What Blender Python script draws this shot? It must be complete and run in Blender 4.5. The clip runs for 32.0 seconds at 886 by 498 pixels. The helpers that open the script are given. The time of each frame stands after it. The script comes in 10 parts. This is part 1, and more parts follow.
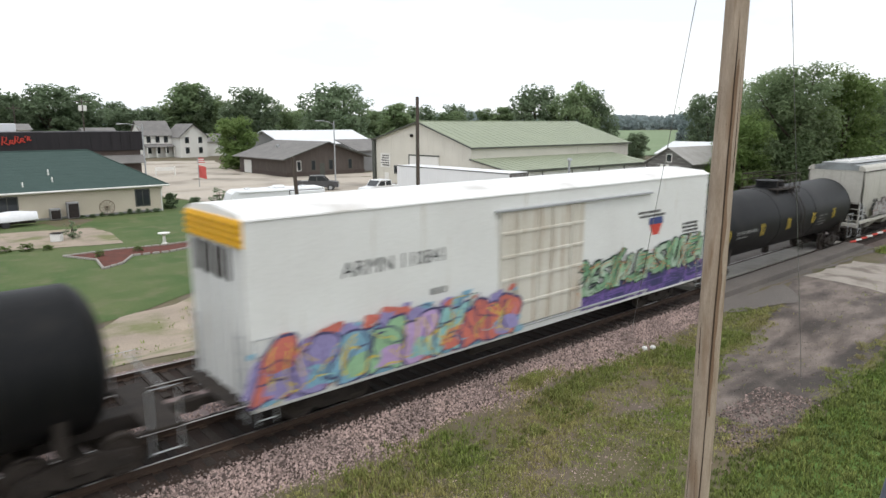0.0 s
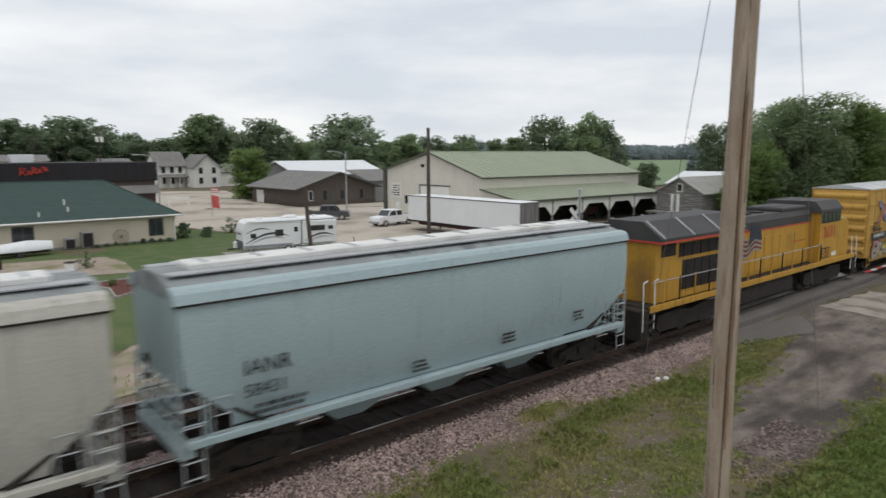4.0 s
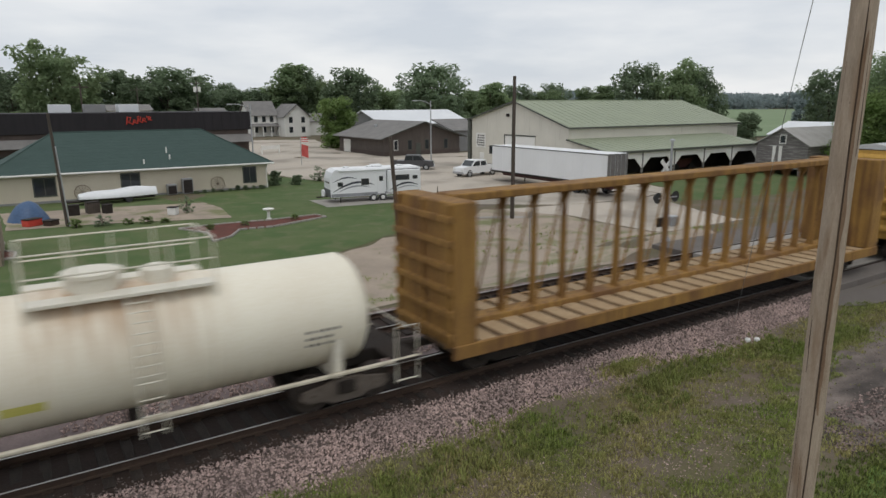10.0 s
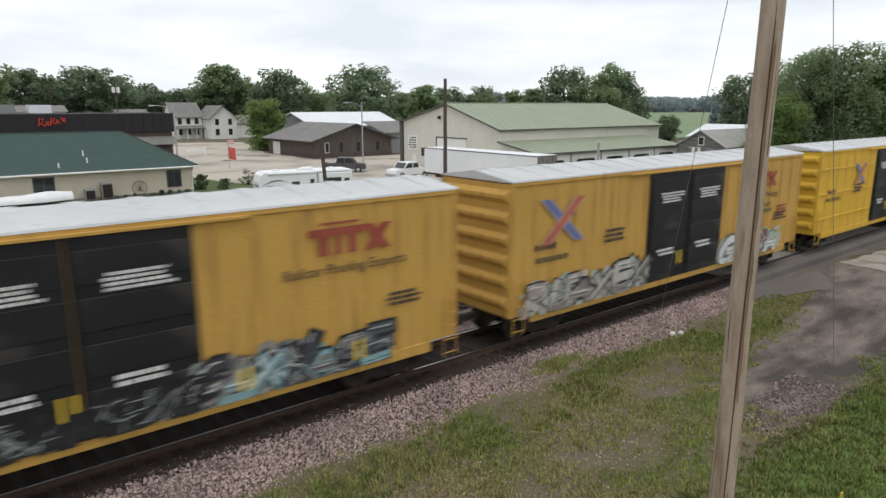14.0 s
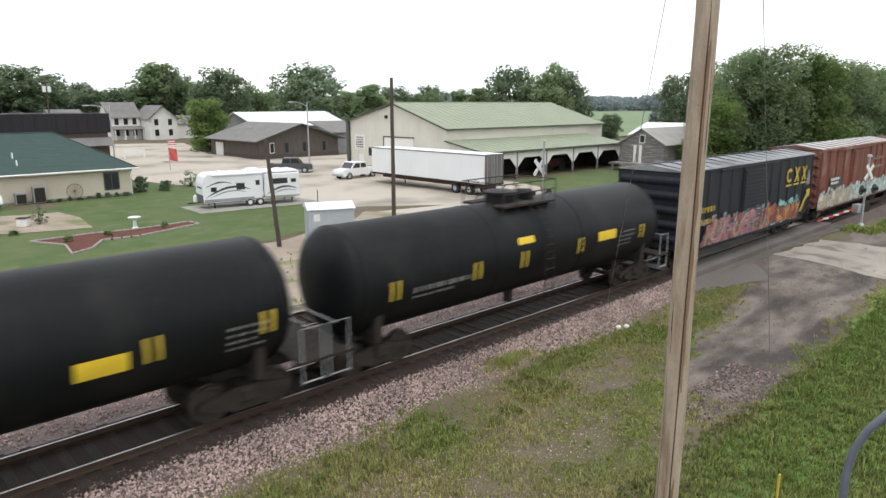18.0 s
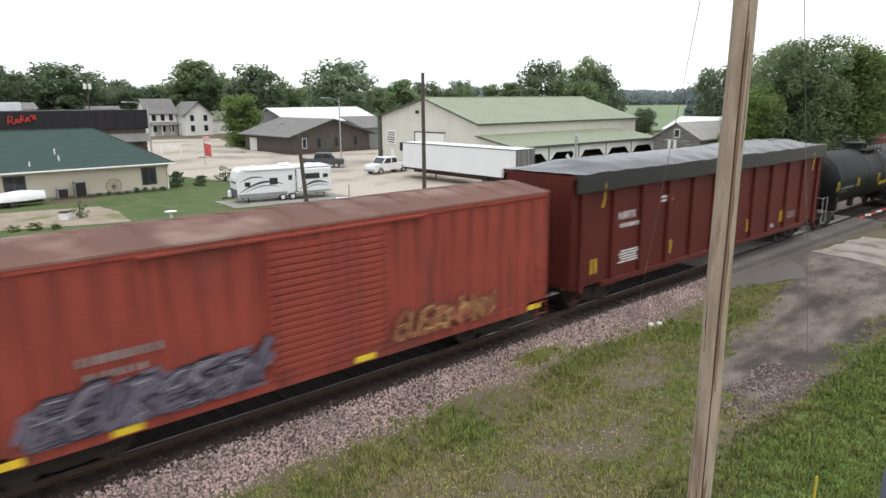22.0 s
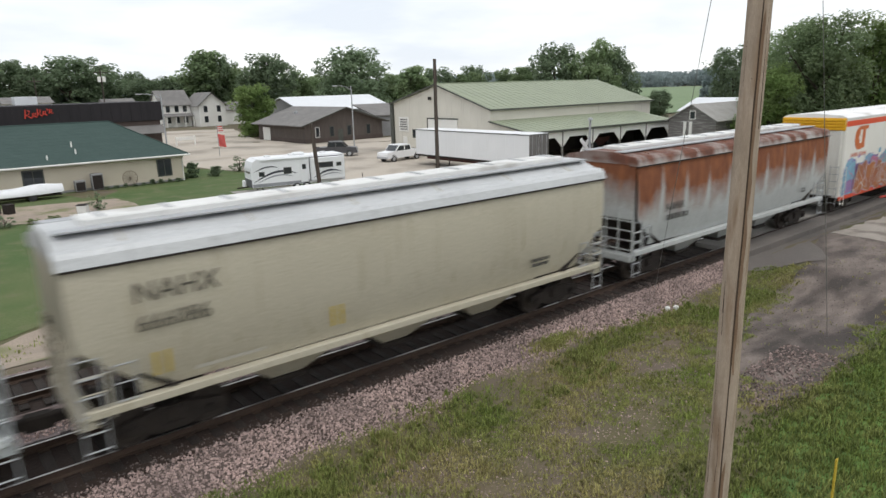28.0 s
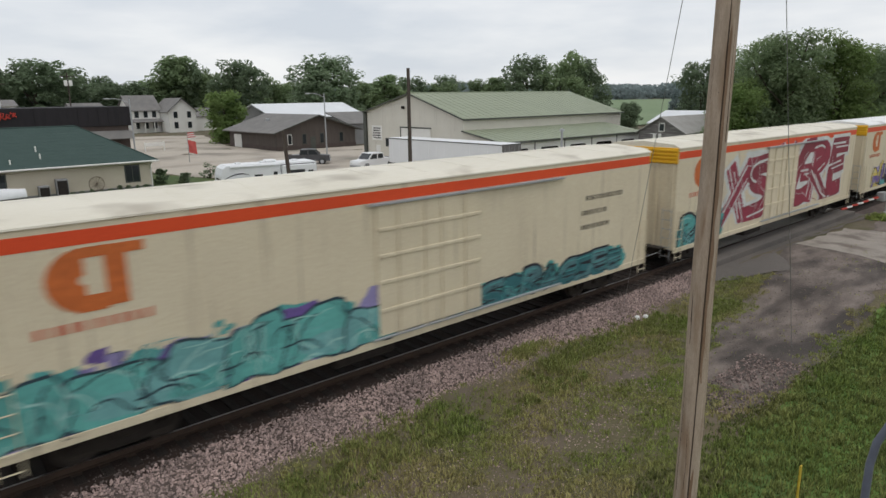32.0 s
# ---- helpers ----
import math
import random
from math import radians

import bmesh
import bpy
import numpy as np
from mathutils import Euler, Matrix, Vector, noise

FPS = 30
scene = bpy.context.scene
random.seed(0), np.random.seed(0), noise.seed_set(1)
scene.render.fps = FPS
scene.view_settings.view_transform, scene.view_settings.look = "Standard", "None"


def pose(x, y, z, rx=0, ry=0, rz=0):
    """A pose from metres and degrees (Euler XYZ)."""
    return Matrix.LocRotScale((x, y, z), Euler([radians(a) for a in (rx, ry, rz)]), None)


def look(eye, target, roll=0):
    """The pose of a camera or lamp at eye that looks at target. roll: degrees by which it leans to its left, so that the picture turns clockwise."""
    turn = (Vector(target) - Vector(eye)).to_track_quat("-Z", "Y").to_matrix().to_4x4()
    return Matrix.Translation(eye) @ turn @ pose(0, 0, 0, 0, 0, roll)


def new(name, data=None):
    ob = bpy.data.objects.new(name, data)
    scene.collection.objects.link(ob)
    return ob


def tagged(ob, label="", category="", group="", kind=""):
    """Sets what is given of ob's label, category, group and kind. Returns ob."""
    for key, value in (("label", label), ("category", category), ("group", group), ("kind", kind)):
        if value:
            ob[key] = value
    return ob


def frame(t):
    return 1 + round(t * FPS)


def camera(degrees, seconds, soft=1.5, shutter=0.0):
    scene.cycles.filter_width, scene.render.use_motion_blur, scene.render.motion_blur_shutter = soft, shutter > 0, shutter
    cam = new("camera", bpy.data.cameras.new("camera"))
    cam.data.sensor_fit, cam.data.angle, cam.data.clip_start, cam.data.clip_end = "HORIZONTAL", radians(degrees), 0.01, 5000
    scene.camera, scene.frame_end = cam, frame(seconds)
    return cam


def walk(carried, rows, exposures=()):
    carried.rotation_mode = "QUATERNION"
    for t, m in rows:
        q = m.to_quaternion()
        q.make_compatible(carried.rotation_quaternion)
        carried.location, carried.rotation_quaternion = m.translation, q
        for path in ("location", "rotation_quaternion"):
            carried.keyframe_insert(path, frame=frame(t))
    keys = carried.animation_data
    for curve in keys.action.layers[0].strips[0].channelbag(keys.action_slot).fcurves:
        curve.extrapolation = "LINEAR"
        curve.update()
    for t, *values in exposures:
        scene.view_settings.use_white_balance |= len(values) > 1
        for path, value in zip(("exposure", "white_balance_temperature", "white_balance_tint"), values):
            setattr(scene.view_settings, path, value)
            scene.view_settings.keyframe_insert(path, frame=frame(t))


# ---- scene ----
# World: x runs along the railway to the east, y across it, z up; z = 0 is the top of the rails, metres.
EYE = 7.3
TURNS = [
    (0.0, 79.20, 0.13, -40.94),
    (0.5, 79.31, 0.09, -42.16),
    (1.0, 79.52, -0.61, -44.83),
    (1.5, 80.57, -1.16, -46.96),
    (2.0, 81.76, -2.12, -47.94),
    (2.5, 81.70, -2.02, -47.80),
    (3.0, 81.81, -1.47, -47.80),
    (3.5, 81.86, -0.61, -45.25),
    (4.0, 81.78, 0.23, -40.02),
    (4.5, 81.84, 1.37, -35.54),
    (6.5, 81.63, 2.28, -28.38),
    (7.0, 80.89, 1.65, -28.93),
    (7.5, 80.09, 1.47, -29.56),
    (8.0, 79.63, 1.22, -29.92),
    (8.5, 79.15, 0.88, -30.65),
    (9.0, 78.61, 0.79, -31.25),
    (9.5, 77.97, 0.63, -32.11),
    (10.0, 77.52, 0.31, -32.70),
    (10.5, 77.17, 0.31, -33.05),
    (11.0, 76.87, 0.46, -33.35),
    (11.5, 77.06, 0.19, -34.26),
    (12.0, 77.62, -0.24, -35.66),
    (12.5, 77.85, -0.17, -36.58),
    (13.0, 77.93, 0.06, -37.45),
    (13.5, 77.90, 0.16, -38.05),
    (14.0, 77.69, 0.09, -38.56),
    (14.5, 77.64, 0.04, -39.25),
    (15.0, 77.85, -0.08, -39.87),
    (15.5, 78.08, -0.26, -40.51),
    (17.5, 77.99, 0.00, -43.38),
    (18.0, 77.62, 0.20, -43.11),
    (18.5, 77.12, 0.49, -42.96),
    (19.0, 76.76, 0.66, -42.80),
    (19.5, 76.44, 0.91, -42.53),
    (20.0, 76.22, 1.12, -42.23),
    (20.5, 76.04, 0.97, -41.96),
    (21.0, 76.06, 0.65, -41.63),
    (21.5, 76.79, 0.41, -40.97),
    (22.0, 77.21, 0.48, -40.45),
    (22.5, 77.37, 0.85, -40.04),
    (23.0, 77.41, 1.12, -39.61),
    (23.5, 77.26, 1.30, -39.22),
    (24.0, 77.10, 1.42, -38.92),
    (24.5, 76.89, 1.62, -38.76),
    (25.0, 76.71, 1.75, -38.69),
    (25.5, 76.54, 1.97, -38.66),
    (27.5, 76.06, 1.81, -39.13),
    (28.0, 76.07, 1.59, -39.41),
    (28.5, 76.08, 1.44, -39.98),
    (29.0, 76.12, 1.20, -40.29),
    (29.5, 76.12, 1.14, -40.54),
    (30.0, 76.18, 1.02, -40.73),
    (30.5, 76.45, 0.89, -41.05),
    (31.0, 76.66, 0.42, -41.46),
    (31.5, 76.80, 0.46, -41.84),
    (32.0, 76.80, 0.75, -41.67),
]
cam = camera(68.1, 32.0, soft=1.5, shutter=0.42)
walk(cam, [(t, pose(0, 0, EYE, rx, ry, rz)) for t, rx, ry, rz in TURNS],
     exposures=[(0.0, 0.42), (0.5, 0.28), (1.0, 0.08), (2.0, 0.13), (4.0, -0.12), (7.0, -0.08), (9.0, -0.32), (10.0, -0.24), (11.0, 0.06), (12.0, 0.05), (14.0, 0.15), (15.0, 0.09), (16.2, 0.24),
                (18.0, 0.58), (20.0, 0.68), (21.0, 0.54), (22.0, 0.53), (24.0, 0.68), (25.3, 0.70), (27.5, 0.28), (30.0, 0.02), (31.0, -0.16), (32.0, -0.18)])

TRACK = 14.91                 # centre line of the track that carries the train
TRACK_FAR = 19.45             # centre line of the empty track behind it
NEAR, FAR = -0.9, -1.45       # ground level on this side and on the far side


# ---- world and sun ----
def make_world():
    w = bpy.data.worlds.new("overcast_sky")
    scene.world = w
    w.use_nodes = True
    nt = w.node_tree
    n, l = nt.nodes, nt.links
    n.clear()
    out = n.new("ShaderNodeOutputWorld")
    bg = n.new("ShaderNodeBackground")
    bg.inputs["Strength"].default_value = 0.1
    sky = n.new("ShaderNodeTexSky")
    sky.sky_type = "NISHITA"
    sky.sun_disc = False
    sky.sun_elevation, sky.sun_rotation = radians(52), radians(200)
    tc = n.new("ShaderNodeTexCoord")
    mp = n.new("ShaderNodeMapping")
    mp.inputs["Scale"].default_value = (1.2, 1.2, 5.0)
    ns = n.new("ShaderNodeTexNoise")
    ns.inputs["Scale"].default_value, ns.inputs["Detail"].default_value, ns.inputs["Roughness"].default_value = 2.2, 5, 0.5
    ramp = n.new("ShaderNodeValToRGB")
    ramp.color_ramp.elements[0].position, ramp.color_ramp.elements[0].color = 0.36, (7.6, 8.1, 8.8, 1)
    ramp.color_ramp.elements[1].position, ramp.color_ramp.elements[1].color = 0.62, (10.6, 10.7, 10.8, 1)
    mix = n.new("ShaderNodeMixRGB")
    mix.inputs[0].default_value = 0.92
    l.new(tc.outputs["Generated"], mp.inputs["Vector"])
    l.new(mp.outputs[0], ns.inputs["Vector"])
    l.new(ns.outputs[0], ramp.inputs[0])
    l.new(sky.outputs[0], mix.inputs[1])
    l.new(ramp.outputs[0], mix.inputs[2])
    l.new(mix.outputs[0], bg.inputs["Color"])
    l.new(bg.outputs[0], out.inputs[0])


make_world()
sun_data = bpy.data.lights.new("sun", "SUN")
sun_data.energy, sun_data.angle, sun_data.color = 0.9, radians(25), (1.0, 0.97, 0.92)
sun = new("sun", sun_data)
sun.matrix_world = look((-12, -20, 60), (0, 0, 0))


# ---- materials ----
def mat(name, a, b=None, rough=0.7, metal=0.0, scale=3.0, fine=40.0, bump=0.1, spread=0.5, stretch=(1, 1, 1), rand=0.0,
        dirt=None, dirt_scale=0.6, dirt_amount=0.0, streak=None, streak_amount=0.0, spec=0.4):
    """Colours a and b mixed by noise at two scales, with dirt patches and vertical streaks on request."""
    m = bpy.data.materials.new(name)
    m.use_nodes = True
    nt = m.node_tree
    n, l = nt.nodes, nt.links
    p = n["Principled BSDF"]
    p.inputs["Roughness"].default_value, p.inputs["Metallic"].default_value = rough, metal
    p.inputs["Specular IOR Level"].default_value = spec
    b = b or tuple(c * 0.8 for c in a)
    tc = n.new("ShaderNodeTexCoord")
    mp = n.new("ShaderNodeMapping")
    mp.inputs["Scale"].default_value = stretch
    l.new(tc.outputs["Object"], mp.inputs["Vector"])

    def noise_node(s, detail=4, vec=None):
        q = n.new("ShaderNodeTexNoise")
        q.inputs["Scale"].default_value, q.inputs["Detail"].default_value = s, detail
        l.new(vec or mp.outputs[0], q.inputs["Vector"])
        return q

    def mix_node(fac, c1, c2, kind="MIX"):
        q = n.new("ShaderNodeMixRGB")
        q.blend_type = kind
        for sock, v in zip(q.inputs, (fac, c1, c2)):
            if isinstance(v, (int, float)):
                sock.default_value = v
            elif isinstance(v, tuple):
                sock.default_value = (*v, 1)
            else:
                l.new(v, sock)
        return q.outputs[0]

    def ramp_node(src, lo, hi):
        q = n.new("ShaderNodeMapRange")
        q.inputs["From Min"].default_value, q.inputs["From Max"].default_value = lo, hi
        l.new(src, q.inputs["Value"])
        return q.outputs[0]

    big, small = noise_node(scale), noise_node(fine, 3)
    f = ramp_node(big.outputs[0], 0.5 - spread / 2, 0.5 + spread / 2)
    col = mix_node(f, a, b)
    g = ramp_node(small.outputs[0], 0.3, 0.7)
    col = mix_node(0.28, col, mix_node(g, (0.3, 0.3, 0.3), (0.75, 0.75, 0.75)), "OVERLAY")
    if dirt:
        d = noise_node(dirt_scale, 6)
        dm = ramp_node(d.outputs[0], 0.62 - dirt_amount * 0.35, 0.78 - dirt_amount * 0.3)
        col = mix_node(dm, col, dirt)
    if streak:
        mp2 = n.new("ShaderNodeMapping")
        mp2.inputs["Scale"].default_value = (5.0, 5.0, 0.22)
        l.new(tc.outputs["Object"], mp2.inputs["Vector"])
        d = noise_node(1.3, 5, mp2.outputs[0])
        dm = ramp_node(d.outputs[0], 0.66 - streak_amount * 0.35, 0.86 - streak_amount * 0.25)
        col = mix_node(dm, col, streak)
    if rand:
        oi = n.new("ShaderNodeObjectInfo")
        gi = n.new("ShaderNodeNewGeometry")
        s = n.new("ShaderNodeMath")
        s.operation = "ADD"
        l.new(oi.outputs["Random"], s.inputs[0])
        l.new(gi.outputs["Random Per Island"], s.inputs[1])
        r = ramp_node(s.outputs[0], 0.0, 2.0)
        lo, hi = max(0.08, 1 - rand), 1 + rand
        col = mix_node(1.0, col, mix_node(r, (lo, lo, lo), (hi, hi, hi)), "MULTIPLY")
    l.new(col, p.inputs["Base Color"])
    if bump:
        bn = n.new("ShaderNodeBump")
        bn.inputs["Strength"].default_value, bn.inputs["Distance"].default_value = min(1.0, bump * 2), 0.02
        l.new(small.outputs[0], bn.inputs["Height"])
        l.new(bn.outputs[0], p.inputs["Normal"])
    return m


def leaf_mat(name, a, b):
    m = mat(name, a, b, rough=0.7, scale=0.35, fine=3, bump=0, rand=0.3, spread=0.3, spec=0.06)
    nt = m.node_tree
    n, l = nt.nodes, nt.links
    p, out = n["Principled BSDF"], n["Material Output"]
    tr, mix = n.new("ShaderNodeBsdfTranslucent"), n.new("ShaderNodeMixShader")
    mix.inputs[0].default_value = 0.58
    l.new(p.inputs["Base Color"].links[0].from_socket, tr.inputs["Color"])
    l.new(p.outputs[0], mix.inputs[1])
    l.new(tr.outputs[0], mix.inputs[2])
    l.new(mix.outputs[0], out.inputs["Surface"])
    return m


def glass_mat(name, c=(0.03, 0.035, 0.04)):
    return mat(name, c, rough=0.08, scale=1, fine=2, bump=0, spec=0.6)


M = dict(
    grass=mat("grass_soil", (0.085, 0.085, 0.034), (0.135, 0.103, 0.07), 0.95, scale=0.45, fine=9, bump=0.6, spread=0.35,
              dirt=(0.13, 0.103, 0.08), dirt_scale=0.5, dirt_amount=0.4),
    lush=mat("lush_grass", (0.085, 0.165, 0.03), (0.12, 0.185, 0.05), 0.95, scale=0.5, fine=12, bump=0.6, spread=0.4,
             dirt=(0.06, 0.11, 0.03), dirt_scale=0.6, dirt_amount=0.4),
    # Field green paled and desaturated so that its colour includes distance haze.
    field=mat("hazy_crop_field", (0.15, 0.21, 0.105), (0.17, 0.225, 0.125), 0.95, scale=0.02, fine=0.3, bump=0, stretch=(1, 1, 1)),
    lawn=mat("mown_lawn", (0.052, 0.094, 0.022), (0.092, 0.116, 0.04), 0.95, scale=0.3, fine=9, bump=0.8, spread=0.4,
             dirt=(0.11, 0.12, 0.052), dirt_scale=0.7, dirt_amount=0.3),
    blade=mat("grass_blade", (0.135, 0.178, 0.036), (0.235, 0.208, 0.082), 0.8, scale=0.42, fine=2, bump=0, rand=0.9, spread=0.3),
    ballast=mat("crushed_stone", (0.22, 0.168, 0.162), (0.14, 0.11, 0.105), 0.95, scale=1.1, fine=16, bump=1.0, spread=0.6,
                dirt=(0.10, 0.085, 0.08), dirt_scale=0.5, dirt_amount=0.2),
    # Shoulder base darkened to paint the shade in gaps between the stones.
    ballast_gap_shade=mat("shaded_stone_gaps", (0.115, 0.086, 0.076), (0.07, 0.053, 0.047), 0.95, scale=1.1, fine=22, bump=1.0, spread=0.6),
    stone=mat("ballast_stone", (0.305, 0.228, 0.205), (0.165, 0.126, 0.116), 0.95, scale=0.9, fine=30, bump=0.2, rand=1.5),
    lush_blade=mat("lush_grass_blade", (0.138, 0.205, 0.036), (0.235, 0.25, 0.075), 0.8, scale=0.4, fine=2, bump=0, rand=0.8, spread=0.4),
    clod=mat("dirt_clod", (0.19, 0.155, 0.135), (0.11, 0.09, 0.08), 0.95, scale=0.9, fine=30, bump=0.2, rand=0.9),
    oily_stone=mat("oily_stone", (0.05, 0.04, 0.036), (0.10, 0.08, 0.073), 0.95, scale=0.9, fine=30, bump=0.2, rand=1.2),
    oily=mat("oily_ballast", (0.020, 0.0125, 0.0095), (0.036, 0.023, 0.0175), 0.95, scale=0.9, fine=16, bump=1.0),
    gravel=mat("pale_gravel", (0.36, 0.295, 0.23), (0.25, 0.205, 0.165), 0.95, scale=0.4, fine=14, bump=0.8,
               dirt=(0.16, 0.165, 0.075), dirt_scale=0.5, dirt_amount=0.35),
    dirtlot=mat("rutted_dirt", (0.20, 0.165, 0.145), (0.12, 0.097, 0.084), 0.95, scale=1.3, fine=14, bump=1.0, spread=0.35, stretch=(0.7, 1.6, 1),
                dirt=(0.055, 0.046, 0.041), dirt_scale=0.5, dirt_amount=0.45),
    asphalt=mat("worn_asphalt", (0.15, 0.132, 0.118), (0.105, 0.094, 0.086), 0.9, scale=0.5, fine=30, bump=0.4),
    concrete=mat("pale_concrete", (0.33, 0.31, 0.28), (0.26, 0.245, 0.225), 0.9, scale=0.5, fine=25, bump=0.2,
                 dirt=(0.2, 0.185, 0.165), dirt_scale=0.4, dirt_amount=0.3),
    road=mat("worn_concrete_road", (0.34, 0.305, 0.265), (0.255, 0.225, 0.195), 0.9, scale=0.6, fine=22, bump=0.4,
             dirt=(0.16, 0.135, 0.115), dirt_scale=0.8, dirt_amount=0.4),
    street=mat("street_surface", (0.46, 0.41, 0.345), (0.37, 0.325, 0.275), 0.95, scale=0.12, fine=12, bump=0.15,
               dirt=(0.24, 0.215, 0.18), dirt_scale=0.12, dirt_amount=0.4),
    rail=mat("rail_steel", (0.07, 0.043, 0.03), (0.045, 0.031, 0.024), 0.7, metal=0.3, scale=4, fine=60),
    railtop=mat("polished_rail_head", (0.50, 0.48, 0.46), (0.36, 0.34, 0.32), 0.3, metal=1.0, scale=3, fine=50, bump=0),
    tie=mat("creosoted_tie", (0.018, 0.014, 0.0115), (0.038, 0.028, 0.023), 0.9, scale=2, fine=22, bump=0.6, rand=0.35, stretch=(6, 1, 6)),
    pole=mat("weathered_pole_wood", (0.54, 0.44, 0.345), (0.30, 0.23, 0.17), 0.9, scale=2.2, fine=26, bump=1.0, stretch=(6, 6, 0.7), spread=0.8,
             dirt=(0.30, 0.21, 0.14), dirt_scale=1.6, dirt_amount=0.3),
    pole_brown=mat("brown_heartwood", (0.30, 0.205, 0.135), (0.17, 0.10, 0.06), 0.9, scale=2.2, fine=26, bump=1.0, stretch=(8, 8, 0.45)),
    pole_crack=mat("pole_crack_brown", (0.075, 0.048, 0.032), (0.045, 0.03, 0.02), 0.95, scale=2, fine=20),
    pole_dark=mat("dark_pole_wood", (0.10, 0.08, 0.065), (0.06, 0.05, 0.042), 0.9, scale=2, fine=30, bump=0.5, stretch=(7, 7, 0.4)),
    steel_dark=mat("grimy_steel", (0.017, 0.0135, 0.0115), (0.036, 0.028, 0.023), 0.85, metal=0.1, scale=3, fine=30, bump=0.3),
    dust_steel=mat("dusty_steel", (0.15, 0.125, 0.105), (0.085, 0.07, 0.058), 0.9, scale=3, fine=24, bump=0.3),
    wheel=mat("wheel_steel", (0.04, 0.032, 0.027), (0.07, 0.057, 0.049), 0.65, metal=0.5, scale=5, fine=40),
    galv=mat("galvanised_steel", (0.42, 0.43, 0.44), (0.34, 0.35, 0.36), 0.5, metal=0.4, scale=2, fine=30),
    yellowpaint=mat("yellow_marking", (0.75, 0.52, 0.03), (0.65, 0.44, 0.03), 0.6, scale=2, fine=20, bump=0.05),
    whitepaint=mat("white_marking", (0.75, 0.75, 0.73), (0.6, 0.6, 0.58), 0.6, scale=2, fine=20, bump=0.05),
    blackpaint=mat("black_marking", (0.03, 0.03, 0.03), (0.05, 0.05, 0.05), 0.6, scale=2, fine=20, bump=0.05),
    redpaint=mat("red_marking", (0.55, 0.06, 0.04), (0.45, 0.05, 0.035), 0.6, scale=2, fine=20, bump=0.05),
    glass=glass_mat("dark_window_glass"),
    rubber=mat("tyre_rubber", (0.03, 0.03, 0.03), (0.045, 0.045, 0.045), 0.85, scale=4, fine=40),
    bark=mat("tree_bark", (0.10, 0.08, 0.06), (0.065, 0.05, 0.04), 0.95, scale=3, fine=25, bump=0.8),
    leaf_a=leaf_mat("leaves_mid_green", (0.207, 0.280, 0.151), (0.252, 0.319, 0.174)),
    leaf_b=leaf_mat("leaves_dark_green", (0.185, 0.246, 0.151), (0.224, 0.286, 0.179)),
    leaf_c=leaf_mat("leaves_light_green", (0.18, 0.26, 0.09), (0.22, 0.29, 0.115)),
    # Pale bluish leaf colour carries the distance haze of the far woods.
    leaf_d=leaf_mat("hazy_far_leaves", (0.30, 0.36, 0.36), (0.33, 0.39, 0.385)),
    wire_pale=mat("weathered_wire", (0.40, 0.41, 0.42), (0.48, 0.49, 0.5), 0.6, metal=0.3, scale=4, fine=20, bump=0),
    wire=mat("dull_wire", (0.24, 0.24, 0.24), (0.30, 0.30, 0.30), 0.6, metal=0.5, scale=4, fine=20, bump=0),
)


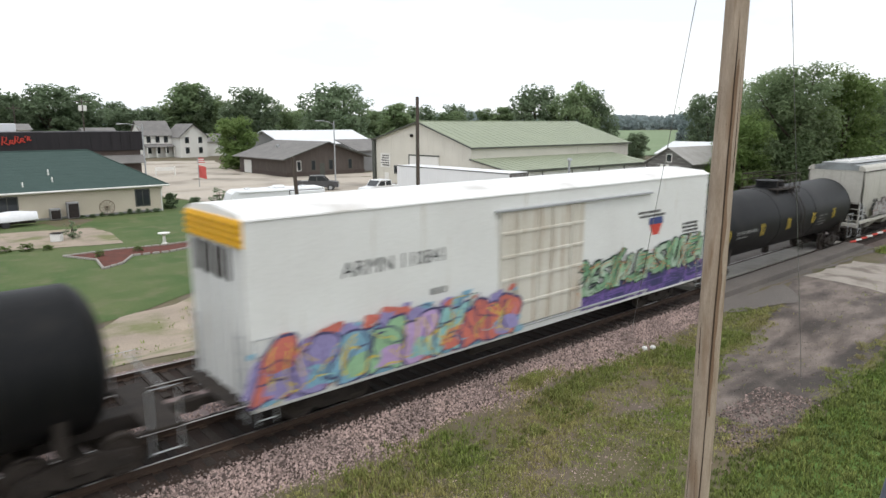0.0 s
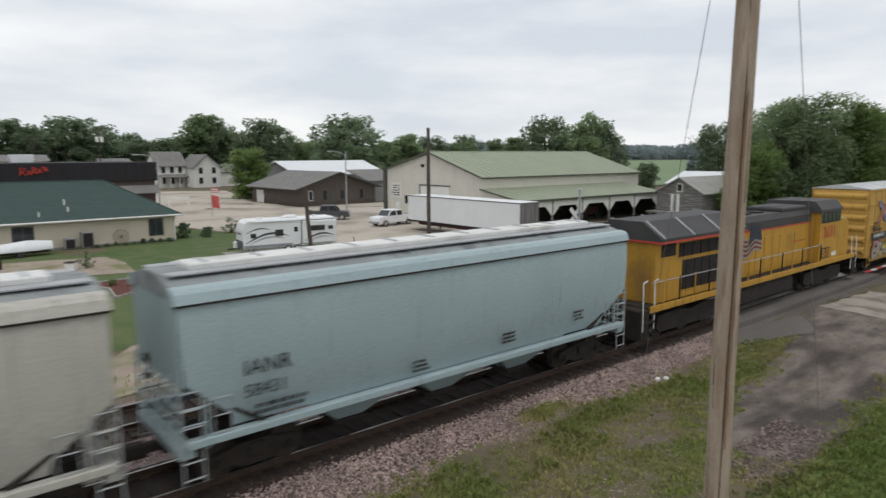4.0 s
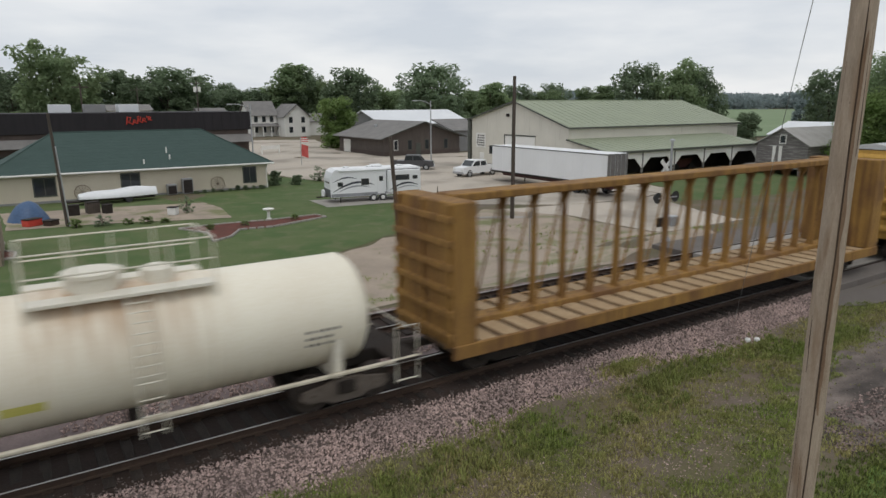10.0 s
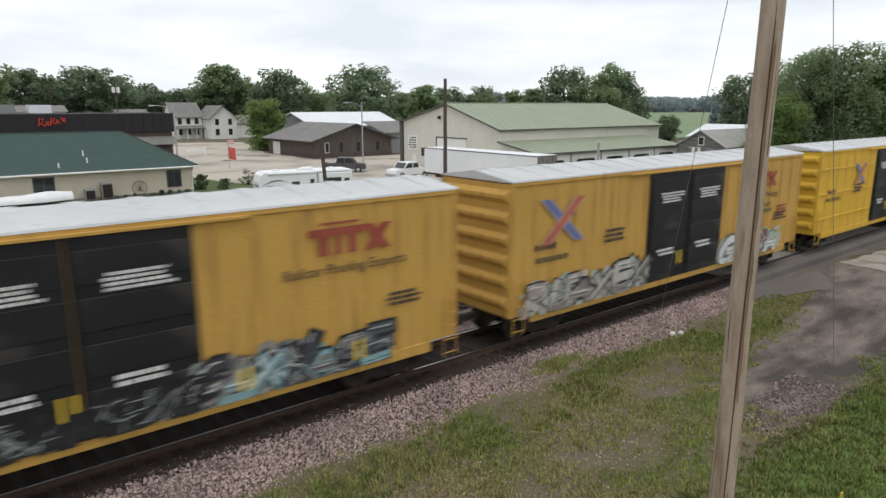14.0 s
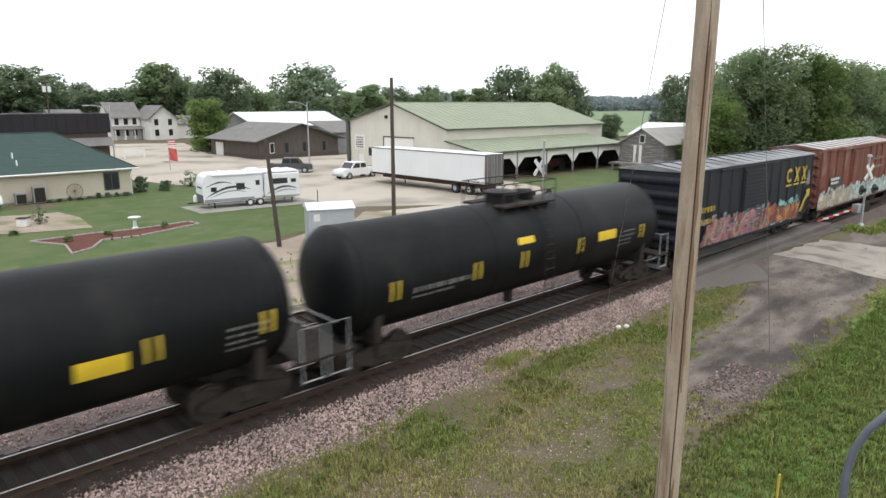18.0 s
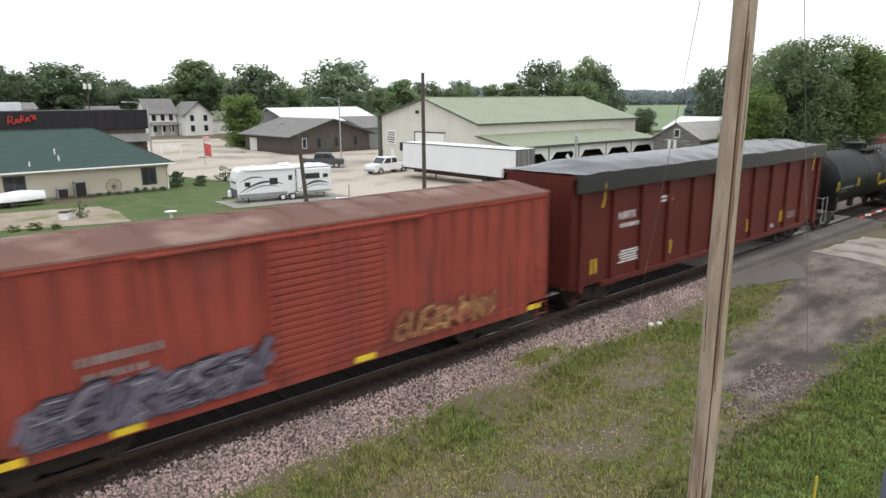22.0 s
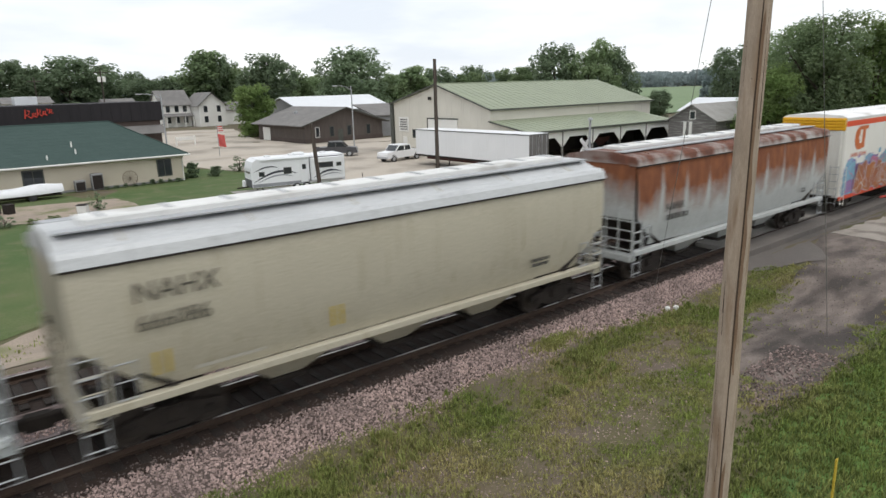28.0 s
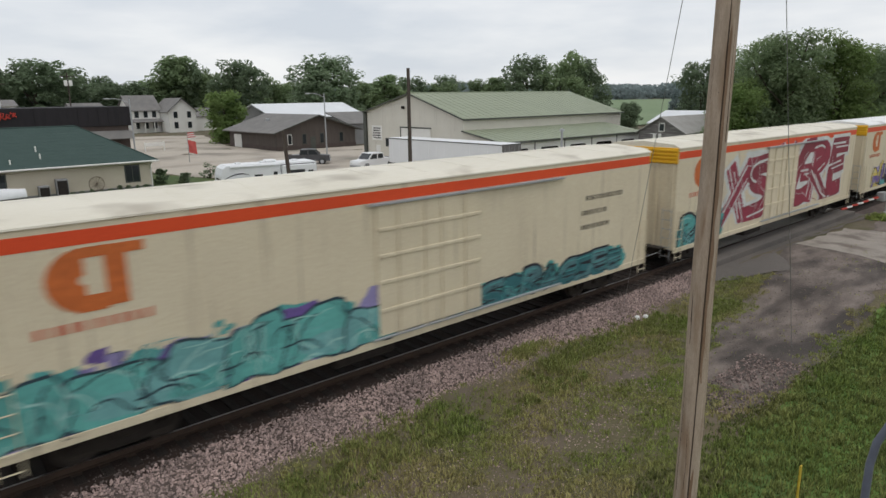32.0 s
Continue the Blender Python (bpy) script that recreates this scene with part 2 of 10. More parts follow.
# ---- mesh helpers ----
class Geo:
    """Collects vertices and faces of one mesh."""

    def __init__(self):
        self.v, self.f = [], []

    def add(self, verts, faces):
        k = len(self.v)
        self.v += [tuple(v) for v in verts]
        self.f += [tuple(i + k for i in f) for f in faces]
        return self

    def box(self, x0, x1, y0, y1, z0, z1, c=0.0):
        """A box; c chamfers its edges along all three axes."""
        if c <= 0:
            return self.add([(x, y, z) for x in (x0, x1) for y in (y0, y1) for z in (z0, z1)],
                            [(0, 1, 3, 2), (4, 6, 7, 5), (0, 4, 5, 1), (2, 3, 7, 6), (0, 2, 6, 4), (1, 5, 7, 3)])
        c = min(c, (x1 - x0) / 2.2, (y1 - y0) / 2.2, (z1 - z0) / 2.2)
        bm = bmesh.new()
        bmesh.ops.create_cube(bm, size=1)
        for v in bm.verts:
            v.co = ((x0 + x1) / 2 + v.co.x * (x1 - x0), (y0 + y1) / 2 + v.co.y * (y1 - y0), (z0 + z1) / 2 + v.co.z * (z1 - z0))
        bmesh.ops.bevel(bm, geom=list(bm.edges), offset=c, segments=1, affect="EDGES")
        bm.verts.index_update()
        self.add([v.co.copy() for v in bm.verts], [[v.index for v in f.verts] for f in bm.faces])
        bm.free()
        return self

    def prism(self, prof, x0, x1, axis="x", cap=True):
        """The outline prof [(y, z), ...] drawn out along x (or along y, with (x, z))."""
        n = len(prof)
        put = (lambda s, p: (s, p[0], p[1])) if axis == "x" else (lambda s, p: (p[0], s, p[1]))
        if axis == "z":
            put = lambda s, p: (p[0], p[1], s)
        vs = [put(x0, p) for p in prof] + [put(x1, p) for p in prof]
        fs = [(i, (i + 1) % n, n + (i + 1) % n, n + i) for i in range(n)]
        if cap:
            fs += [tuple(range(n))[::-1], tuple(range(n, 2 * n))]
        return self.add(vs, fs)

    def tube(self, path, r, n=8, r1=None, cap=True):
        """A round bar along the points of path, from radius r to r1."""
        pts = [Vector(p) for p in path]
        r1 = r if r1 is None else r1
        k, vs, fs = len(pts), [], []
        ref = None
        for i, p in enumerate(pts):
            d = (pts[min(i + 1, k - 1)] - pts[max(i - 1, 0)]).normalized()
            if ref is None:
                ref = d.orthogonal().normalized()
            u = (ref - d * ref.dot(d)).normalized()
            w = d.cross(u)
            ref = u
            rr = r + (r1 - r) * i / max(1, k - 1)
            vs += [p + (u * math.cos(a) + w * math.sin(a)) * rr for a in [2 * math.pi * j / n for j in range(n)]]
        for i in range(k - 1):
            fs += [(i * n + j, i * n + (j + 1) % n, (i + 1) * n + (j + 1) % n, (i + 1) * n + j) for j in range(n)]
        if cap:
            fs += [tuple(range(n))[::-1], tuple(range((k - 1) * n, k * n))]
        return self.add(vs, fs)

    def spin(self, prof, axis_from, axis_dir, n=24):
        """The profile [(along, radius), ...] turned about an axis."""
        d = Vector(axis_dir).normalized()
        u = d.orthogonal().normalized()
        w = d.cross(u)
        o = Vector(axis_from)
        vs, fs, m = [], [], len(prof)
        for s, r in prof:
            vs += [o + d * s + (u * math.cos(a) + w * math.sin(a)) * max(r, 1e-4) for a in [2 * math.pi * j / n for j in range(n)]]
        for i in range(m - 1):
            fs += [(i * n + j, i * n + (j + 1) % n, (i + 1) * n + (j + 1) % n, (i + 1) * n + j) for j in range(n)]
        return self.add(vs, fs)

    def quad(self, *pts):
        return self.add(pts, [tuple(range(len(pts)))])


def mesh_of(name, g, material, smooth=35):
    me = bpy.data.meshes.new(name)
    me.from_pydata([tuple(v) for v in g.v], [], g.f)
    bm = bmesh.new()
    bm.from_mesh(me)
    bmesh.ops.recalc_face_normals(bm, faces=bm.faces)
    bm.to_mesh(me)
    bm.free()
    if smooth:
        me.shade_smooth()
        me.set_sharp_from_angle(angle=radians(smooth))
    me.materials.append(material)
    return me


def part(name, g, material, parent=None, label="", smooth=35, loc=None):
    me = g if isinstance(g, bpy.types.Mesh) else mesh_of(name, g, material, smooth)
    ob = new(name, me)
    if parent is not None:
        ob.parent = parent
    if loc is not None:
        ob.location = loc
    if label:
        ob["label"] = label
    return ob


def thing(name, label, category, group="", at=(0, 0, 0), turn=0.0):
    ob = new(name)
    ob.empty_display_size = 0.3
    ob.matrix_basis = pose(*at, 0, 0, turn)
    return tagged(ob, label, category, group)


def structure(name, g, material, label="", smooth=0, category=""):
    return tagged(part(name, g, material, smooth=smooth), label, category or name.replace("_", " "), kind="structure")


def lettering(body, size, x, y, z, material, parent, face=-1, name="lettering", shear=0.0, center=False):
    """Upright letters on a side that faces -y (face -1)."""
    cu = bpy.data.curves.new("letters", "FONT")
    cu.body, cu.size, cu.shear, cu.extrude = body, size, shear, 0.002
    cu.resolution_u = 2
    if center:
        cu.align_x = "CENTER"
    tmp = new("letters", cu)
    me = bpy.data.meshes.new_from_object(tmp)
    bpy.data.objects.remove(tmp)
    me.materials.append(material)
    ob = new(name, me)
    ob.parent = parent
    ob.matrix_basis = pose(x, y, z, 90, 0, 0)
    return ob


# ---- ground ----
from mathutils import geometry


def smooth(a, b, v):
    s = min(1.0, max(0.0, (v - a) / (b - a)))
    return s * s * (3 - 2 * s)


def ground_z(x, y):
    """Height of the ground: lower on both sides of the railway, level at the crossing, rising far away."""
    near = NEAR + 0.06 * noise.noise((x * 0.35, y * 0.35, 0.0)) + 0.25 * smooth(11.5, 12.9, y)
    far = FAR + 0.04 * noise.noise((x * 0.2, y * 0.2, 5.0))
    z = near + (far - near) * smooth(22.0, 27.0, y)
    c = smooth(24.5, 28.5, x) * (1 - smooth(45.0, 49.0, x)) * smooth(2.0, 11.5, y) * (1 - smooth(24.0, 30.0, y))
    z += (-0.16 - z) * c
    if 12.6 < y < 22.4:
        z = min(z, -0.42 if not c > 0.02 else -0.16 - 0.3 * (1 - c))
        z = min(z, -0.3)
    d = math.hypot(x, y)
    return z + 2.0 * smooth(260, 900, d) + 16 * smooth(1000, 3500, d)


def steps(a, b, n, power=1.0):
    return [a + (b - a) * (i / n) ** power for i in range(n + 1)]


def make_ground():
    xs = sorted(set([-round(v, 2) for v in steps(20, 3800, 22, 3)] + [round(v, 2) for v in steps(-20, 70, 120)] + [round(v, 2) for v in steps(70.5, 3800, 40, 2.6)]))
    ys = sorted(set([-round(v, 2) for v in steps(6, 2000, 16, 3)] + [round(v, 2) for v in steps(-6, 34, 100)] + [round(v, 2) for v in steps(34.5, 4200, 50, 2.4)]))
    g = Geo()
    n = len(ys)
    g.v = [(x, y, ground_z(x, y)) for x in xs for y in ys]
    g.f = [(i * n + j, (i + 1) * n + j, (i + 1) * n + j + 1, i * n + j + 1) for i in range(len(xs) - 1) for j in range(n - 1)]
    return structure("ground", g, M["grass"], "rough grass and bare soil beside the railway", smooth=180)


make_ground()


def patch(name, outline, material, lift, step, label, wobble=0.3, seed=1, wob_scale=0.9, level=None):
    """A surface laid on the ground inside an outline whose edge wobbles."""
    pts = []
    k = len(outline)
    for i in range(k):
        a, b = Vector(outline[i]), Vector(outline[(i + 1) % k])
        m = max(1, int((b - a).length / (step * 0.6)))
        for j in range(m):
            p = a.lerp(b, j / m)
            w = noise.noise_vector((p.x * wob_scale, p.y * wob_scale, seed * 7.3)) * wobble
            pts.append(Vector((p.x + w.x, p.y + w.y)))
    nb = len(pts)
    x0, x1 = min(p.x for p in pts), max(p.x for p in pts)
    y0, y1 = min(p.y for p in pts), max(p.y for p in pts)
    rnd = random.Random(seed)
    y = y0 + step
    while y < y1:
        x = x0 + step
        while x < x1:
            pts.append(Vector((x + rnd.uniform(-0.2, 0.2) * step, y + rnd.uniform(-0.2, 0.2) * step)))
            x += step
        y += step
    v, e, f, *_ = geometry.delaunay_2d_cdt(pts, [(i, (i + 1) % nb) for i in range(nb)], [], 1, 1e-4)
    g = Geo()
    g.v = [(p.x, p.y, (ground_z(p.x, p.y) if level is None else level) + lift) for p in v]
    g.f = [tuple(t) for t in f]
    return structure(name, g, material, label, smooth=180)


patch("street", [(33, 47.5), (40, 42.5), (47, 41), (53, 42.5), (52, 49), (56, 52), (55, 79), (70, 96), (71, 100), (52.5, 100.5), (52.2, 120),
                 (64, 160), (50, 168), (38, 138), (29, 96), (26.5, 83), (32.5, 62)], M["street"], 0.03, 2.5,
      "pale worn street and parking lot surface", 0.5, 2, 0.2)
patch("lawn_yard", [(-40, 25.8), (-4, 26.0), (2, 28.5), (8, 32.0), (14, 35.2), (20, 38.6), (27, 41), (32, 47), (32, 62), (26, 83), (-40, 83)], M["lawn"], 0.02, 2.5, "mown green lawn behind the house", 0.5, 3, 0.3)
patch("gravel_strip", [(-40, 23.5), (-4, 22.8), (33, 22.5), (36, 27), (36, 38), (33, 44), (27, 40.6), (20, 38.2), (14, 34.8), (8, 31.6), (2, 28.1), (-4, 25.6), (-40, 25.0)], M["gravel"], 0.025, 1.4,
      "weedy pale gravel strip behind the tracks", 0.8, 4, 0.35)
patch("asphalt_tongue", [(25.8, 13.0), (26.4, 12.2), (27.8, 10.8), (29.2, 10.5), (30.4, 11.1), (31.8, 12.2), (46, 12.0), (47, 13.1), (46, 13.4), (25.9, 13.4)], M["asphalt"], 0.03, 0.6,
      "worn grey asphalt apron beside the crossing", 0.3, 5)
patch("dirt_lot", [(15.8, 7.5), (18.5, 9.0), (20.7, 9.8), (25.2, 10.6), (28.5, 10.8), (32, 12.1), (34.4, 12.0), (34.3, 7.4), (30.5, 7.3), (26.3, 6.7), (22, 6.2), (18, 6.5), (16.6, 6.6)],
      M["dirtlot"], 0.02, 0.5, "rutted bare dirt pull-off", 0.5, 6, 0.7)
patch("dirt_track", [(35, 6.4), (36, 10.2), (46, 11.6), (60, 12.2), (140, 13.2), (140, 9), (60, 9.0), (48, 8.4), (42, 6)], M["dirtlot"], 0.015, 1.2,
      "bare dirt track beside the railway", 0.4, 7, 0.5)
patch("concrete_apron", [(34.2, 12.1), (40, 11.7), (41.0, 8.5), (41.7, 5.1), (44.5, -8), (37.5, -8), (35.4, 4.2), (33.9, 7.3)], M["road"], 0.034, 0.6,
      "pale concrete road leading to the crossing", 0.35, 8)
patch("grass_verge", [(9.5, 4.6), (14, 5.9), (18, 6.2), (22, 5.9), (26.3, 6.4), (30.5, 7.0), (33.6, 7.0), (35.0, 4.2), (37, -8), (4, -8), (6, 2)], M["lush"], 0.012, 0.6,
      "dense bright green grass beside the dirt lot", 0.4, 9, 0.8)
patch("grass_island", [(43.5, 11.6), (46, 10.3), (52, 9.8), (58, 10.6), (54, 11.9), (47, 12.0)], M["lush"], 0.03, 0.8, "green grass island beside the crossing signal", 0.3, 10)
patch("grass_yard", [(44, 7.2), (48, 6.6), (60, 7.6), (140, 8.2), (140, -8), (46, -8), (42.5, 4.6)], M["lush"], 0.02, 2.0, "bright green grass beyond the road", 0.4, 11, 0.5)
patch("far_lawn", [(49.5, 38.5), (54, 36.5), (60, 35.8), (90, 37), (96, 42), (80, 51), (58.5, 50.5), (57.0, 45.0)], M["lawn"], 0.035, 2.0, "green lawn beside the lean-to", 0.5, 16, 0.3)
patch("gravel_lot", [(33, 43.8), (36.2, 38), (36.4, 27), (44.5, 26), (47, 34), (49.3, 38.8), (56.8, 45.2), (58.4, 51.9), (52, 49), (53, 42.3), (47, 40.8), (40, 42.3)], M["street"], 0.028, 1.6, "pale gravel lot behind the crossing", 0.4, 17, 0.3)
patch("concrete_strip", [(28.6, 41.3), (31.6, 39.6), (33.0, 38.6), (33.4, 39.2), (31.9, 40.4), (28.9, 41.9)], M["concrete"], 0.06, 0.5, "short pale concrete strip beside the street", 0.08, 19)
patch("crop_field", [(150, 98), (230, 95), (340, 150), (640, 270), (640, 360), (520, 480), (320, 330), (190, 170)], M["field"], 0.25, 14, "pale green crop field on the far slope", 3.0, 15, 0.02)

# ---- ballast, ties and rails ----
XA, XB = -60.0, 190.0


def strip(name, prof, material, label, x0=XA, x1=XB, dx=0.7, rough=0.05, seed=0.0):
    """A band along the track: prof is [(y, z), ...] from near to far, roughened."""
    xs = [x0 + i * dx for i in range(int((x1 - x0) / dx) + 1)]
    g, n = Geo(), len(prof)
    for x in xs:
        for i, (y, z) in enumerate(prof):
            k = rough if 0 < i < n - 1 or z > -0.6 else rough * 4
            v = noise.noise_vector((x * 0.7, y * 1.1, seed)) * k
            edge = i in (0, n - 1)
            g.v.append((x, y + (v.y if edge and z < -0.6 else 0), z + (0 if edge else v.z)))
    g.f = [(i * n + j, (i + 1) * n + j, (i + 1) * n + j + 1, i * n + j + 1) for i in range(len(xs) - 1) for j in range(n - 1)]
    return structure(name, g, material, label, smooth=180)


strip("ballast_near_shoulder", [(12.1, -0.92), (12.5, -0.72), (12.9, -0.5), (13.2, -0.33), (13.3, -0.29)], M["ballast_gap_shade"],
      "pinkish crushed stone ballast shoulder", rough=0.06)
strip("ballast_track_bed", [(13.3, -0.29), (13.6, -0.205), (14.1, -0.19), (14.5, -0.2), (14.9, -0.205), (15.3, -0.2), (15.8, -0.19), (16.25, -0.22)], M["oily"],
      "dark oily ballast under the loaded track", seed=3.0)
strip("ballast_between_tracks", [(16.25, -0.23), (16.6, -0.33), (17.1, -0.37), (17.6, -0.34), (18.05, -0.24)], M["ballast"], "grey crushed stone between the tracks", seed=5.0)
strip("ballast_far_bed", [(18.05, -0.24), (18.7, -0.23), (19.45, -0.26), (20.1, -0.23), (20.85, -0.24)], M["oily"], "dark ballast under the empty track", seed=7.0)
strip("ballast_far_shoulder", [(20.85, -0.24), (21.2, -0.3), (21.7, -0.5), (22.3, -0.75), (23.2, -0.95), (24.3, -1.12), (25.6, -1.4)], M["ballast"], "crushed stone far shoulder", seed=9.0)


def rail_prof(y):
    return [(y - 0.07, -0.17), (y + 0.07, -0.17), (y + 0.07, -0.155), (y + 0.012, -0.135), (y + 0.012, -0.045), (y + 0.034, -0.035), (y + 0.034, -0.006),
            (y - 0.034, -0.006), (y - 0.034, -0.035), (y - 0.012, -0.045), (y - 0.012, -0.135), (y - 0.07, -0.155)]


TIE = mesh_of("tie", Geo().box(-0.115, 0.115, -1.3, 1.3, -0.36, -0.175, 0.015), M["tie"], 30)


def make_track(yc, label, x_pick):
    tr = tagged(new("railway_track"), label, "railway track", kind="structure")
    for s in (-1, 1):
        r = part("rail", Geo().prism(rail_prof(yc + s * 0.7525), XA, XB), M["rail"], tr)
        part("running_surface", Geo().box(XA, XB, yc + s * 0.7525 - 0.022, yc + s * 0.7525 + 0.022, -0.006, 0.0), M["railtop"], r, "polished rail head")
    rnd = random.Random(int(yc * 10))
    rest, x = Geo(), XA + 0.3
    while x < XB:
        dy = rnd.uniform(-0.05, 0.05)
        if x_pick[0] < x < x_pick[1]:
            o = part("tie", TIE, None, tr)
            o.matrix_basis = pose(x, yc + dy, rnd.uniform(-0.012, 0.004), 0, 0, rnd.uniform(-0.8, 0.8))
        else:
            rest.box(x - 0.115, x + 0.115, yc - 1.3 + dy, yc + 1.3 + dy, -0.36, -0.178)
        x += 0.53
    tagged(part("far_ties", rest, M["tie"], tr, smooth=0), kind="stuff")
    plates = Geo()
    x = XA + 0.3
    while x < 70:
        if x > -8:
            for s in (-1, 1):
                plates.box(x - 0.1, x + 0.1, yc + s * 0.7525 - 0.17, yc + s * 0.7525 + 0.17, -0.176, -0.163)
        x += 0.53
    tagged(part("tie_plates", plates, M["rail"], tr, "rusty steel tie plates", smooth=0), kind="stuff")
    return tr


make_track(TRACK, "railway track with polished rails on dark wooden ties", (-9, 62))
make_track(TRACK_FAR, "empty second railway track on dark wooden ties", (-9, 45))

for k, (y0, y1) in enumerate([(13.0, 14.05), (14.28, 15.52), (15.78, 18.62), (18.83, 20.05), (20.3, 22.6)]):
    g = Geo()
    n = 12
    for i in range(n):
        xa, xb = 27.6 + i * 1.5, 27.6 + (i + 1) * 1.5 - 0.02
        g.box(xa, xb, y0, y1, -0.34, -0.012, 0.01)
    structure("crossing_panel_%d" % (k + 1), g, M["asphalt"] if k in (0, 2, 4) else M["concrete"], "worn level crossing surface between the rails")


def scatter_stones(name, count, area, size, seed, material, label, z_of):
    rnd = np.random.RandomState(seed)
    x = rnd.uniform(area[0], area[1], count)
    y = area[2] + (area[3] - area[2]) * rnd.beta(1.6, 1.3, count)
    base = np.array([(1, 0, 0), (-1, 0, 0), (0, 1, 0), (0, -1, 0), (0, 0, 1), (0, 0, -1)], float)
    tri = np.array([(0, 2, 4), (2, 1, 4), (1, 3, 4), (3, 0, 4), (2, 0, 5), (1, 2, 5), (3, 1, 5), (0, 3, 5)])
    s = size * rnd.uniform(0.5, 1.5, count)
    v = base[None] * (s[:, None, None] * rnd.uniform(0.6, 1.3, (count, 6, 1)))
    v += rnd.uniform(-0.35, 0.35, (count, 6, 3)) * s[:, None, None]
    c = np.stack([x, y, [z_of(a, b) for a, b in zip(x, y)]], -1)
    v = (v + c[:, None]).reshape(-1, 3)
    f = (tri[None] + 6 * np.arange(count)[:, None, None]).reshape(-1, 3)
    me = bpy.data.meshes.new(name)
    me.from_pydata(v.tolist(), [], f.tolist())
    me.materials.append(material)
    return tagged(new(name, me), label, "stones", kind="stuff")


def shoulder_z(x, y):
    return float(np.interp(y, [12.1, 12.5, 12.9, 13.2, 13.45, 13.6], [-0.84, -0.7, -0.48, -0.31, -0.23, -0.22]))


scatter_stones("oily_stones", 3500, (-2.0, 30.0, 13.05, 13.9), 0.028, 13, M["oily_stone"], "dark oily stones along the tie ends", shoulder_z)
scatter_stones("ballast_stones", 27000, (-2.0, 30.0, 12.0, 13.45), 0.029, 3, M["stone"], "loose pinkish ballast stones on the shoulder", shoulder_z)
scatter_stones("ballast_stones_between", 5000, (0.0, 30.0, 16.2, 18.1), 0.034, 4, M["stone"], "loose ballast stones between the tracks", lambda x, y: -0.33)
scatter_stones("ballast_stones_far", 6000, (-2.0, 34.0, 20.9, 25.2), 0.04, 14, M["stone"], "loose ballast stones behind the empty track", lambda x, y: float(np.interp(y, [20.85, 21.7, 22.3, 24.3, 25.6], [-0.22, -0.48, -0.73, -1.1, -1.38])))
scatter_stones("dirt_clods", 2200, (18.0, 34.0, 6.9, 10.6), 0.022, 15, M["clod"], "small clods and stones on the bare dirt", lambda x, y: ground_z(x, y) + 0.015)
scatter_stones("grass_stones", 5200, (0.0, 18.0, 6.8, 11.0), 0.019, 16, M["stone"], "small stones and clods in the thin grass", ground_z)
scatter_stones("lot_stones", 1500, (15.8, 20.5, 6.3, 8.2), 0.03, 5, M["stone"], "loose pale gravel at the edge of the dirt lot", lambda x, y: ground_z(x, y) + 0.03)


def grass_blades(name, spots, seed, h0, h1, width, material, label, per=5, z_of=None):
    """Tufts of narrow bent blades at the given (x, y) places."""
    rnd = np.random.RandomState(seed)
    xy = np.repeat(np.asarray(spots, float), per, 0)
    n = len(xy)
    xy = xy + rnd.normal(0, 0.05, (n, 2))
    z = np.array([(z_of or ground_z)(a, b) for a, b in xy])
    a = rnd.uniform(0, 2 * np.pi, n)
    # tussocks: blades stand taller in clumps
    clump = np.repeat(np.array([0.55 + 0.9 * abs(noise.noise((a * 2.1, b * 2.1, 1.7)) + 0.5 * noise.noise((a * 5.0, b * 5.0, 8.0))) ** 0.7 * 1.5 for a, b in spots]), per)
    h = rnd.uniform(h0, h1, n) * clump
    lean = rnd.uniform(0.1, 0.7, n) * h
    w = width * rnd.uniform(0.6, 1.4, n)
    dx, dy = np.cos(a), np.sin(a)
    root = np.stack([xy[:, 0], xy[:, 1], z - 0.01], -1)
    side = np.stack([-dy * w, dx * w, 0 * w], -1)
    mid = root + np.stack([dx * lean * 0.4, dy * lean * 0.4, h * 0.6], -1)
    tip = root + np.stack([dx * lean, dy * lean, h], -1)
    v = np.stack([root - side, root + side, mid - side * 0.7, mid + side * 0.7, tip], 1).reshape(-1, 3)
    k = 5 * np.arange(n)[:, None]
    quads = (k + np.array([[0, 1, 3, 2]])).tolist()
    tris = (k + np.array([[2, 3, 4]])).tolist()
    me = bpy.data.meshes.new(name)
    me.from_pydata(v.tolist(), [], quads + tris)
    me.materials.append(material)
    return tagged(new(name, me), label, "grass", kind="stuff")


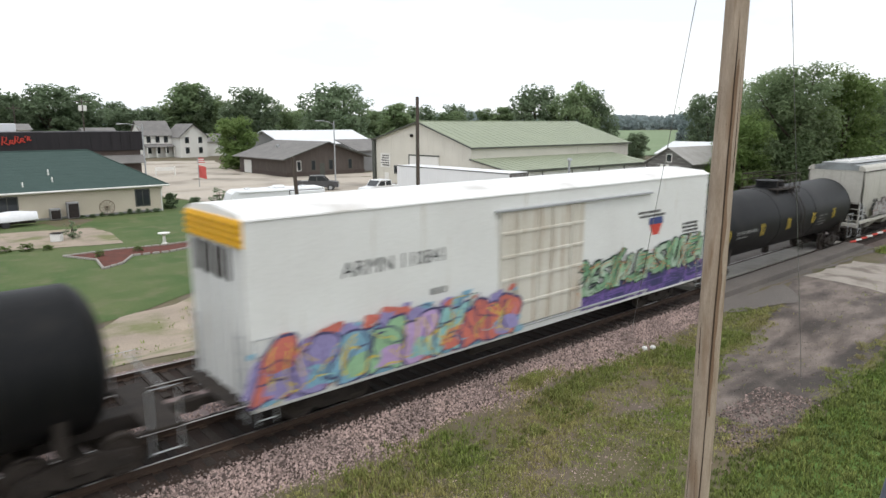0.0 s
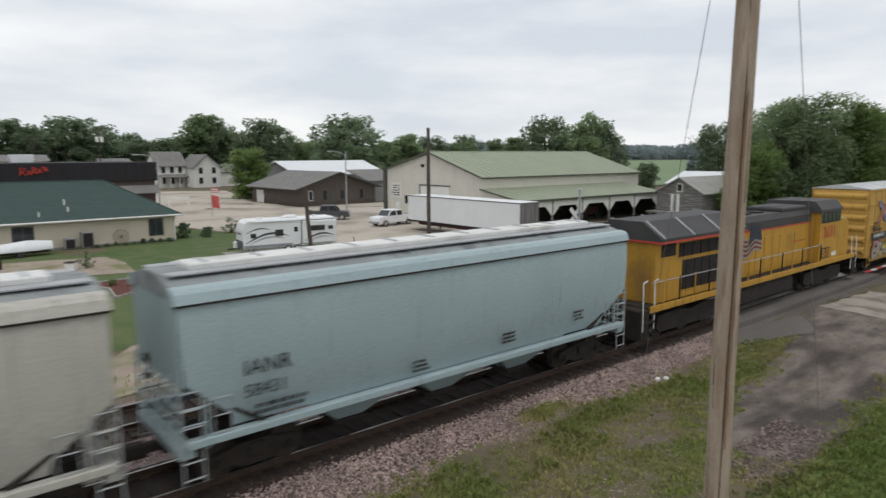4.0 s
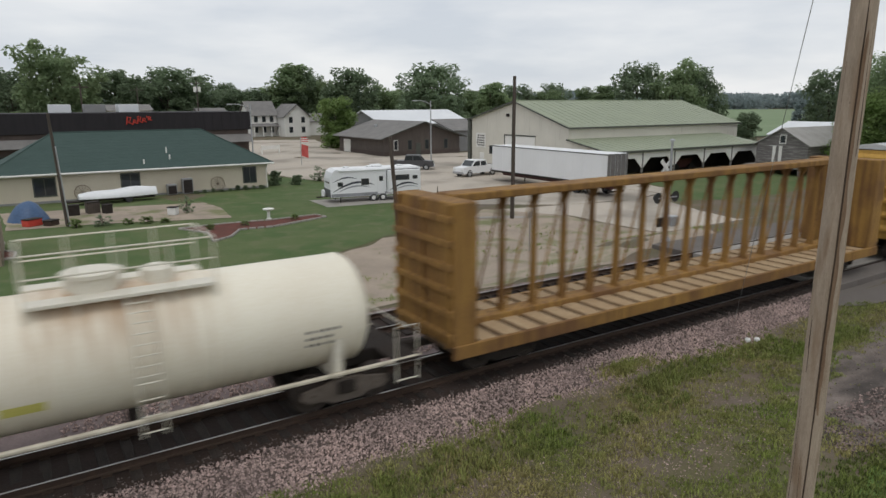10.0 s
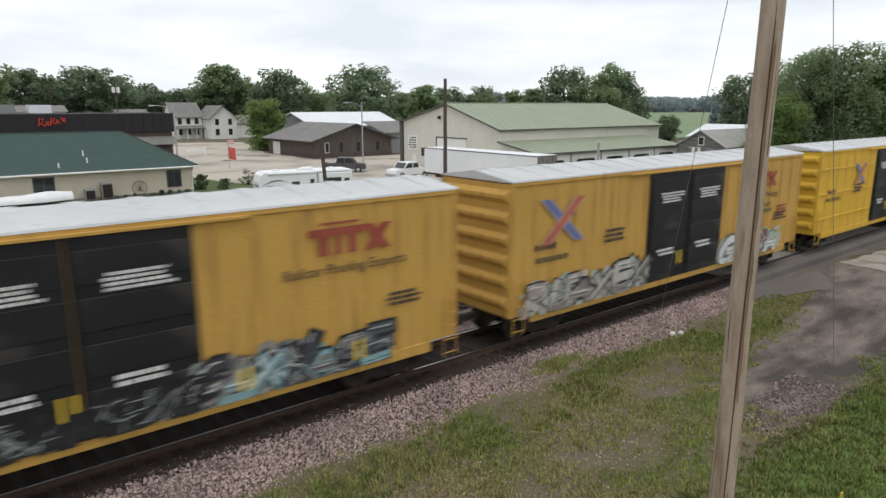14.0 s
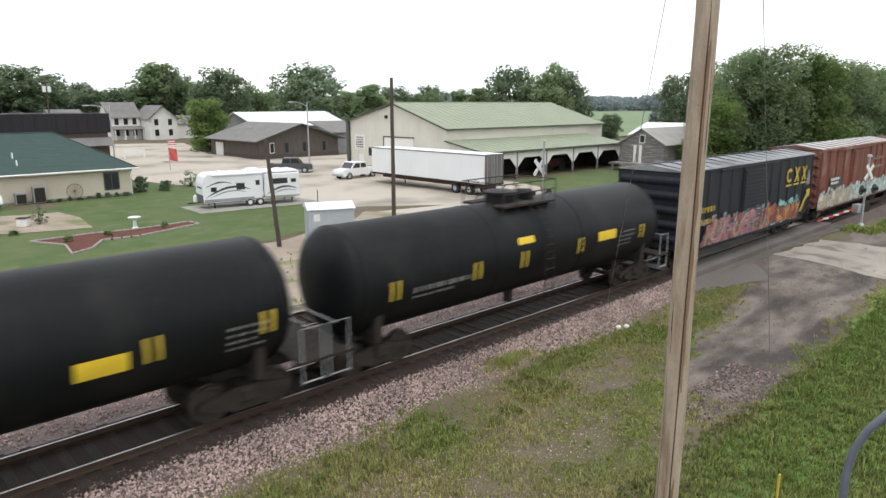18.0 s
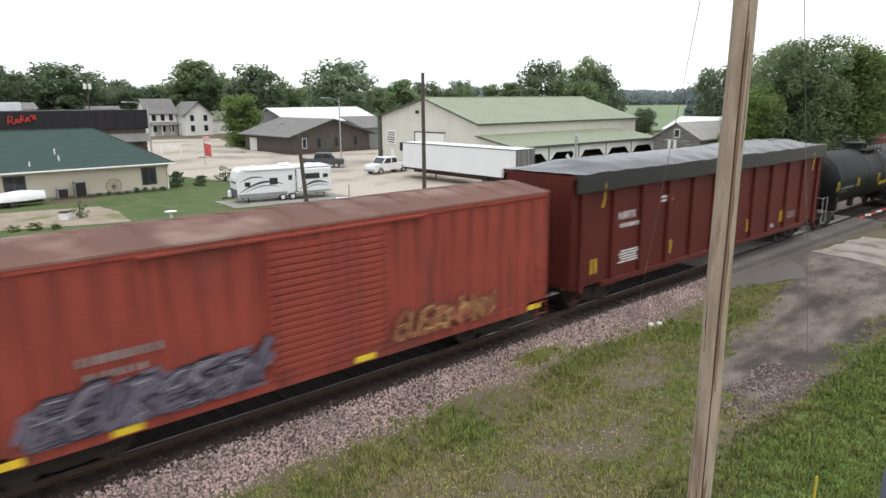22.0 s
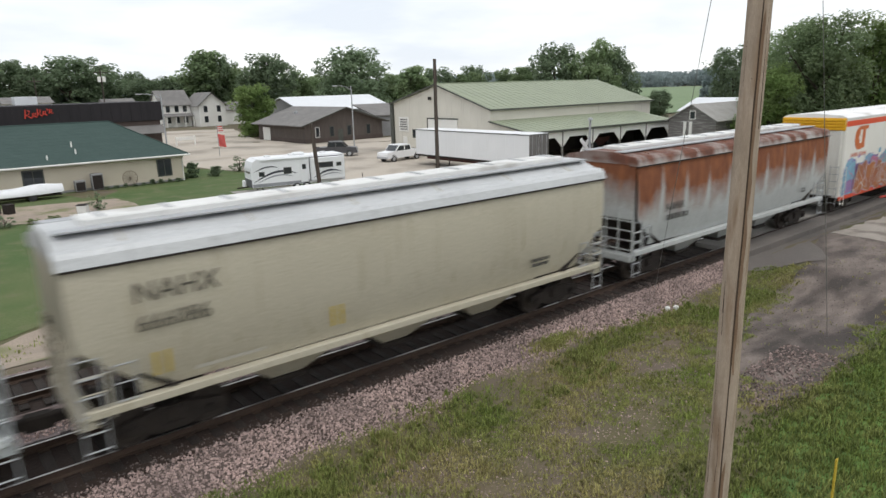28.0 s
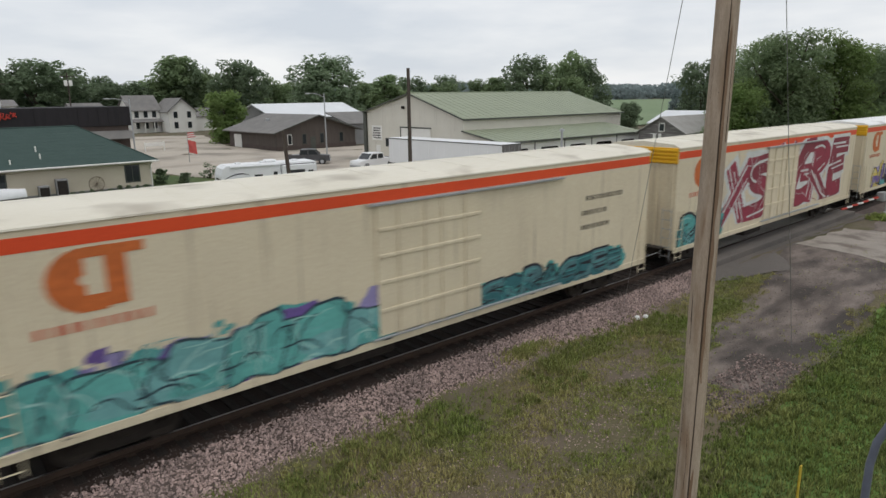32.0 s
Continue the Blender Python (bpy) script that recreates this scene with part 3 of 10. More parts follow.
def grass_field():
    rnd = random.Random(11)
    spots, tall, lush = [], [], []
    tries = 0
    while len(spots) + len(lush) < 58000 and tries < 330000:
        tries += 1
        x = rnd.uniform(-3, 41)
        y = rnd.uniform(1.5, 12.6) if x > 6 else rnd.uniform(6, 12.6)
        bare = noise.noise((x * 0.28, y * 0.5, 3.0)) + 0.4 * noise.noise((x * 1.1, y * 1.1, 9.0))
        edge = 0.9 * noise.noise((x * 0.7, y * 0.7, 21.0)) + 0.5 * noise.noise((x * 2.3, y * 2.3, 4.0))
        lot = (17.5 + edge < x < 35 and 7.0 + edge < y < 9.6 + 0.12 * (x - 20) + edge) or (x > 32.0 + 0.1 * y and y > 6.6) or x > 34.6 + 0.3 * edge + 0.12 * (4 - y)
        if lot and rnd.random() > 0.02:
            continue
        if 6.6 < y < 10.9 and rnd.random() < 0.95 * smooth(-0.1, 0.3, bare - 0.12 * abs(y - 8.8)):
            continue
        if x > 25 + 0.8 * edge and y > 10.2 - 0.5 * edge and not (x < 28.3 - 0.8 * (y - 10.2) and y < 12.2):
            continue
        band = y < 6.3
        if not band and bare > 0.12 and rnd.random() < 0.3:
            continue
        if y > 12.2 and rnd.random() < 0.75:
            continue
        (lush if y < 6.5 + 0.6 * edge and x > 9 else spots).append((x, y))
        if (y > 10.6 and x < 25 and bare < 0.1 and rnd.random() < 0.35) or (14.5 < x < 17.6 and 11.5 < y < 12.3) or (band and rnd.random() < 0.25):
            tall.append((x, y))
    grass_blades("grass_field", spots, 5, 0.035, 0.11, 0.012, M["blade"], "patchy short grass along the railway", 5)
    grass_blades("lush_grass_blades", lush, 9, 0.045, 0.125, 0.0115, M["lush_blade"], "dense bright green grass blades", 6)
    grass_blades("grass_tufts", tall, 6, 0.08, 0.2, 0.012, M["lush_blade"], "taller weeds at the foot of the ballast", 7)

    strip_weeds = []
    while len(strip_weeds) < 800:
        x, y = rnd.uniform(-8, 35), rnd.uniform(23.2, 37)
        if y < 25.6 + 0.45 * max(0, x + 2) and noise.noise((x * 0.35, y * 0.35, 30.0)) > rnd.uniform(-0.1, 0.5):
            strip_weeds.append((x, y))
    grass_blades("gravel_weeds", strip_weeds, 21, 0.05, 0.15, 0.016, M["lush_blade"], "thin weeds growing in the gravel strip", 4, lambda a, b: max(ground_z(a, b), float(np.interp(b, [22.3, 24.3, 25.6], [-0.73, -1.1, -1.38]))) + 0.02)
    isle = []
    for x0, x1, y0, y1, k in ((43.8, 57.5, 10.2, 11.9, 1500), (44.5, 75.0, 2.0, 7.4, 3800)):
        isle += [(rnd.uniform(x0, x1), rnd.uniform(y0, y1)) for _ in range(k)]
    grass_blades("far_verge_grass", isle, 12, 0.12, 0.28, 0.03, M["lush_blade"], "bright green grass tufts beyond the road", 4, lambda a, b: ground_z(a, b) + 0.02)
    weeds = [(14.75 + rnd.gauss(0, 0.55), 12.75 + rnd.gauss(0, 0.1)) for _ in range(420)]
    grass_blades("ballast_weeds", weeds, 8, 0.05, 0.15, 0.012, M["blade"], "clump of weeds growing in the ballast", 6, shoulder_z)


grass_field()


# ---- trees ----
def tree_meshes(seed, leaf, h=10.0, spread=4.6, blobs=230, per=46, leaf_size=0.21, low=0.0, tall=False):
    rnd = random.Random(seed)
    tg = Geo()
    pts = [(rnd.uniform(-0.1, 0.1) * i, rnd.uniform(-0.1, 0.1) * i, h * 0.7 * i / 5) for i in range(6)]
    tg.tube(pts, 0.28, 8, 0.08)
    # the crown is gathered into lobes, fuller at its skin than inside
    lobes = []
    for i in range(22 if tall else 20):
        t = low + (1 - low) * (i + rnd.random()) / (22 if tall else 20)
        u = (t - low) / (1 - low)
        env = math.sin(math.pi * (0.2 + 0.68 * u ** 0.9)) ** 0.6 * spread * 0.66
        a, r = i * 2.4 + rnd.uniform(-0.5, 0.5), env * rnd.uniform(0.45, 1.0)
        lobes.append((Vector((r * math.cos(a), r * math.sin(a), (0.09 + 0.80 * t) * h)), spread * rnd.uniform(0.34, 0.46)))
    centres = []
    for i in range(blobs):
        c, r = lobes[i % len(lobes)]
        d = Vector((rnd.gauss(0, 1), rnd.gauss(0, 1), rnd.gauss(0.15, 1))).normalized()
        k = r * rnd.uniform(0.4, 1.0)
        centres.append(c + Vector((d.x * k, d.y * k, d.z * k * (0.95 if tall else 0.8))))
    for c in centres:
        c.z = max(0.06 * h, c.z)
    for c in rnd.sample(centres, 14):
        z0 = max(h * 0.12, c.z - h * 0.28)
        k = min(5, int(z0 / (h * 0.7) * 5))
        a = Vector(pts[k])
        tg.tube([a, a.lerp(c, 0.5) + Vector((0, 0, -0.2)), c], 0.1, 5, 0.02)
    q = np.random.RandomState(seed)
    cs = np.repeat(np.array(centres), per, 0)
    n = len(cs)
    d = q.normal(0, 1, (n, 3))
    d /= np.linalg.norm(d, axis=1)[:, None]
    rad = np.repeat(q.uniform(0.5, 0.95, blobs), per)
    p = cs + d * (rad * q.uniform(0.3, 1.0, n) ** 0.4)[:, None] * np.array([1, 1, 0.85])
    face = d * 0.7 + q.normal(0, 0.45, (n, 3)) + np.array([0, 0, 0.75])
    face /= np.linalg.norm(face, axis=1)[:, None]
    u = np.cross(face, q.normal(0, 1, (n, 3)))
    u /= np.linalg.norm(u, axis=1)[:, None]
    w = np.cross(u, face)
    w /= np.linalg.norm(w, axis=1)[:, None]
    s = (leaf_size * q.uniform(0.6, 1.4, n))[:, None]
    v = np.stack([p - u * s, p + w * s * 0.55, p + u * s, p - w * s * 0.55], 1).reshape(-1, 3)
    f = (4 * np.arange(n)[:, None] + np.arange(4)[None]).tolist()
    me = bpy.data.meshes.new("crown")
    me.from_pydata(v.tolist(), [], f)
    me.materials.append(leaf)
    return mesh_of("trunk", tg, M["bark"]), me, h, spread


TREES = dict(
    bush_b=tree_meshes(11, M["leaf_b"], blobs=70, per=34, leaf_size=0.5), bush_c=tree_meshes(12, M["leaf_c"], blobs=45, per=34, leaf_size=0.42),
    bush_far=tree_meshes(13, M["leaf_b"], blobs=30, per=22, leaf_size=0.36),
    a=tree_meshes(1, M["leaf_a"]), b=tree_meshes(2, M["leaf_b"]), c=tree_meshes(3, M["leaf_c"], spread=3.4, blobs=200),
    near=tree_meshes(4, M["leaf_a"], spread=3.6, blobs=340, per=62, leaf_size=0.115, tall=True),
    near2=tree_meshes(5, M["leaf_c"], spread=3.4, blobs=340, per=62, leaf_size=0.115, tall=True),
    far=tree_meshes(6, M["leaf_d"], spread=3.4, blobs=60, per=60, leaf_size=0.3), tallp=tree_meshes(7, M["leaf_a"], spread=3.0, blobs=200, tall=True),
)


def tree(kind, x, y, top, width, label, turn=0.0, group="", name="tree"):
    trunk, crown, h, spread = TREES["bush_" + kind if name == "shrub" else kind]
    z = ground_z(x, y)
    t = thing(name, label, "tree", group, (x, y, z - 0.1), turn)
    k = (top - z) / h
    w = width / (2 * spread)
    t.scale = (w * 1.12, w * 1.12, k)
    part("trunk", trunk, None, t)
    part("crown", crown, None, t)
    return t


ROW = [(-5, 230, 18.1, 20, "b"), (0, 210, 17.2, 17, "b"), (8, 150, 19.6, 17, "a"), (27, 228, 18.4, 22, "b"), (44, 236, 19.7, 27, "b"), (62, 252, 15.6, 24, "b"),
       (82, 268, 14.3, 19, "a"), (78, 215, 21.4, 17, "tallp"), (82, 213, 19.0, 15, "b"), (86, 211, 17.7, 15, "a"), (74, 159, 16.7, 17, "b"), (96, 187, 13.5, 15, "a"),
       (56, 128, 9.4, 8.5, "c"), (95, 153, 18.1, 20, "b"), (130, 190, 12.3, 14, "a"), (132, 176, 14.8, 12, "tallp"), (151, 186, 14.1, 14, "b"), (174, 193, 15, 15, "b"),
       (183, 184, 13.3, 15, "a"), (181, 173, 14.2, 12, "tallp"), (113, 99, 15.9, 12, "b"), (118, 93, 16.4, 13, "a"), (125, 92, 14.8, 10, "b"), (133, 69, 13.8, 10, "b"),
       (65, 221, 12.9, 20, "b"), (-12, 238, 15.0, 22, "a"), (36, 250, 16.5, 20, "a"), (53, 243, 14.5, 20, "b"), (100, 232, 13.0, 20, "b"), (116, 215, 12.8, 18, "a"), (142, 196, 12.6, 16, "b"), (90, 245, 15.0, 22, "b"), (-25, 235, 16, 24, "b"), (-45, 230, 17, 24, "a"), (112, 190, 12.5, 14, "b"), (160, 182, 12.0, 16, "a"), (17, 240, 15, 20, "b")]
for i, (x, y, top, w, k) in enumerate(ROW):
    tree(k, x, y, top, w, "broad green deciduous tree behind the town" if w > 14 else "full green deciduous tree behind the buildings", 47 * i, "trees behind the town")
for i, (x, y, top, w, k) in enumerate([(92, 40, 14.9, 10, "near"), (89, 34.5, 15.3, 11, "near"), (96, 31.5, 14.8, 10.5, "near2"), (112, 44, 13.0, 9, "near"), (106, 31, 13.9, 11, "near"),
                                       (84, 38.5, 9.0, 8, "near2"), (116, 30, 13.2, 11, "near"), (126, 32, 13.4, 11, "near2"), (136, 34, 13.7, 11, "near"), (148, 34, 12.4, 12, "near"),
                                       (160, 35, 11.5, 12, "near"), (175, 36, 10.5, 13, "near2"), (197, 33, 10.3, 15, "near"), (206, 40, 8.2, 14, "near"), (225, 33, 8.6, 16, "near"),
                                       (101, 37, 10.0, 8, "near2"), (112, 33, 9.0, 8, "near2")]):
    tree(k, x, y, top, w, "tall leafy green tree in the row beside the railway", 61 * i, "trees beside the railway")
tree("b", 143, 92, 5.3, 6.0, "small dark green round tree at the field edge", 20)
tree("far", 167, 91, 11.5, 9.0, "thin pale half-bare tree", 10)
for i, (x, y) in enumerate([(23.6, 71.3), (25.8, 70.6), (29.3, 72.5)]):
    tree("b" if i < 2 else "far", x, y, FAR + (1.9, 1.3, 1.9)[i], (1.6, 1.6, 2.6)[i], ("clipped dark green evergreen shrub", "rounded clipped green garden shrub", "loose reddish-green shrub by the house")[i], 30 * i, name="shrub")


def far_wood():
    """Distant woods along the skyline, one object."""
    rnd = random.Random(5)
    q = np.random.RandomState(5)
    cs = []
    for i in range(900):
        a = radians(rnd.uniform(-30, 89))
        gap = 49 < math.degrees(a) < 65
        d = rnd.uniform(740, 900) if gap or i % 3 == 0 else rnd.uniform(300, 560)
        x, y = d * math.sin(a), d * math.cos(a)
        cs.append((x, y, ground_z(x, y), rnd.uniform(12, 17) if d > 700 else rnd.uniform(9, 14)))
    pts = []
    for x, y, z, h in cs:
        m = 90
        e = q.normal(0, 1, (m, 3))
        e /= np.linalg.norm(e, axis=1)[:, None]
        pts.append(np.array([x, y, z + h * 0.5]) + e * np.array([h * 0.75, h * 0.75, h * 0.52]))
    p = np.concatenate(pts)
    n = len(p)
    u = q.normal(0, 1, (n, 3))
    u /= np.linalg.norm(u, axis=1)[:, None]
    w = np.cross(u, q.normal(0, 1, (n, 3)))
    w /= np.linalg.norm(w, axis=1)[:, None]
    v = np.stack([p - u * 2.2, p + w * 1.4, p + u * 2.2, p - w * 1.4], 1).reshape(-1, 3)
    me = bpy.data.meshes.new("distant_woods")
    me.from_pydata(v.tolist(), [], (4 * np.arange(n)[:, None] + np.arange(4)[None]).tolist())
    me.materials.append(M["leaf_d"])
    return tagged(new("distant_woods", me), "hazy green woods along the skyline", "woods", kind="stuff")


def hedge_row():
    """Low bushes and young trees that close the gaps between the trees, one object."""
    rnd, q = random.Random(15), np.random.RandomState(15)
    pts, nr = [], []
    for i in range(330):
        if i < 215:
            x, h = rnd.uniform(-70, 175), rnd.uniform(3.5, 8.0)
            y = 245 + rnd.uniform(-6, 22) - max(0, x - 90) * 0.5
        else:
            x, h, y = rnd.uniform(88, 235), rnd.uniform(2.0, 4.5), 29.5 + rnd.uniform(-1.0, 6.0)
        e = q.normal(0, 1, (190, 3))
        e /= np.linalg.norm(e, axis=1)[:, None]
        pts.append(np.array([x, y, ground_z(x, y) + h * 0.5]) + e * np.array([h * 0.7, h * 0.7, h * 0.55]) * q.uniform(0.7, 1.0, (190, 1)))
        nr.append(e)
    p, e = np.concatenate(pts), np.concatenate(nr)
    n = len(p)
    e = e + q.normal(0, 0.5, (n, 3))
    u = np.cross(e, q.normal(0, 1, (n, 3)))
    u /= np.linalg.norm(u, axis=1)[:, None]
    w = np.cross(u, e)
    w /= np.linalg.norm(w, axis=1)[:, None]
    s = np.where(p[:, 1] > 100, 0.7, 0.28)[:, None]
    v = np.stack([p - u * s, p + w * s * 0.6, p + u * s, p - w * s * 0.6], 1).reshape(-1, 3)
    me = bpy.data.meshes.new("undergrowth")
    me.from_pydata(v.tolist(), [], (4 * np.arange(n)[:, None] + np.arange(4)[None]).tolist())
    me.materials.append(M["leaf_b"])
    return tagged(new("undergrowth", me), "dense green undergrowth between the trees", "bushes", kind="stuff")


far_wood()
hedge_row()


# ---- the train ----
def paint(name, a, b=None, rough=0.5, **kw):
    return mat(name, a, b, rough, **{**dict(scale=0.5, fine=18, bump=0.05, spec=0.22), **kw})


P = dict(
    reefer_white=paint("reefer_white_paint", (0.72, 0.73, 0.71), (0.64, 0.64, 0.62), 0.45, streak=(0.42, 0.36, 0.28), streak_amount=0.12),
    cryo_white=paint("reefer_clean_white", (0.75, 0.74, 0.69), (0.69, 0.67, 0.61), 0.45, streak=(0.5, 0.46, 0.4), streak_amount=0.12),
    cryo_cream=paint("reefer_cream_paint", (0.68, 0.60, 0.44), (0.60, 0.52, 0.38), 0.5, streak=(0.35, 0.29, 0.21), streak_amount=0.25),
    roof_white=paint("reefer_roof_white", (0.82, 0.82, 0.81), (0.74, 0.74, 0.73), 0.6, dirt=(0.5, 0.48, 0.45), dirt_amount=0.15),
    roof_cream=paint("reefer_roof_cream", (0.72, 0.68, 0.58), (0.64, 0.6, 0.5), 0.6, dirt=(0.45, 0.41, 0.34), dirt_amount=0.2),
    orange=paint("orange_stripe_paint", (0.70, 0.085, 0.025), (0.62, 0.07, 0.025)),
    amber=paint("amber_end_band", (0.72, 0.40, 0.02), (0.62, 0.34, 0.02)),
    door_white=paint("stained_plug_door", (0.62, 0.6, 0.54), (0.52, 0.49, 0.42), streak=(0.30, 0.19, 0.10), streak_amount=0.45),
    black=paint("tank_black_paint", (0.0055, 0.006, 0.0068), (0.009, 0.0095, 0.0105), 0.5, dirt=(0.019, 0.018, 0.017), dirt_scale=0.5, dirt_amount=0.25, streak=(0.02, 0.018, 0.016), streak_amount=0.25, spec=0.16),
    box_yellow=paint("boxcar_yellow_paint", (0.52, 0.31, 0.075), (0.46, 0.27, 0.065), 0.6, streak=(0.25, 0.14, 0.05), streak_amount=0.3),
    box_yellow_bright=paint("boxcar_bright_yellow", (0.62, 0.38, 0.04), (0.55, 0.33, 0.04), 0.55, streak=(0.32, 0.18, 0.05), streak_amount=0.15),
    grey_roof=paint("dull_grey_roof", (0.27, 0.275, 0.28), (0.2, 0.205, 0.21), 0.55, dirt=(0.1, 0.1, 0.1), dirt_amount=0.3),
    box_roof=paint("galvanised_roof", (0.56, 0.57, 0.57), (0.46, 0.47, 0.47), 0.5, metal=0.2, streak=(0.33, 0.33, 0.33), streak_amount=0.2),
    door_black=paint("black_door_paint", (0.013, 0.013, 0.015), (0.022, 0.021, 0.023), 0.5, spec=0.2, dirt=(0.06, 0.055, 0.05), dirt_amount=0.2),
    csx_blue=paint("dark_navy_paint", (0.011, 0.013, 0.019), (0.018, 0.02, 0.027), 0.55, streak=(0.05, 0.043, 0.038), streak_amount=0.25),
    soo_brown=paint("oxide_brown_paint", (0.22, 0.075, 0.05), (0.15, 0.055, 0.04), 0.7, streak=(0.055, 0.03, 0.024), streak_amount=0.55, dirt=(0.33, 0.19, 0.15), dirt_amount=0.3),
    red=paint("faded_red_paint", (0.31, 0.06, 0.042), (0.235, 0.048, 0.034), 0.65, streak=(0.12, 0.035, 0.026), streak_amount=0.45, dirt=(0.16, 0.05, 0.04), dirt_amount=0.25),
    red_roof=paint("rusty_red_roof", (0.17, 0.085, 0.065), (0.12, 0.065, 0.055), 0.8, dirt=(0.25, 0.17, 0.14), dirt_amount=0.3),
    gon_red=paint("gondola_maroon_paint", (0.10, 0.017, 0.012), (0.075, 0.014, 0.01), 0.6, streak=(0.09, 0.035, 0.025), streak_amount=0.2),
    tarp=paint("black_tarpaulin", (0.012, 0.012, 0.013), (0.02, 0.02, 0.021), 0.24, bump=0.12, fine=5, spec=0.5),
    hop_grey=paint("hopper_grey_paint", (0.47, 0.455, 0.41), (0.40, 0.385, 0.345), 0.55, streak=(0.24, 0.22, 0.18), streak_amount=0.3),
    hop_roof=paint("dirty_hopper_roof", (0.30, 0.33, 0.335), (0.2, 0.21, 0.21), 0.7, dirt=(0.12, 0.12, 0.12), dirt_scale=1.2, dirt_amount=0.3),
    hop_blue=paint("hopper_pale_blue", (0.35, 0.435, 0.455), (0.305, 0.38, 0.40), 0.45, streak=(0.2, 0.26, 0.27), streak_amount=0.15),
    hop_beige=paint("hopper_beige_paint", (0.47, 0.435, 0.345), (0.42, 0.385, 0.30), 0.5, streak=(0.30, 0.25, 0.16), streak_amount=0.2),
    hop_rust=paint("hopper_rust", (0.23, 0.085, 0.04), (0.15, 0.055, 0.03), 0.85, scale=1.0, streak=(0.33, 0.20, 0.10), streak_amount=0.5, bump=0.2),
    hatch=paint("hatch_cover_white", (0.74, 0.74, 0.72), (0.62, 0.62, 0.6), 0.55, dirt=(0.4, 0.38, 0.35), dirt_amount=0.25),
    loco_yellow=paint("locomotive_yellow", (0.50, 0.275, 0.04), (0.43, 0.235, 0.035), 0.5, streak=(0.24, 0.13, 0.045), streak_amount=0.35, dirt=(0.30, 0.17, 0.05), dirt_amount=0.25),
    loco_grey=paint("locomotive_grey_roof", (0.075, 0.072, 0.072), (0.05, 0.048, 0.048), 0.6, dirt=(0.05, 0.05, 0.05), dirt_amount=0.3),
    grille=mat("dark_grille", (0.014, 0.011, 0.01), (0.03, 0.023, 0.019), 0.8, scale=6, fine=50, bump=0.3),
    beam=paint("centrebeam_ochre_paint", (0.33, 0.19, 0.055), (0.24, 0.13, 0.04), 0.75, streak=(0.12, 0.06, 0.03), streak_amount=0.55, dirt=(0.17, 0.09, 0.04), dirt_amount=0.4),
    deck=paint("weathered_deck_planks", (0.42, 0.31, 0.19), (0.30, 0.2, 0.11), 0.85, scale=1.4, fine=14, bump=0.2),
)


def rust_mat(name, base, base_b, rust, rust_b, z_lo, z_hi, streaky=2.2, amount=1.6, cut=0.62, panels=0.0):
    """Paint that rust eats from the top downward in uneven vertical bands."""
    m = paint(name, base, base_b, 0.6, streak=tuple(c * 0.7 for c in base), streak_amount=0.25)
    nt = m.node_tree
    n, l = nt.nodes, nt.links
    p = n["Principled BSDF"]
    tc, sep = n.new("ShaderNodeTexCoord"), n.new("ShaderNodeSeparateXYZ")
    l.new(tc.outputs["Object"], sep.inputs[0])

    def band(scale, size):
        mp, q = n.new("ShaderNodeMapping"), n.new("ShaderNodeTexNoise")
        mp.inputs["Scale"].default_value = scale
        q.inputs["Scale"].default_value, q.inputs["Detail"].default_value, q.inputs["Roughness"].default_value = size, 6, 0.65
        l.new(tc.outputs["Object"], mp.inputs["Vector"])
        l.new(mp.outputs[0], q.inputs["Vector"])
        return q.outputs[0]

    def sum_of(a, b, k):
        q = n.new("ShaderNodeMath")
        q.operation = "MULTIPLY_ADD"
        l.new(a, q.inputs[0])
        q.inputs[1].default_value = k
        l.new(b, q.inputs[2])
        return q.outputs[0]

    def ramp(src, lo, hi, a=0.0, b=1.0):
        q = n.new("ShaderNodeMapRange")
        q.inputs["From Min"].default_value, q.inputs["From Max"].default_value = lo, hi
        q.inputs["To Min"].default_value, q.inputs["To Max"].default_value = a, b
        l.new(src, q.inputs["Value"])
        return q.outputs[0]

    h = ramp(sep.outputs["Z"], z_lo, z_hi)
    if panels:
        # scallops: the rust hangs lower in the middle of each panel than at its posts
        turn, wave, size = (n.new("ShaderNodeMath") for _ in range(3))
        turn.operation, wave.operation, size.operation = "MULTIPLY", "SINE", "ABSOLUTE"
        turn.inputs[1].default_value = math.pi / panels
        l.new(sep.outputs["X"], turn.inputs[0])
        l.new(turn.outputs[0], wave.inputs[0])
        l.new(wave.outputs[0], size.inputs[0])
        h = sum_of(ramp(size.outputs[0], 0.0, 0.38), h, 0.42)
    f = sum_of(band((streaky, 0.2, 0.22), 1.0), h, amount)
    f = sum_of(band((1.0, 1.0, 0.8), 1.5), f, 0.7 if panels else 0.5)
    f = ramp(f, cut + amount * 0.5 + 0.1, cut + amount * 0.5 + (0.62 if panels else 0.42))
    c2 = n.new("ShaderNodeMixRGB")
    c2.inputs[1].default_value, c2.inputs[2].default_value = (*rust, 1), (*rust_b, 1)
    l.new(ramp(band((3.0, 3.0, 0.8), 1.6), 0.35, 0.65), c2.inputs[0])
    mix = n.new("ShaderNodeMixRGB")
    l.new(f, mix.inputs[0])
    l.new(p.inputs["Base Color"].links[0].from_socket, mix.inputs[1])
    l.new(c2.outputs[0], mix.inputs[2])
    l.new(mix.outputs[0], p.inputs["Base Color"])
    l.new(ramp(f, 0.0, 1.0, 0.55, 0.9), p.inputs["Roughness"])
    return m


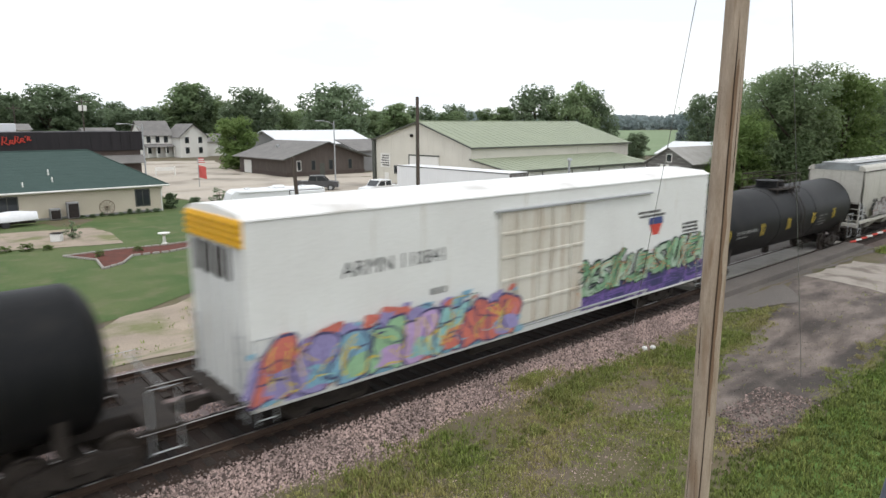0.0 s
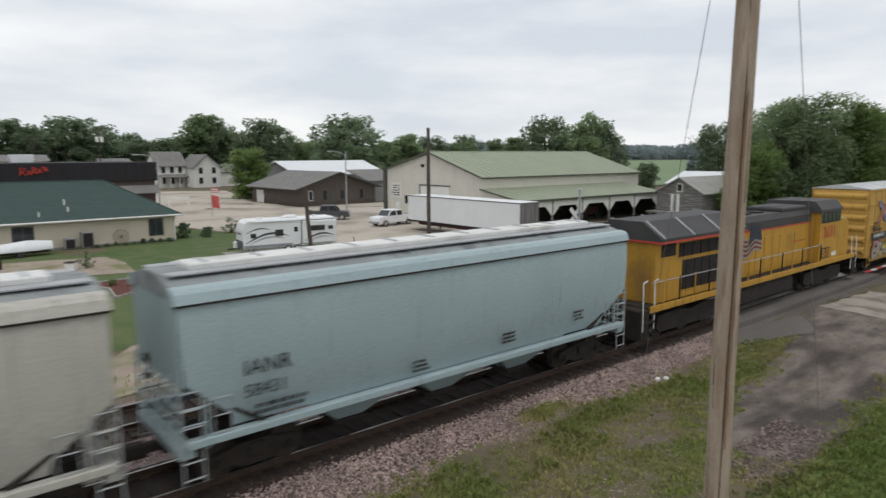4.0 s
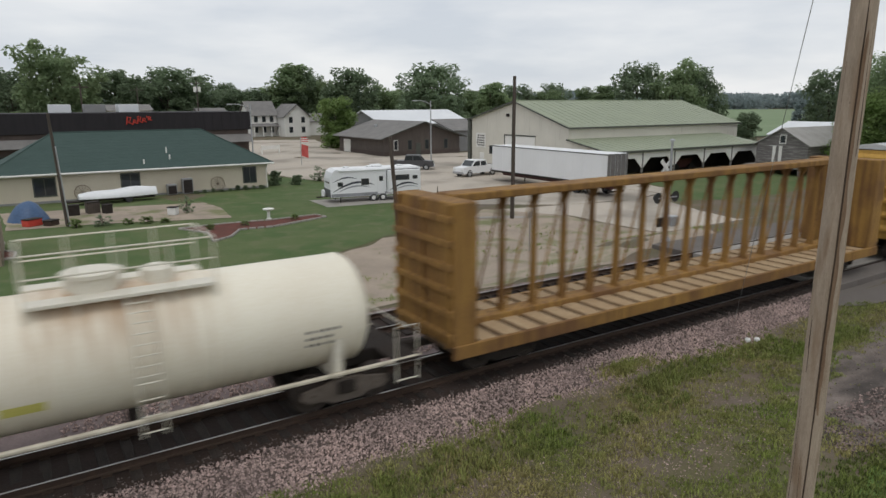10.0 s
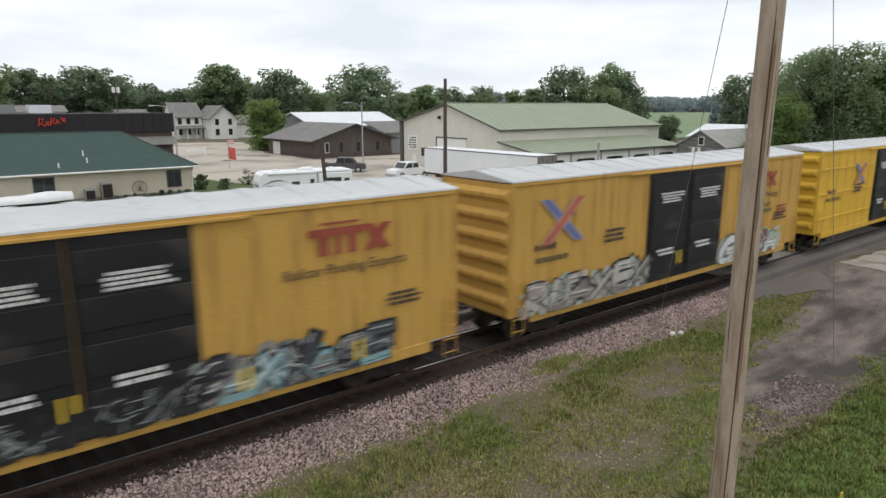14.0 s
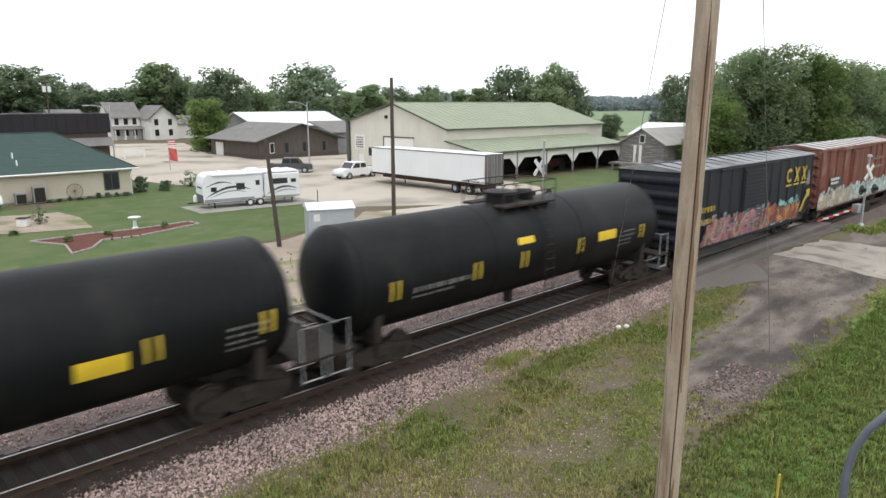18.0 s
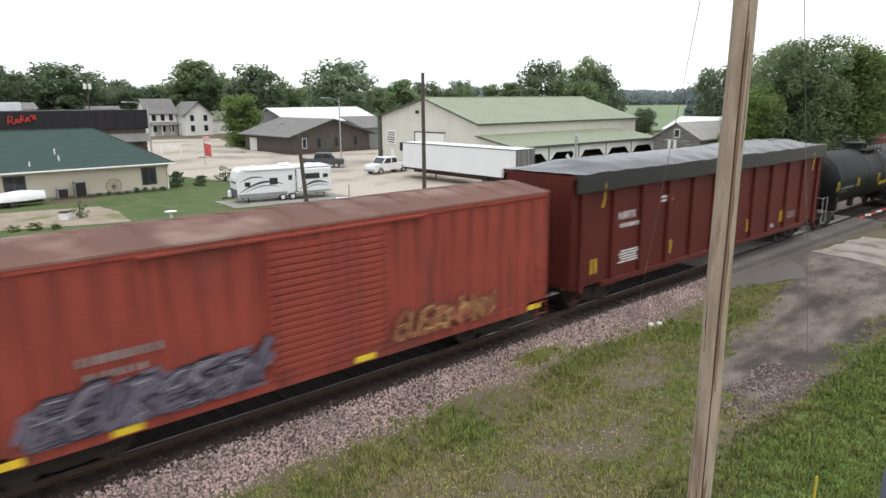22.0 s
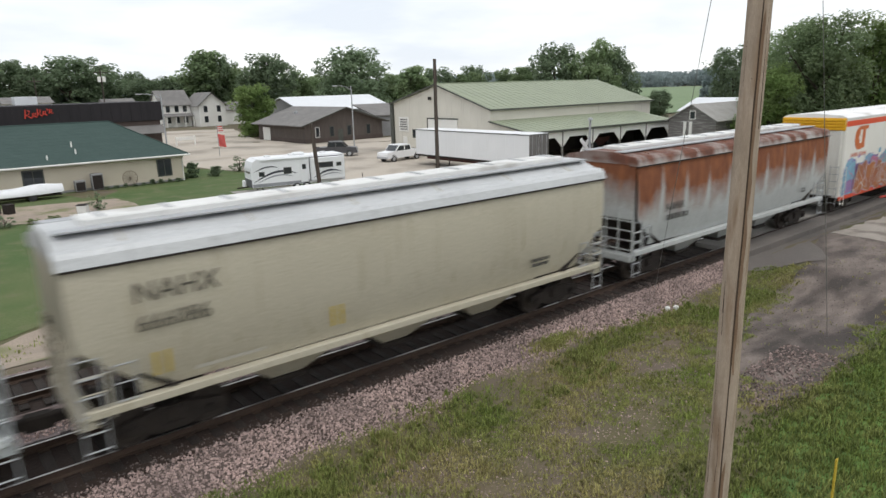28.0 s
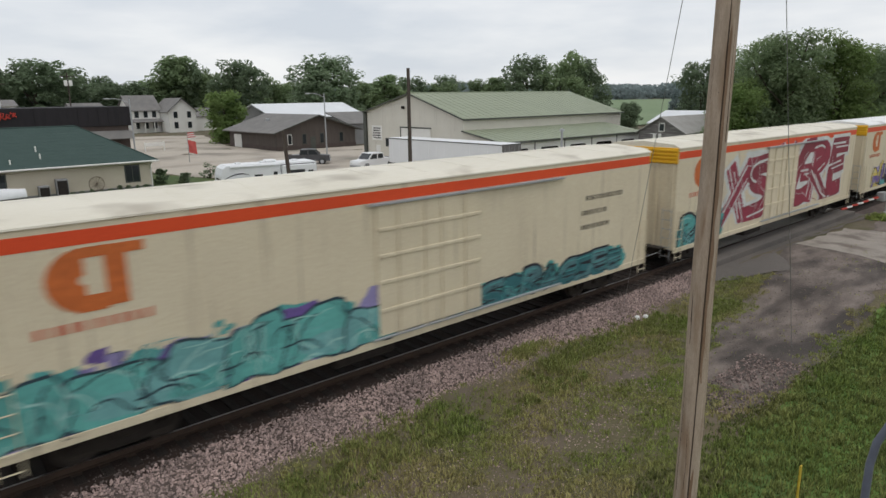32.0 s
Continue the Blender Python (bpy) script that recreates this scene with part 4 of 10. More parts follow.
def stain_mat(name, base, base_b, stain, xc, half, z_lo, z_hi, low=None):
    """Tank paint stained where the load has spilled from the manway and run down, and darker brown towards the bottom.
    """
    m = paint(name, base, base_b, 0.45)
    nt = m.node_tree
    n, l = nt.nodes, nt.links
    p = n["Principled BSDF"]
    tc, sep = n.new("ShaderNodeTexCoord"), n.new("ShaderNodeSeparateXYZ")
    l.new(tc.outputs["Object"], sep.inputs[0])

    def math_node(op, a, b=None):
        q = n.new("ShaderNodeMath")
        q.operation = op
        for sock, v in zip(q.inputs, (a, b)):
            if v is None:
                continue
            if isinstance(v, (int, float)):
                sock.default_value = v
            else:
                l.new(v, sock)
        return q.outputs[0]

    def ramp(src, lo, hi):
        q = n.new("ShaderNodeMapRange")
        q.inputs["From Min"].default_value, q.inputs["From Max"].default_value = lo, hi
        l.new(src, q.inputs["Value"])
        return q.outputs[0]

    mp, ns = n.new("ShaderNodeMapping"), n.new("ShaderNodeTexNoise")
    mp.inputs["Scale"].default_value = (2.6, 0.5, 0.35)
    ns.inputs["Scale"].default_value, ns.inputs["Detail"].default_value = 1.6, 6
    l.new(tc.outputs["Object"], mp.inputs["Vector"])
    l.new(mp.outputs[0], ns.inputs["Vector"])
    far = math_node("ABSOLUTE", math_node("SUBTRACT", sep.outputs["X"], xc))
    near = math_node("MULTIPLY", ramp(far, half, half * 0.25), ramp(sep.outputs["Z"], z_lo, z_hi))
    run = math_node("MULTIPLY", near, ramp(ns.outputs[0], 0.3, 0.62))
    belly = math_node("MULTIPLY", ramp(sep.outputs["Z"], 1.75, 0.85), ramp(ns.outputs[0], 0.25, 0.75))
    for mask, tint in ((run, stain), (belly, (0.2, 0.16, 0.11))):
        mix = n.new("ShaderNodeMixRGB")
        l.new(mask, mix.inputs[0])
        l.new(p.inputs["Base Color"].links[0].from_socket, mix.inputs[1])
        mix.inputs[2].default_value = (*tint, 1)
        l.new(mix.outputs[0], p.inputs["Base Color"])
    return m


P["cream_plain"] = paint("tank_fittings_cream", (0.70, 0.67, 0.58), (0.6, 0.56, 0.47), 0.5)
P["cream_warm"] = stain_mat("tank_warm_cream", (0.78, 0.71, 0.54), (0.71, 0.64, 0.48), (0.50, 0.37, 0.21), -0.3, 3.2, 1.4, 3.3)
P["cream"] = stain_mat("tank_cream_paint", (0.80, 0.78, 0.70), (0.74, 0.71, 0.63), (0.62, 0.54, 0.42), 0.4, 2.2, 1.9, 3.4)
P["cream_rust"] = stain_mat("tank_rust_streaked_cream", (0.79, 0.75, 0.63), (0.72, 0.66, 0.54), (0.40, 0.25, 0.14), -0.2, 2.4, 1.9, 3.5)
P["hop_bloom"] = rust_mat("hopper_rust_blooms", (0.50, 0.53, 0.53), (0.44, 0.46, 0.46), (0.30, 0.13, 0.05), (0.17, 0.065, 0.035), 2.9, 4.7, 1.6, 1.5)
P["hop_eaten"] = rust_mat("hopper_heavy_rust", (0.47, 0.49, 0.48), (0.40, 0.41, 0.40), (0.28, 0.11, 0.05), (0.16, 0.06, 0.035), 2.1, 4.3, 0.7, 0.35, 0.74, 1.62)
P["hop_brown"] = rust_mat("hopper_brown_rust", (0.37, 0.225, 0.14), (0.28, 0.14, 0.08), (0.14, 0.05, 0.036), (0.22, 0.085, 0.055), 1.9, 3.9, 1.5, 1.2)
P["beam_dark"] = paint("grimy_deck_brown", (0.15, 0.10, 0.06), (0.09, 0.06, 0.04), 0.85)
P["dull_yellow"] = paint("dull_yellow_stripe", (0.52, 0.38, 0.05), (0.40, 0.29, 0.04))
P["faded_white"] = paint("faded_white_stencil", (0.30, 0.30, 0.29), (0.14, 0.14, 0.14), 0.7, scale=3)
P["roof_rust"] = rust_mat("hopper_rusty_roof", (0.40, 0.38, 0.36), (0.26, 0.22, 0.2), (0.19, 0.08, 0.052), (0.10, 0.05, 0.04), 3.8, 4.6, 1.6, 1.6, 0.85)
PAINTS = {}


def colour(c):
    """A spray-paint or lettering colour, made once."""
    if c not in PAINTS:
        PAINTS[c] = mat("spray_paint", c, tuple(v * 0.72 for v in c), 0.6, scale=1.4, fine=8, bump=0.03, spread=0.6)
    return PAINTS[c]


FRAME_G = Geo().prism([(-1.15, 0.46), (-0.95, 0.33), (-0.6, 0.33), (-0.35, 0.22), (0.35, 0.22), (0.6, 0.33), (0.95, 0.33), (1.15, 0.46), (1.1, 0.62), (0.6, 0.7), (0.3, 0.78), (-0.3, 0.78), (-0.6, 0.7), (-1.1, 0.62)],
                      -0.06, 0.06, axis="y")
for bx in (-0.84, 0.84):
    FRAME_G.spin([(-0.14, 0.0), (-0.14, 0.1), (0.1, 0.12)], (bx, 0, 0.46), (0, 1, 0), 10)
SIDE_FRAME = mesh_of("side_frame", FRAME_G, M["steel_dark"])
DUSTY_FRAME = mesh_of("side_frame", FRAME_G, M["dust_steel"])
WHEEL = mesh_of("wheel", Geo().spin([(-0.07, 0.0), (-0.07, 0.12), (-0.03, 0.16), (-0.03, 0.36), (-0.07, 0.4), (-0.07, 0.455), (0.05, 0.46), (0.075, 0.49), (0.075, 0.38), (0.02, 0.34), (0.02, 0.14), (0.05, 0.1), (0.05, 0.0)], (0, 0, 0), (0, 1, 0), 22), M["wheel"])
AXLE = mesh_of("axle", Geo().tube([(0, -0.75, 0), (0, 0.75, 0)], 0.08, 8), M["steel_dark"])
BOLSTER = mesh_of("bolster", Geo().box(-0.22, 0.22, -1.15, 1.15, 0.42, 0.74, 0.04), M["steel_dark"])
COUPLER = mesh_of("coupler", Geo().box(-0.55, 0.35, -0.09, 0.09, 0.72, 0.95, 0.03).box(0.25, 0.62, -0.17, 0.15, 0.66, 1.0, 0.05), M["steel_dark"])


def bogie(car, x, pitch=0.84, frame=SIDE_FRAME):
    b = part("bogie", BOLSTER, None, car, "grimy steel freight bogie")
    b.location = (x, 0, 0)
    for s in (-1, 1):
        part("side_frame", frame, None, b).location = (0, s * 1.0, 0)
    for k in (-pitch, pitch):
        part("axle", AXLE, None, b).location = (k, 0, 0.46)
        for s in (-1, 1):
            w = part("wheel", WHEEL, None, b)
            w.location = (k, s * 0.76, 0.46)
            if s > 0:
                w.rotation_euler = (0, 0, math.pi)


def running_gear(car, half, inset, couple=0.2, frame=None):
    for s in (-1, 1):
        bogie(car, s * (half - inset), frame=frame or SIDE_FRAME)
        c = part("coupler", COUPLER, None, car)
        c.location = (s * (half + couple), 0, 0)
        if s < 0:
            c.rotation_euler = (0, 0, math.pi)


def ladder(car, x, y, z0, z1, material, width=0.45, r=0.016, axis="x", name="ladder"):
    g = Geo()
    a, b = ((x, y), (x + width, y)) if axis == "x" else ((x, y), (x, y + width))
    for p in (a, b):
        g.tube([(*p, z0), (*p, z1)], r, 5)
    z = z0 + 0.12
    while z < z1:
        g.tube([(*a, z), (*b, z)], r, 5)
        z += 0.38
    return part(name, g, material, car)


def bars(car, x, z, w, h, rows, material, y, seed=0, name="stencil_writing"):
    """Unreadable stencilled writing as rows of small bars."""
    rnd = random.Random(seed)
    g = Geo()
    rh = h / rows
    for r in range(rows):
        u = x + rnd.uniform(0, 0.15) * w
        zz = z - r * rh
        while u < x + w * rnd.uniform(0.75, 1.0):
            k = rnd.uniform(0.22, 0.5) * rh if rows == 1 else rnd.uniform(0.5, 1.6) * rh
            g.box(u, min(u + k, x + w), y - 0.004, y, zz - rh * 0.62, zz)
            u += k + rh * 0.35
    return tagged(part(name, g, material, car, smooth=0), kind="stuff")


def marks(car, xs, z, y, material=None, h=0.5):
    """Pairs of upright reflective stripes."""
    for x in xs:
        g = Geo().box(x, x + 0.075, y - 0.005, y, z, z + h).box(x + 0.24, x + 0.315, y - 0.005, y, z, z + h)
        part("reflector_stripe", g, material or M["yellowpaint"], car, smooth=0)


def blob(rnd, cx, cz, w, h, slant, lobes, rough, k=26):
    pts = []
    ph = [rnd.uniform(0, 6.28) for _ in range(3)]
    for i in range(k):
        a = 2 * math.pi * i / k
        r = 1 + rough * (math.sin(lobes * a + ph[0]) * 0.6 + math.sin((lobes + 2) * a + ph[1]) * 0.4)
        c, s = math.cos(a), math.sin(a)
        e = 0.62
        px = math.copysign(abs(c) ** e, c) * w / 2 * r
        pz = math.copysign(abs(s) ** e, s) * h / 2 * r
        pts.append((cx + px + slant * pz, cz + pz))
    return pts


def graffiti(car, x0, x1, z0, z1, y, cloud, fills, line, shine, letters=5, seed=1, slant=0.25, name="graffiti", label="", wild=0.2, ramp=0.0, fat=False):
    """Painted letters without meaning: a sprayed cloud, outlined bars bent into letter-like shapes, fades and highlights, in thin layers."""
    rnd = random.Random(seed)
    me = bpy.data.meshes.new(name)
    v, f, mi, mats = [], [], [], []
    lay = [0.003]

    def slot(c):
        m = colour(c)
        if m not in mats:
            mats.append(m)
        return mats.index(m)

    def put(poly, c):
        lay[0] += 0.00006
        k = len(v)
        v.extend((px, y - lay[0], min(max(pz, z0), z1 + 0.35)) for px, pz in poly)
        f.append(tuple(range(k, k + len(poly))))
        mi.append(slot(c))

    def stroke(pts, wd, c, taper=1.0):
        n = len(pts) - 1
        for i, ((ax, az), (bx, bz)) in enumerate(zip(pts, pts[1:])):
            d = math.hypot(bx - ax, bz - az) or 1
            ex, ez = (bx - ax) / d * wd * 0.3, (bz - az) / d * wd * 0.3
            wa, wb = wd * (1 + (taper - 1) * i / n) / 2, wd * (1 + (taper - 1) * (i + 1) / n) / 2
            nx, nz = -(bz - az) / d, (bx - ax) / d
            put([(ax - ex + nx * wa, az - ez + nz * wa), (bx + ex + nx * wb, bz + ez + nz * wb), (bx + ex - nx * wb, bz + ez - nz * wb), (ax - ex - nx * wa, az - ez - nz * wa)], c)

    W, H = x1 - x0, z1 - z0
    lw = W / letters
    lean = lambda u, w: (u + slant * (w - 0.5) * H, z0 + w * H)
    def soft(pts):
        for _ in range(2):
            out = [pts[0]]
            for (ax, az), (bx, bz) in zip(pts, pts[1:]):
                out += [(ax * 0.75 + bx * 0.25, az * 0.75 + bz * 0.25), (ax * 0.25 + bx * 0.75, az * 0.25 + bz * 0.75)]
            pts = out + [pts[-1]]
        return pts

    if cloud:
        for i in range(letters * 9):
            cx, cz, d = x0 + W * rnd.uniform(-0.03, 1.03), z0 + H * rnd.uniform(-0.05, 1.05), rnd.uniform(0.1, 0.35)
            put(blob(rnd, cx, cz, d * 1.4, d, slant, 3, 0.25, 12), rnd.choice(cloud))
        for i in range(letters * 3):
            cx, cz = x0 + W * (i + rnd.uniform(0.2, 0.8)) / (letters * 3), z0 + H * rnd.uniform(0.3, 0.6) + ramp * i / (3 * letters)
            put(blob(rnd, cx, cz, lw * rnd.uniform(0.5, 0.8), H * rnd.uniform(0.6, 1.0), slant, 5, 0.1), cloud[i % len(cloud)])
    glyphs = []
    for i in range(letters):
        u, dz = x0 + lw * (i + 0.5), ramp * i / letters + rnd.uniform(-0.05, 0.05)
        a, b = u - lw * rnd.uniform(0.3, 0.42), u + lw * rnd.uniform(0.3, 0.42)
        lo, hi, mid = 0.08 + dz, 0.9 + dz + rnd.uniform(-0.12, 0.08), 0.5 + dz
        kinds = [[[(a, lo), (a, hi)], [(a, hi), (u, hi + 0.04), (b, 0.75 + dz), (a, mid)], [(a, mid), (b, lo)]],
                 [[(b, hi), (u, hi), (a, mid + 0.1), (a, lo + 0.1), (u, lo), (b, lo + 0.08)], [(u, mid), (b, mid)]],
                 [[(a, lo), (u, hi), (b, lo)], [(a, mid - 0.15), (b, mid - 0.15)]],
                 [[(b, hi), (a, hi - 0.05), (a, mid + 0.05), (b, mid - 0.05), (b, lo + 0.05), (a, lo)]],
                 [[(a, hi), (a, lo), (b, lo + 0.05)], [(a, mid), (b, mid + 0.05)], [(a, hi), (b, hi)]],
                 [[(a, hi), (a, lo + 0.1), (u, lo), (b, lo + 0.1), (b, hi)]],
                 [[(a, lo), (a, hi), (b, lo), (b, hi)]],
                 [[(a, hi), (b, lo)], [(a, lo), (b, hi)]]]
        strokes = [[lean(px + rnd.uniform(-wild, wild) * lw * 0.3, pz) for px, pz in st] for st in rnd.choice(kinds)]
        if rnd.random() < 0.5:
            e = strokes[-1][-1]
            strokes.append([e, (e[0] + lw * rnd.uniform(0.1, 0.4), e[1] + H * rnd.uniform(-0.15, 0.25))])
        glyphs.append([soft(st) if len(st) > 2 and rnd.random() < 0.8 else st for st in strokes])
    tw = min(0.36 * lw, 0.3 * H)
    if fat:
        # swollen letters that overlap, each with a dark outline and scribbled inner lines
        for k in range(letters):
            u, hh, wz = x0 + lw * (k + 0.5), H * rnd.uniform(0.75, 1.0), lw * rnd.uniform(1.1, 1.35)
            cz, st, lob = z0 + hh * 0.5 + ramp * k / letters, rnd.getstate(), rnd.choice((3, 4, 5))
            put(blob(rnd, u, cz, wz, hh, slant, lob, wild), line)
            rnd.setstate(st)
            lob = rnd.choice((3, 4, 5))
            put(blob(rnd, u, cz, wz - 0.13, hh - 0.13, slant, lob, wild), fills[k % len(fills)])
            put(blob(rnd, u + wz * 0.08, cz - hh * 0.2, wz * 0.7, hh * 0.4, slant, 4, 0.2), fills[(k + 1) % len(fills)])
            for q in range(5):
                a, px, pz, pts = 1.57 + rnd.uniform(-0.5, 0.5), u + rnd.uniform(-0.35, 0.35) * wz, cz - rnd.uniform(0.1, 0.4) * hh, []
                for _ in range(6):
                    pts.append((px, pz))
                    a += rnd.uniform(-0.9, 0.9)
                    px, pz = px + math.cos(a) * wz * 0.13, min(cz + hh * 0.4, max(cz - hh * 0.4, pz + math.sin(a) * hh * 0.16))
                stroke(soft(pts), 0.05, line if q % 2 else shine)
        glyphs = []
    for g in glyphs:
        w = tw * rnd.uniform(0.9, 1.2)
        for st in g:
            stroke(st, w * 1.45, line)
    for k, g in enumerate(glyphs):
        for st in g:
            stroke(st, tw * 1.02, fills[k % len(fills)])
            half = [(px, pz) for px, pz in st if pz < z0 + 0.55 * H]
            if len(half) > 1:
                stroke(half, tw * 0.8, fills[(k + 1) % len(fills)])
            if len(st) > 1 and rnd.random() < 0.8:
                d = tw * 0.3
                stroke([(px - d, pz + d * 0.5) for px, pz in st[:max(2, len(st) // 2)]], tw * 0.13, shine)
                stroke([(px + d * 0.8, pz - d * 0.3) for px, pz in st[-max(2, len(st) // 3):]], tw * 0.1, line)
    for k in range(letters * 5):
        px, pz, a = x0 + rnd.random() * W, z0 + rnd.uniform(0.1, 0.9) * H, rnd.uniform(0, 6.28)
        pts = []
        for q in range(6):
            pts.append((min(max(px, x0), x1), min(pz, z1)))
            a += rnd.uniform(-0.8, 0.8)
            px, pz = px + math.cos(a) * tw * 0.5, pz + math.sin(a) * tw * 0.5
        stroke(pts, 0.035, (line, shine, fills[k % len(fills)])[k % 3], 0.5)
    me.from_pydata(v, [], f)
    for m in mats:
        me.materials.append(m)
    me.polygons.foreach_set("material_index", mi)
    ob = new(name, me)
    ob.parent = car
    ob["label"] = label or "bright spray-painted lettering"
    return ob


def start_car(name, label, category, x0, x1):
    c = thing(name, label, category, "cars of the freight train", ((x0 + x1) / 2, TRACK, 0))
    CARS.append((c, (x0 + x1) / 2))
    return c, (x1 - x0) / 2


CARS = []


def end_ribs(car, half, hw, z0, z1, n, material, depth=0.09):
    """Corrugated ends: thick horizontal ribs."""
    for s in (-1, 1):
        step = (z1 - z0) / n
        me = None
        for i in range(n):
            z = z0 + step * 0.5
            a, b = s * half, s * (half + depth)
            y0, y1 = -hw + 0.06, hw - 0.06
            g = Geo().add([(a, y0, z - step * 0.32), (a, y1, z - step * 0.32), (a, y1, z + step * 0.32), (a, y0, z + step * 0.32),
                   (b, y0 + 0.1, z - step * 0.08), (b, y1 - 0.1, z - step * 0.08), (b, y1 - 0.1, z + step * 0.08), (b, y0 + 0.1, z + step * 0.08)],
                  [(0, 1, 5, 4), (1, 2, 6, 5), (2, 3, 7, 6), (3, 0, 4, 7), (4, 5, 6, 7)])
            me = me or mesh_of("end_rib", g, material, 0)
            part("end_rib", me, None, car).location = (0, 0, step * i)


def boxcar(label, x0, x1, eave, body, roof_m, door_m, door=(-0.13, 0.13), leaves=2, ribs=18, belts=0, roof_ribs=16, sill=0.9, end_n=6, roof_rise=0.26, roof_rib_m=None, rib_d=0.045, skip_door_ribs=True, door_slats=4):
    c, h = start_car("boxcar", label, "boxcar", x0, x1)
    hw = 1.56
    part("body", Geo().box(-h, h, -hw, hw, sill + 0.18, eave - 0.05, 0.02), body, c)
    dx0, dx1 = door[0] * 2 * h, door[1] * 2 * h
    for s in (-1, 1):
        post = None
        for i in range(ribs + 1):
            px = -h + 0.06 + (2 * h - 0.12) * i / ribs
            if dx0 - 0.1 < px < dx1 + 0.1 and skip_door_ribs:
                continue
            x, a, b = 0.0, s * hw, s * (hw + rib_d)
            g = Geo().add([(x - 0.09, a, sill + 0.2), (x + 0.09, a, sill + 0.2), (x + 0.05, b, sill + 0.2), (x - 0.05, b, sill + 0.2),
                   (x - 0.09, a, eave - 0.1), (x + 0.09, a, eave - 0.1), (x + 0.05, b, eave - 0.1), (x - 0.05, b, eave - 0.1)],
                  [(0, 1, 2, 3), (7, 6, 5, 4), (1, 5, 6, 2), (2, 6, 7, 3), (3, 7, 4, 0)])
            post = post or mesh_of("side_post", g, body, 0)
            part("side_post", post, None, c).location = (px, 0, 0)
        for i in range(belts):
            z = sill + (eave - sill) * (i + 0.75) / (belts + 0.5)
            for a, b in ((-h + 0.1, dx0 - 0.2), (dx1 + 0.2, h - 0.1)):
                part("side_belt", Geo().box(a, b, s * hw - 0.05, s * hw + 0.05, z - 0.045, z + 0.045, 0.01), body, c)
        part("side_sill", Geo().box(-h + 0.9, h - 0.9, min(s * (hw - 0.05), s * (hw + 0.03)), max(s * (hw - 0.05), s * (hw + 0.03)), sill - 0.1, sill + 0.2, 0.015), body, c)
        part("top_chord", Geo().box(-h, h, min(s * (hw - 0.1), s * (hw + 0.05)), max(s * (hw - 0.1), s * (hw + 0.05)), eave - 0.13, eave, 0.02), body, c)
        w = (dx1 - dx0) / leaves
        for k in range(leaves):
            a, b = dx0 + w * k + 0.015, dx0 + w * (k + 1) - 0.015
            d = part("door", Geo().box(a, b, min(s * hw, s * (hw + 0.06)), max(s * hw, s * (hw + 0.06)), sill + 0.12, eave - 0.16, 0.015), door_m, c)
            zz = (eave - sill - 0.6) / door_slats * 0.36
            slat = mesh_of("door_panel", Geo().box(a + 0.06, b - 0.06, min(s * (hw + 0.06), s * (hw + 0.085)), max(s * (hw + 0.06), s * (hw + 0.085)), -zz, zz, 0.012), door_m)
            for i in range(door_slats):
                part("door_panel", slat, None, d).location = (0, 0, sill + 0.3 + (eave - sill - 0.6) * (i + 0.5) / door_slats)
            gg = Geo().tube([(a + 0.12, s * (hw + 0.11), sill + 0.2), (a + 0.12, s * (hw + 0.11), eave - 0.3)], 0.022, 6)
            part("lock_rod", gg, door_m, d)
        part("door_track", Geo().box(dx0 - (1.2 if leaves > 1 else 2.6), dx1 + 1.2, min(s * hw, s * (hw + 0.12)), max(s * hw, s * (hw + 0.12)), eave - 0.16, eave - 0.09, 0.01), body, c)
    end_ribs(c, h, hw, sill + 0.3, eave - 0.1, end_n, body, 0.1)
    rz = eave - 0.01
    part("roof", Geo().prism([(-hw - 0.06, rz), (-hw - 0.04, rz + 0.05), (0, rz + roof_rise), (hw + 0.04, rz + 0.05), (hw + 0.06, rz)], -h - 0.02, h + 0.02), roof_m, c)
    for i in range(roof_ribs):
        x = -h + 2 * h * (i + 0.5) / roof_ribs
        w = h / roof_ribs * (0.14 if roof_rib_m is P["csx_blue"] else 0.46 if roof_rib_m else 0.26)
        g = Geo().prism([(-hw - 0.03, rz + 0.05), (0, rz + roof_rise + 0.03), (hw + 0.03, rz + 0.05), (0, rz + roof_rise - 0.05)], x - w, x + w)
        part("roof_rib", g, roof_rib_m or roof_m, c, smooth=0)
    for s in (-1, 1):
        ladder(c, s * (h - 0.3) - 0.22, -hw - 0.1, sill - 0.35, sill + 1.4, body)
    part("underframe", Geo().box(-h + 0.2, h - 0.2, -0.35, 0.35, 0.6, sill + 0.1, 0.02), M["steel_dark"], c)
    running_gear(c, h, 1.9, 0.3)
    return c, h, hw + 0.06


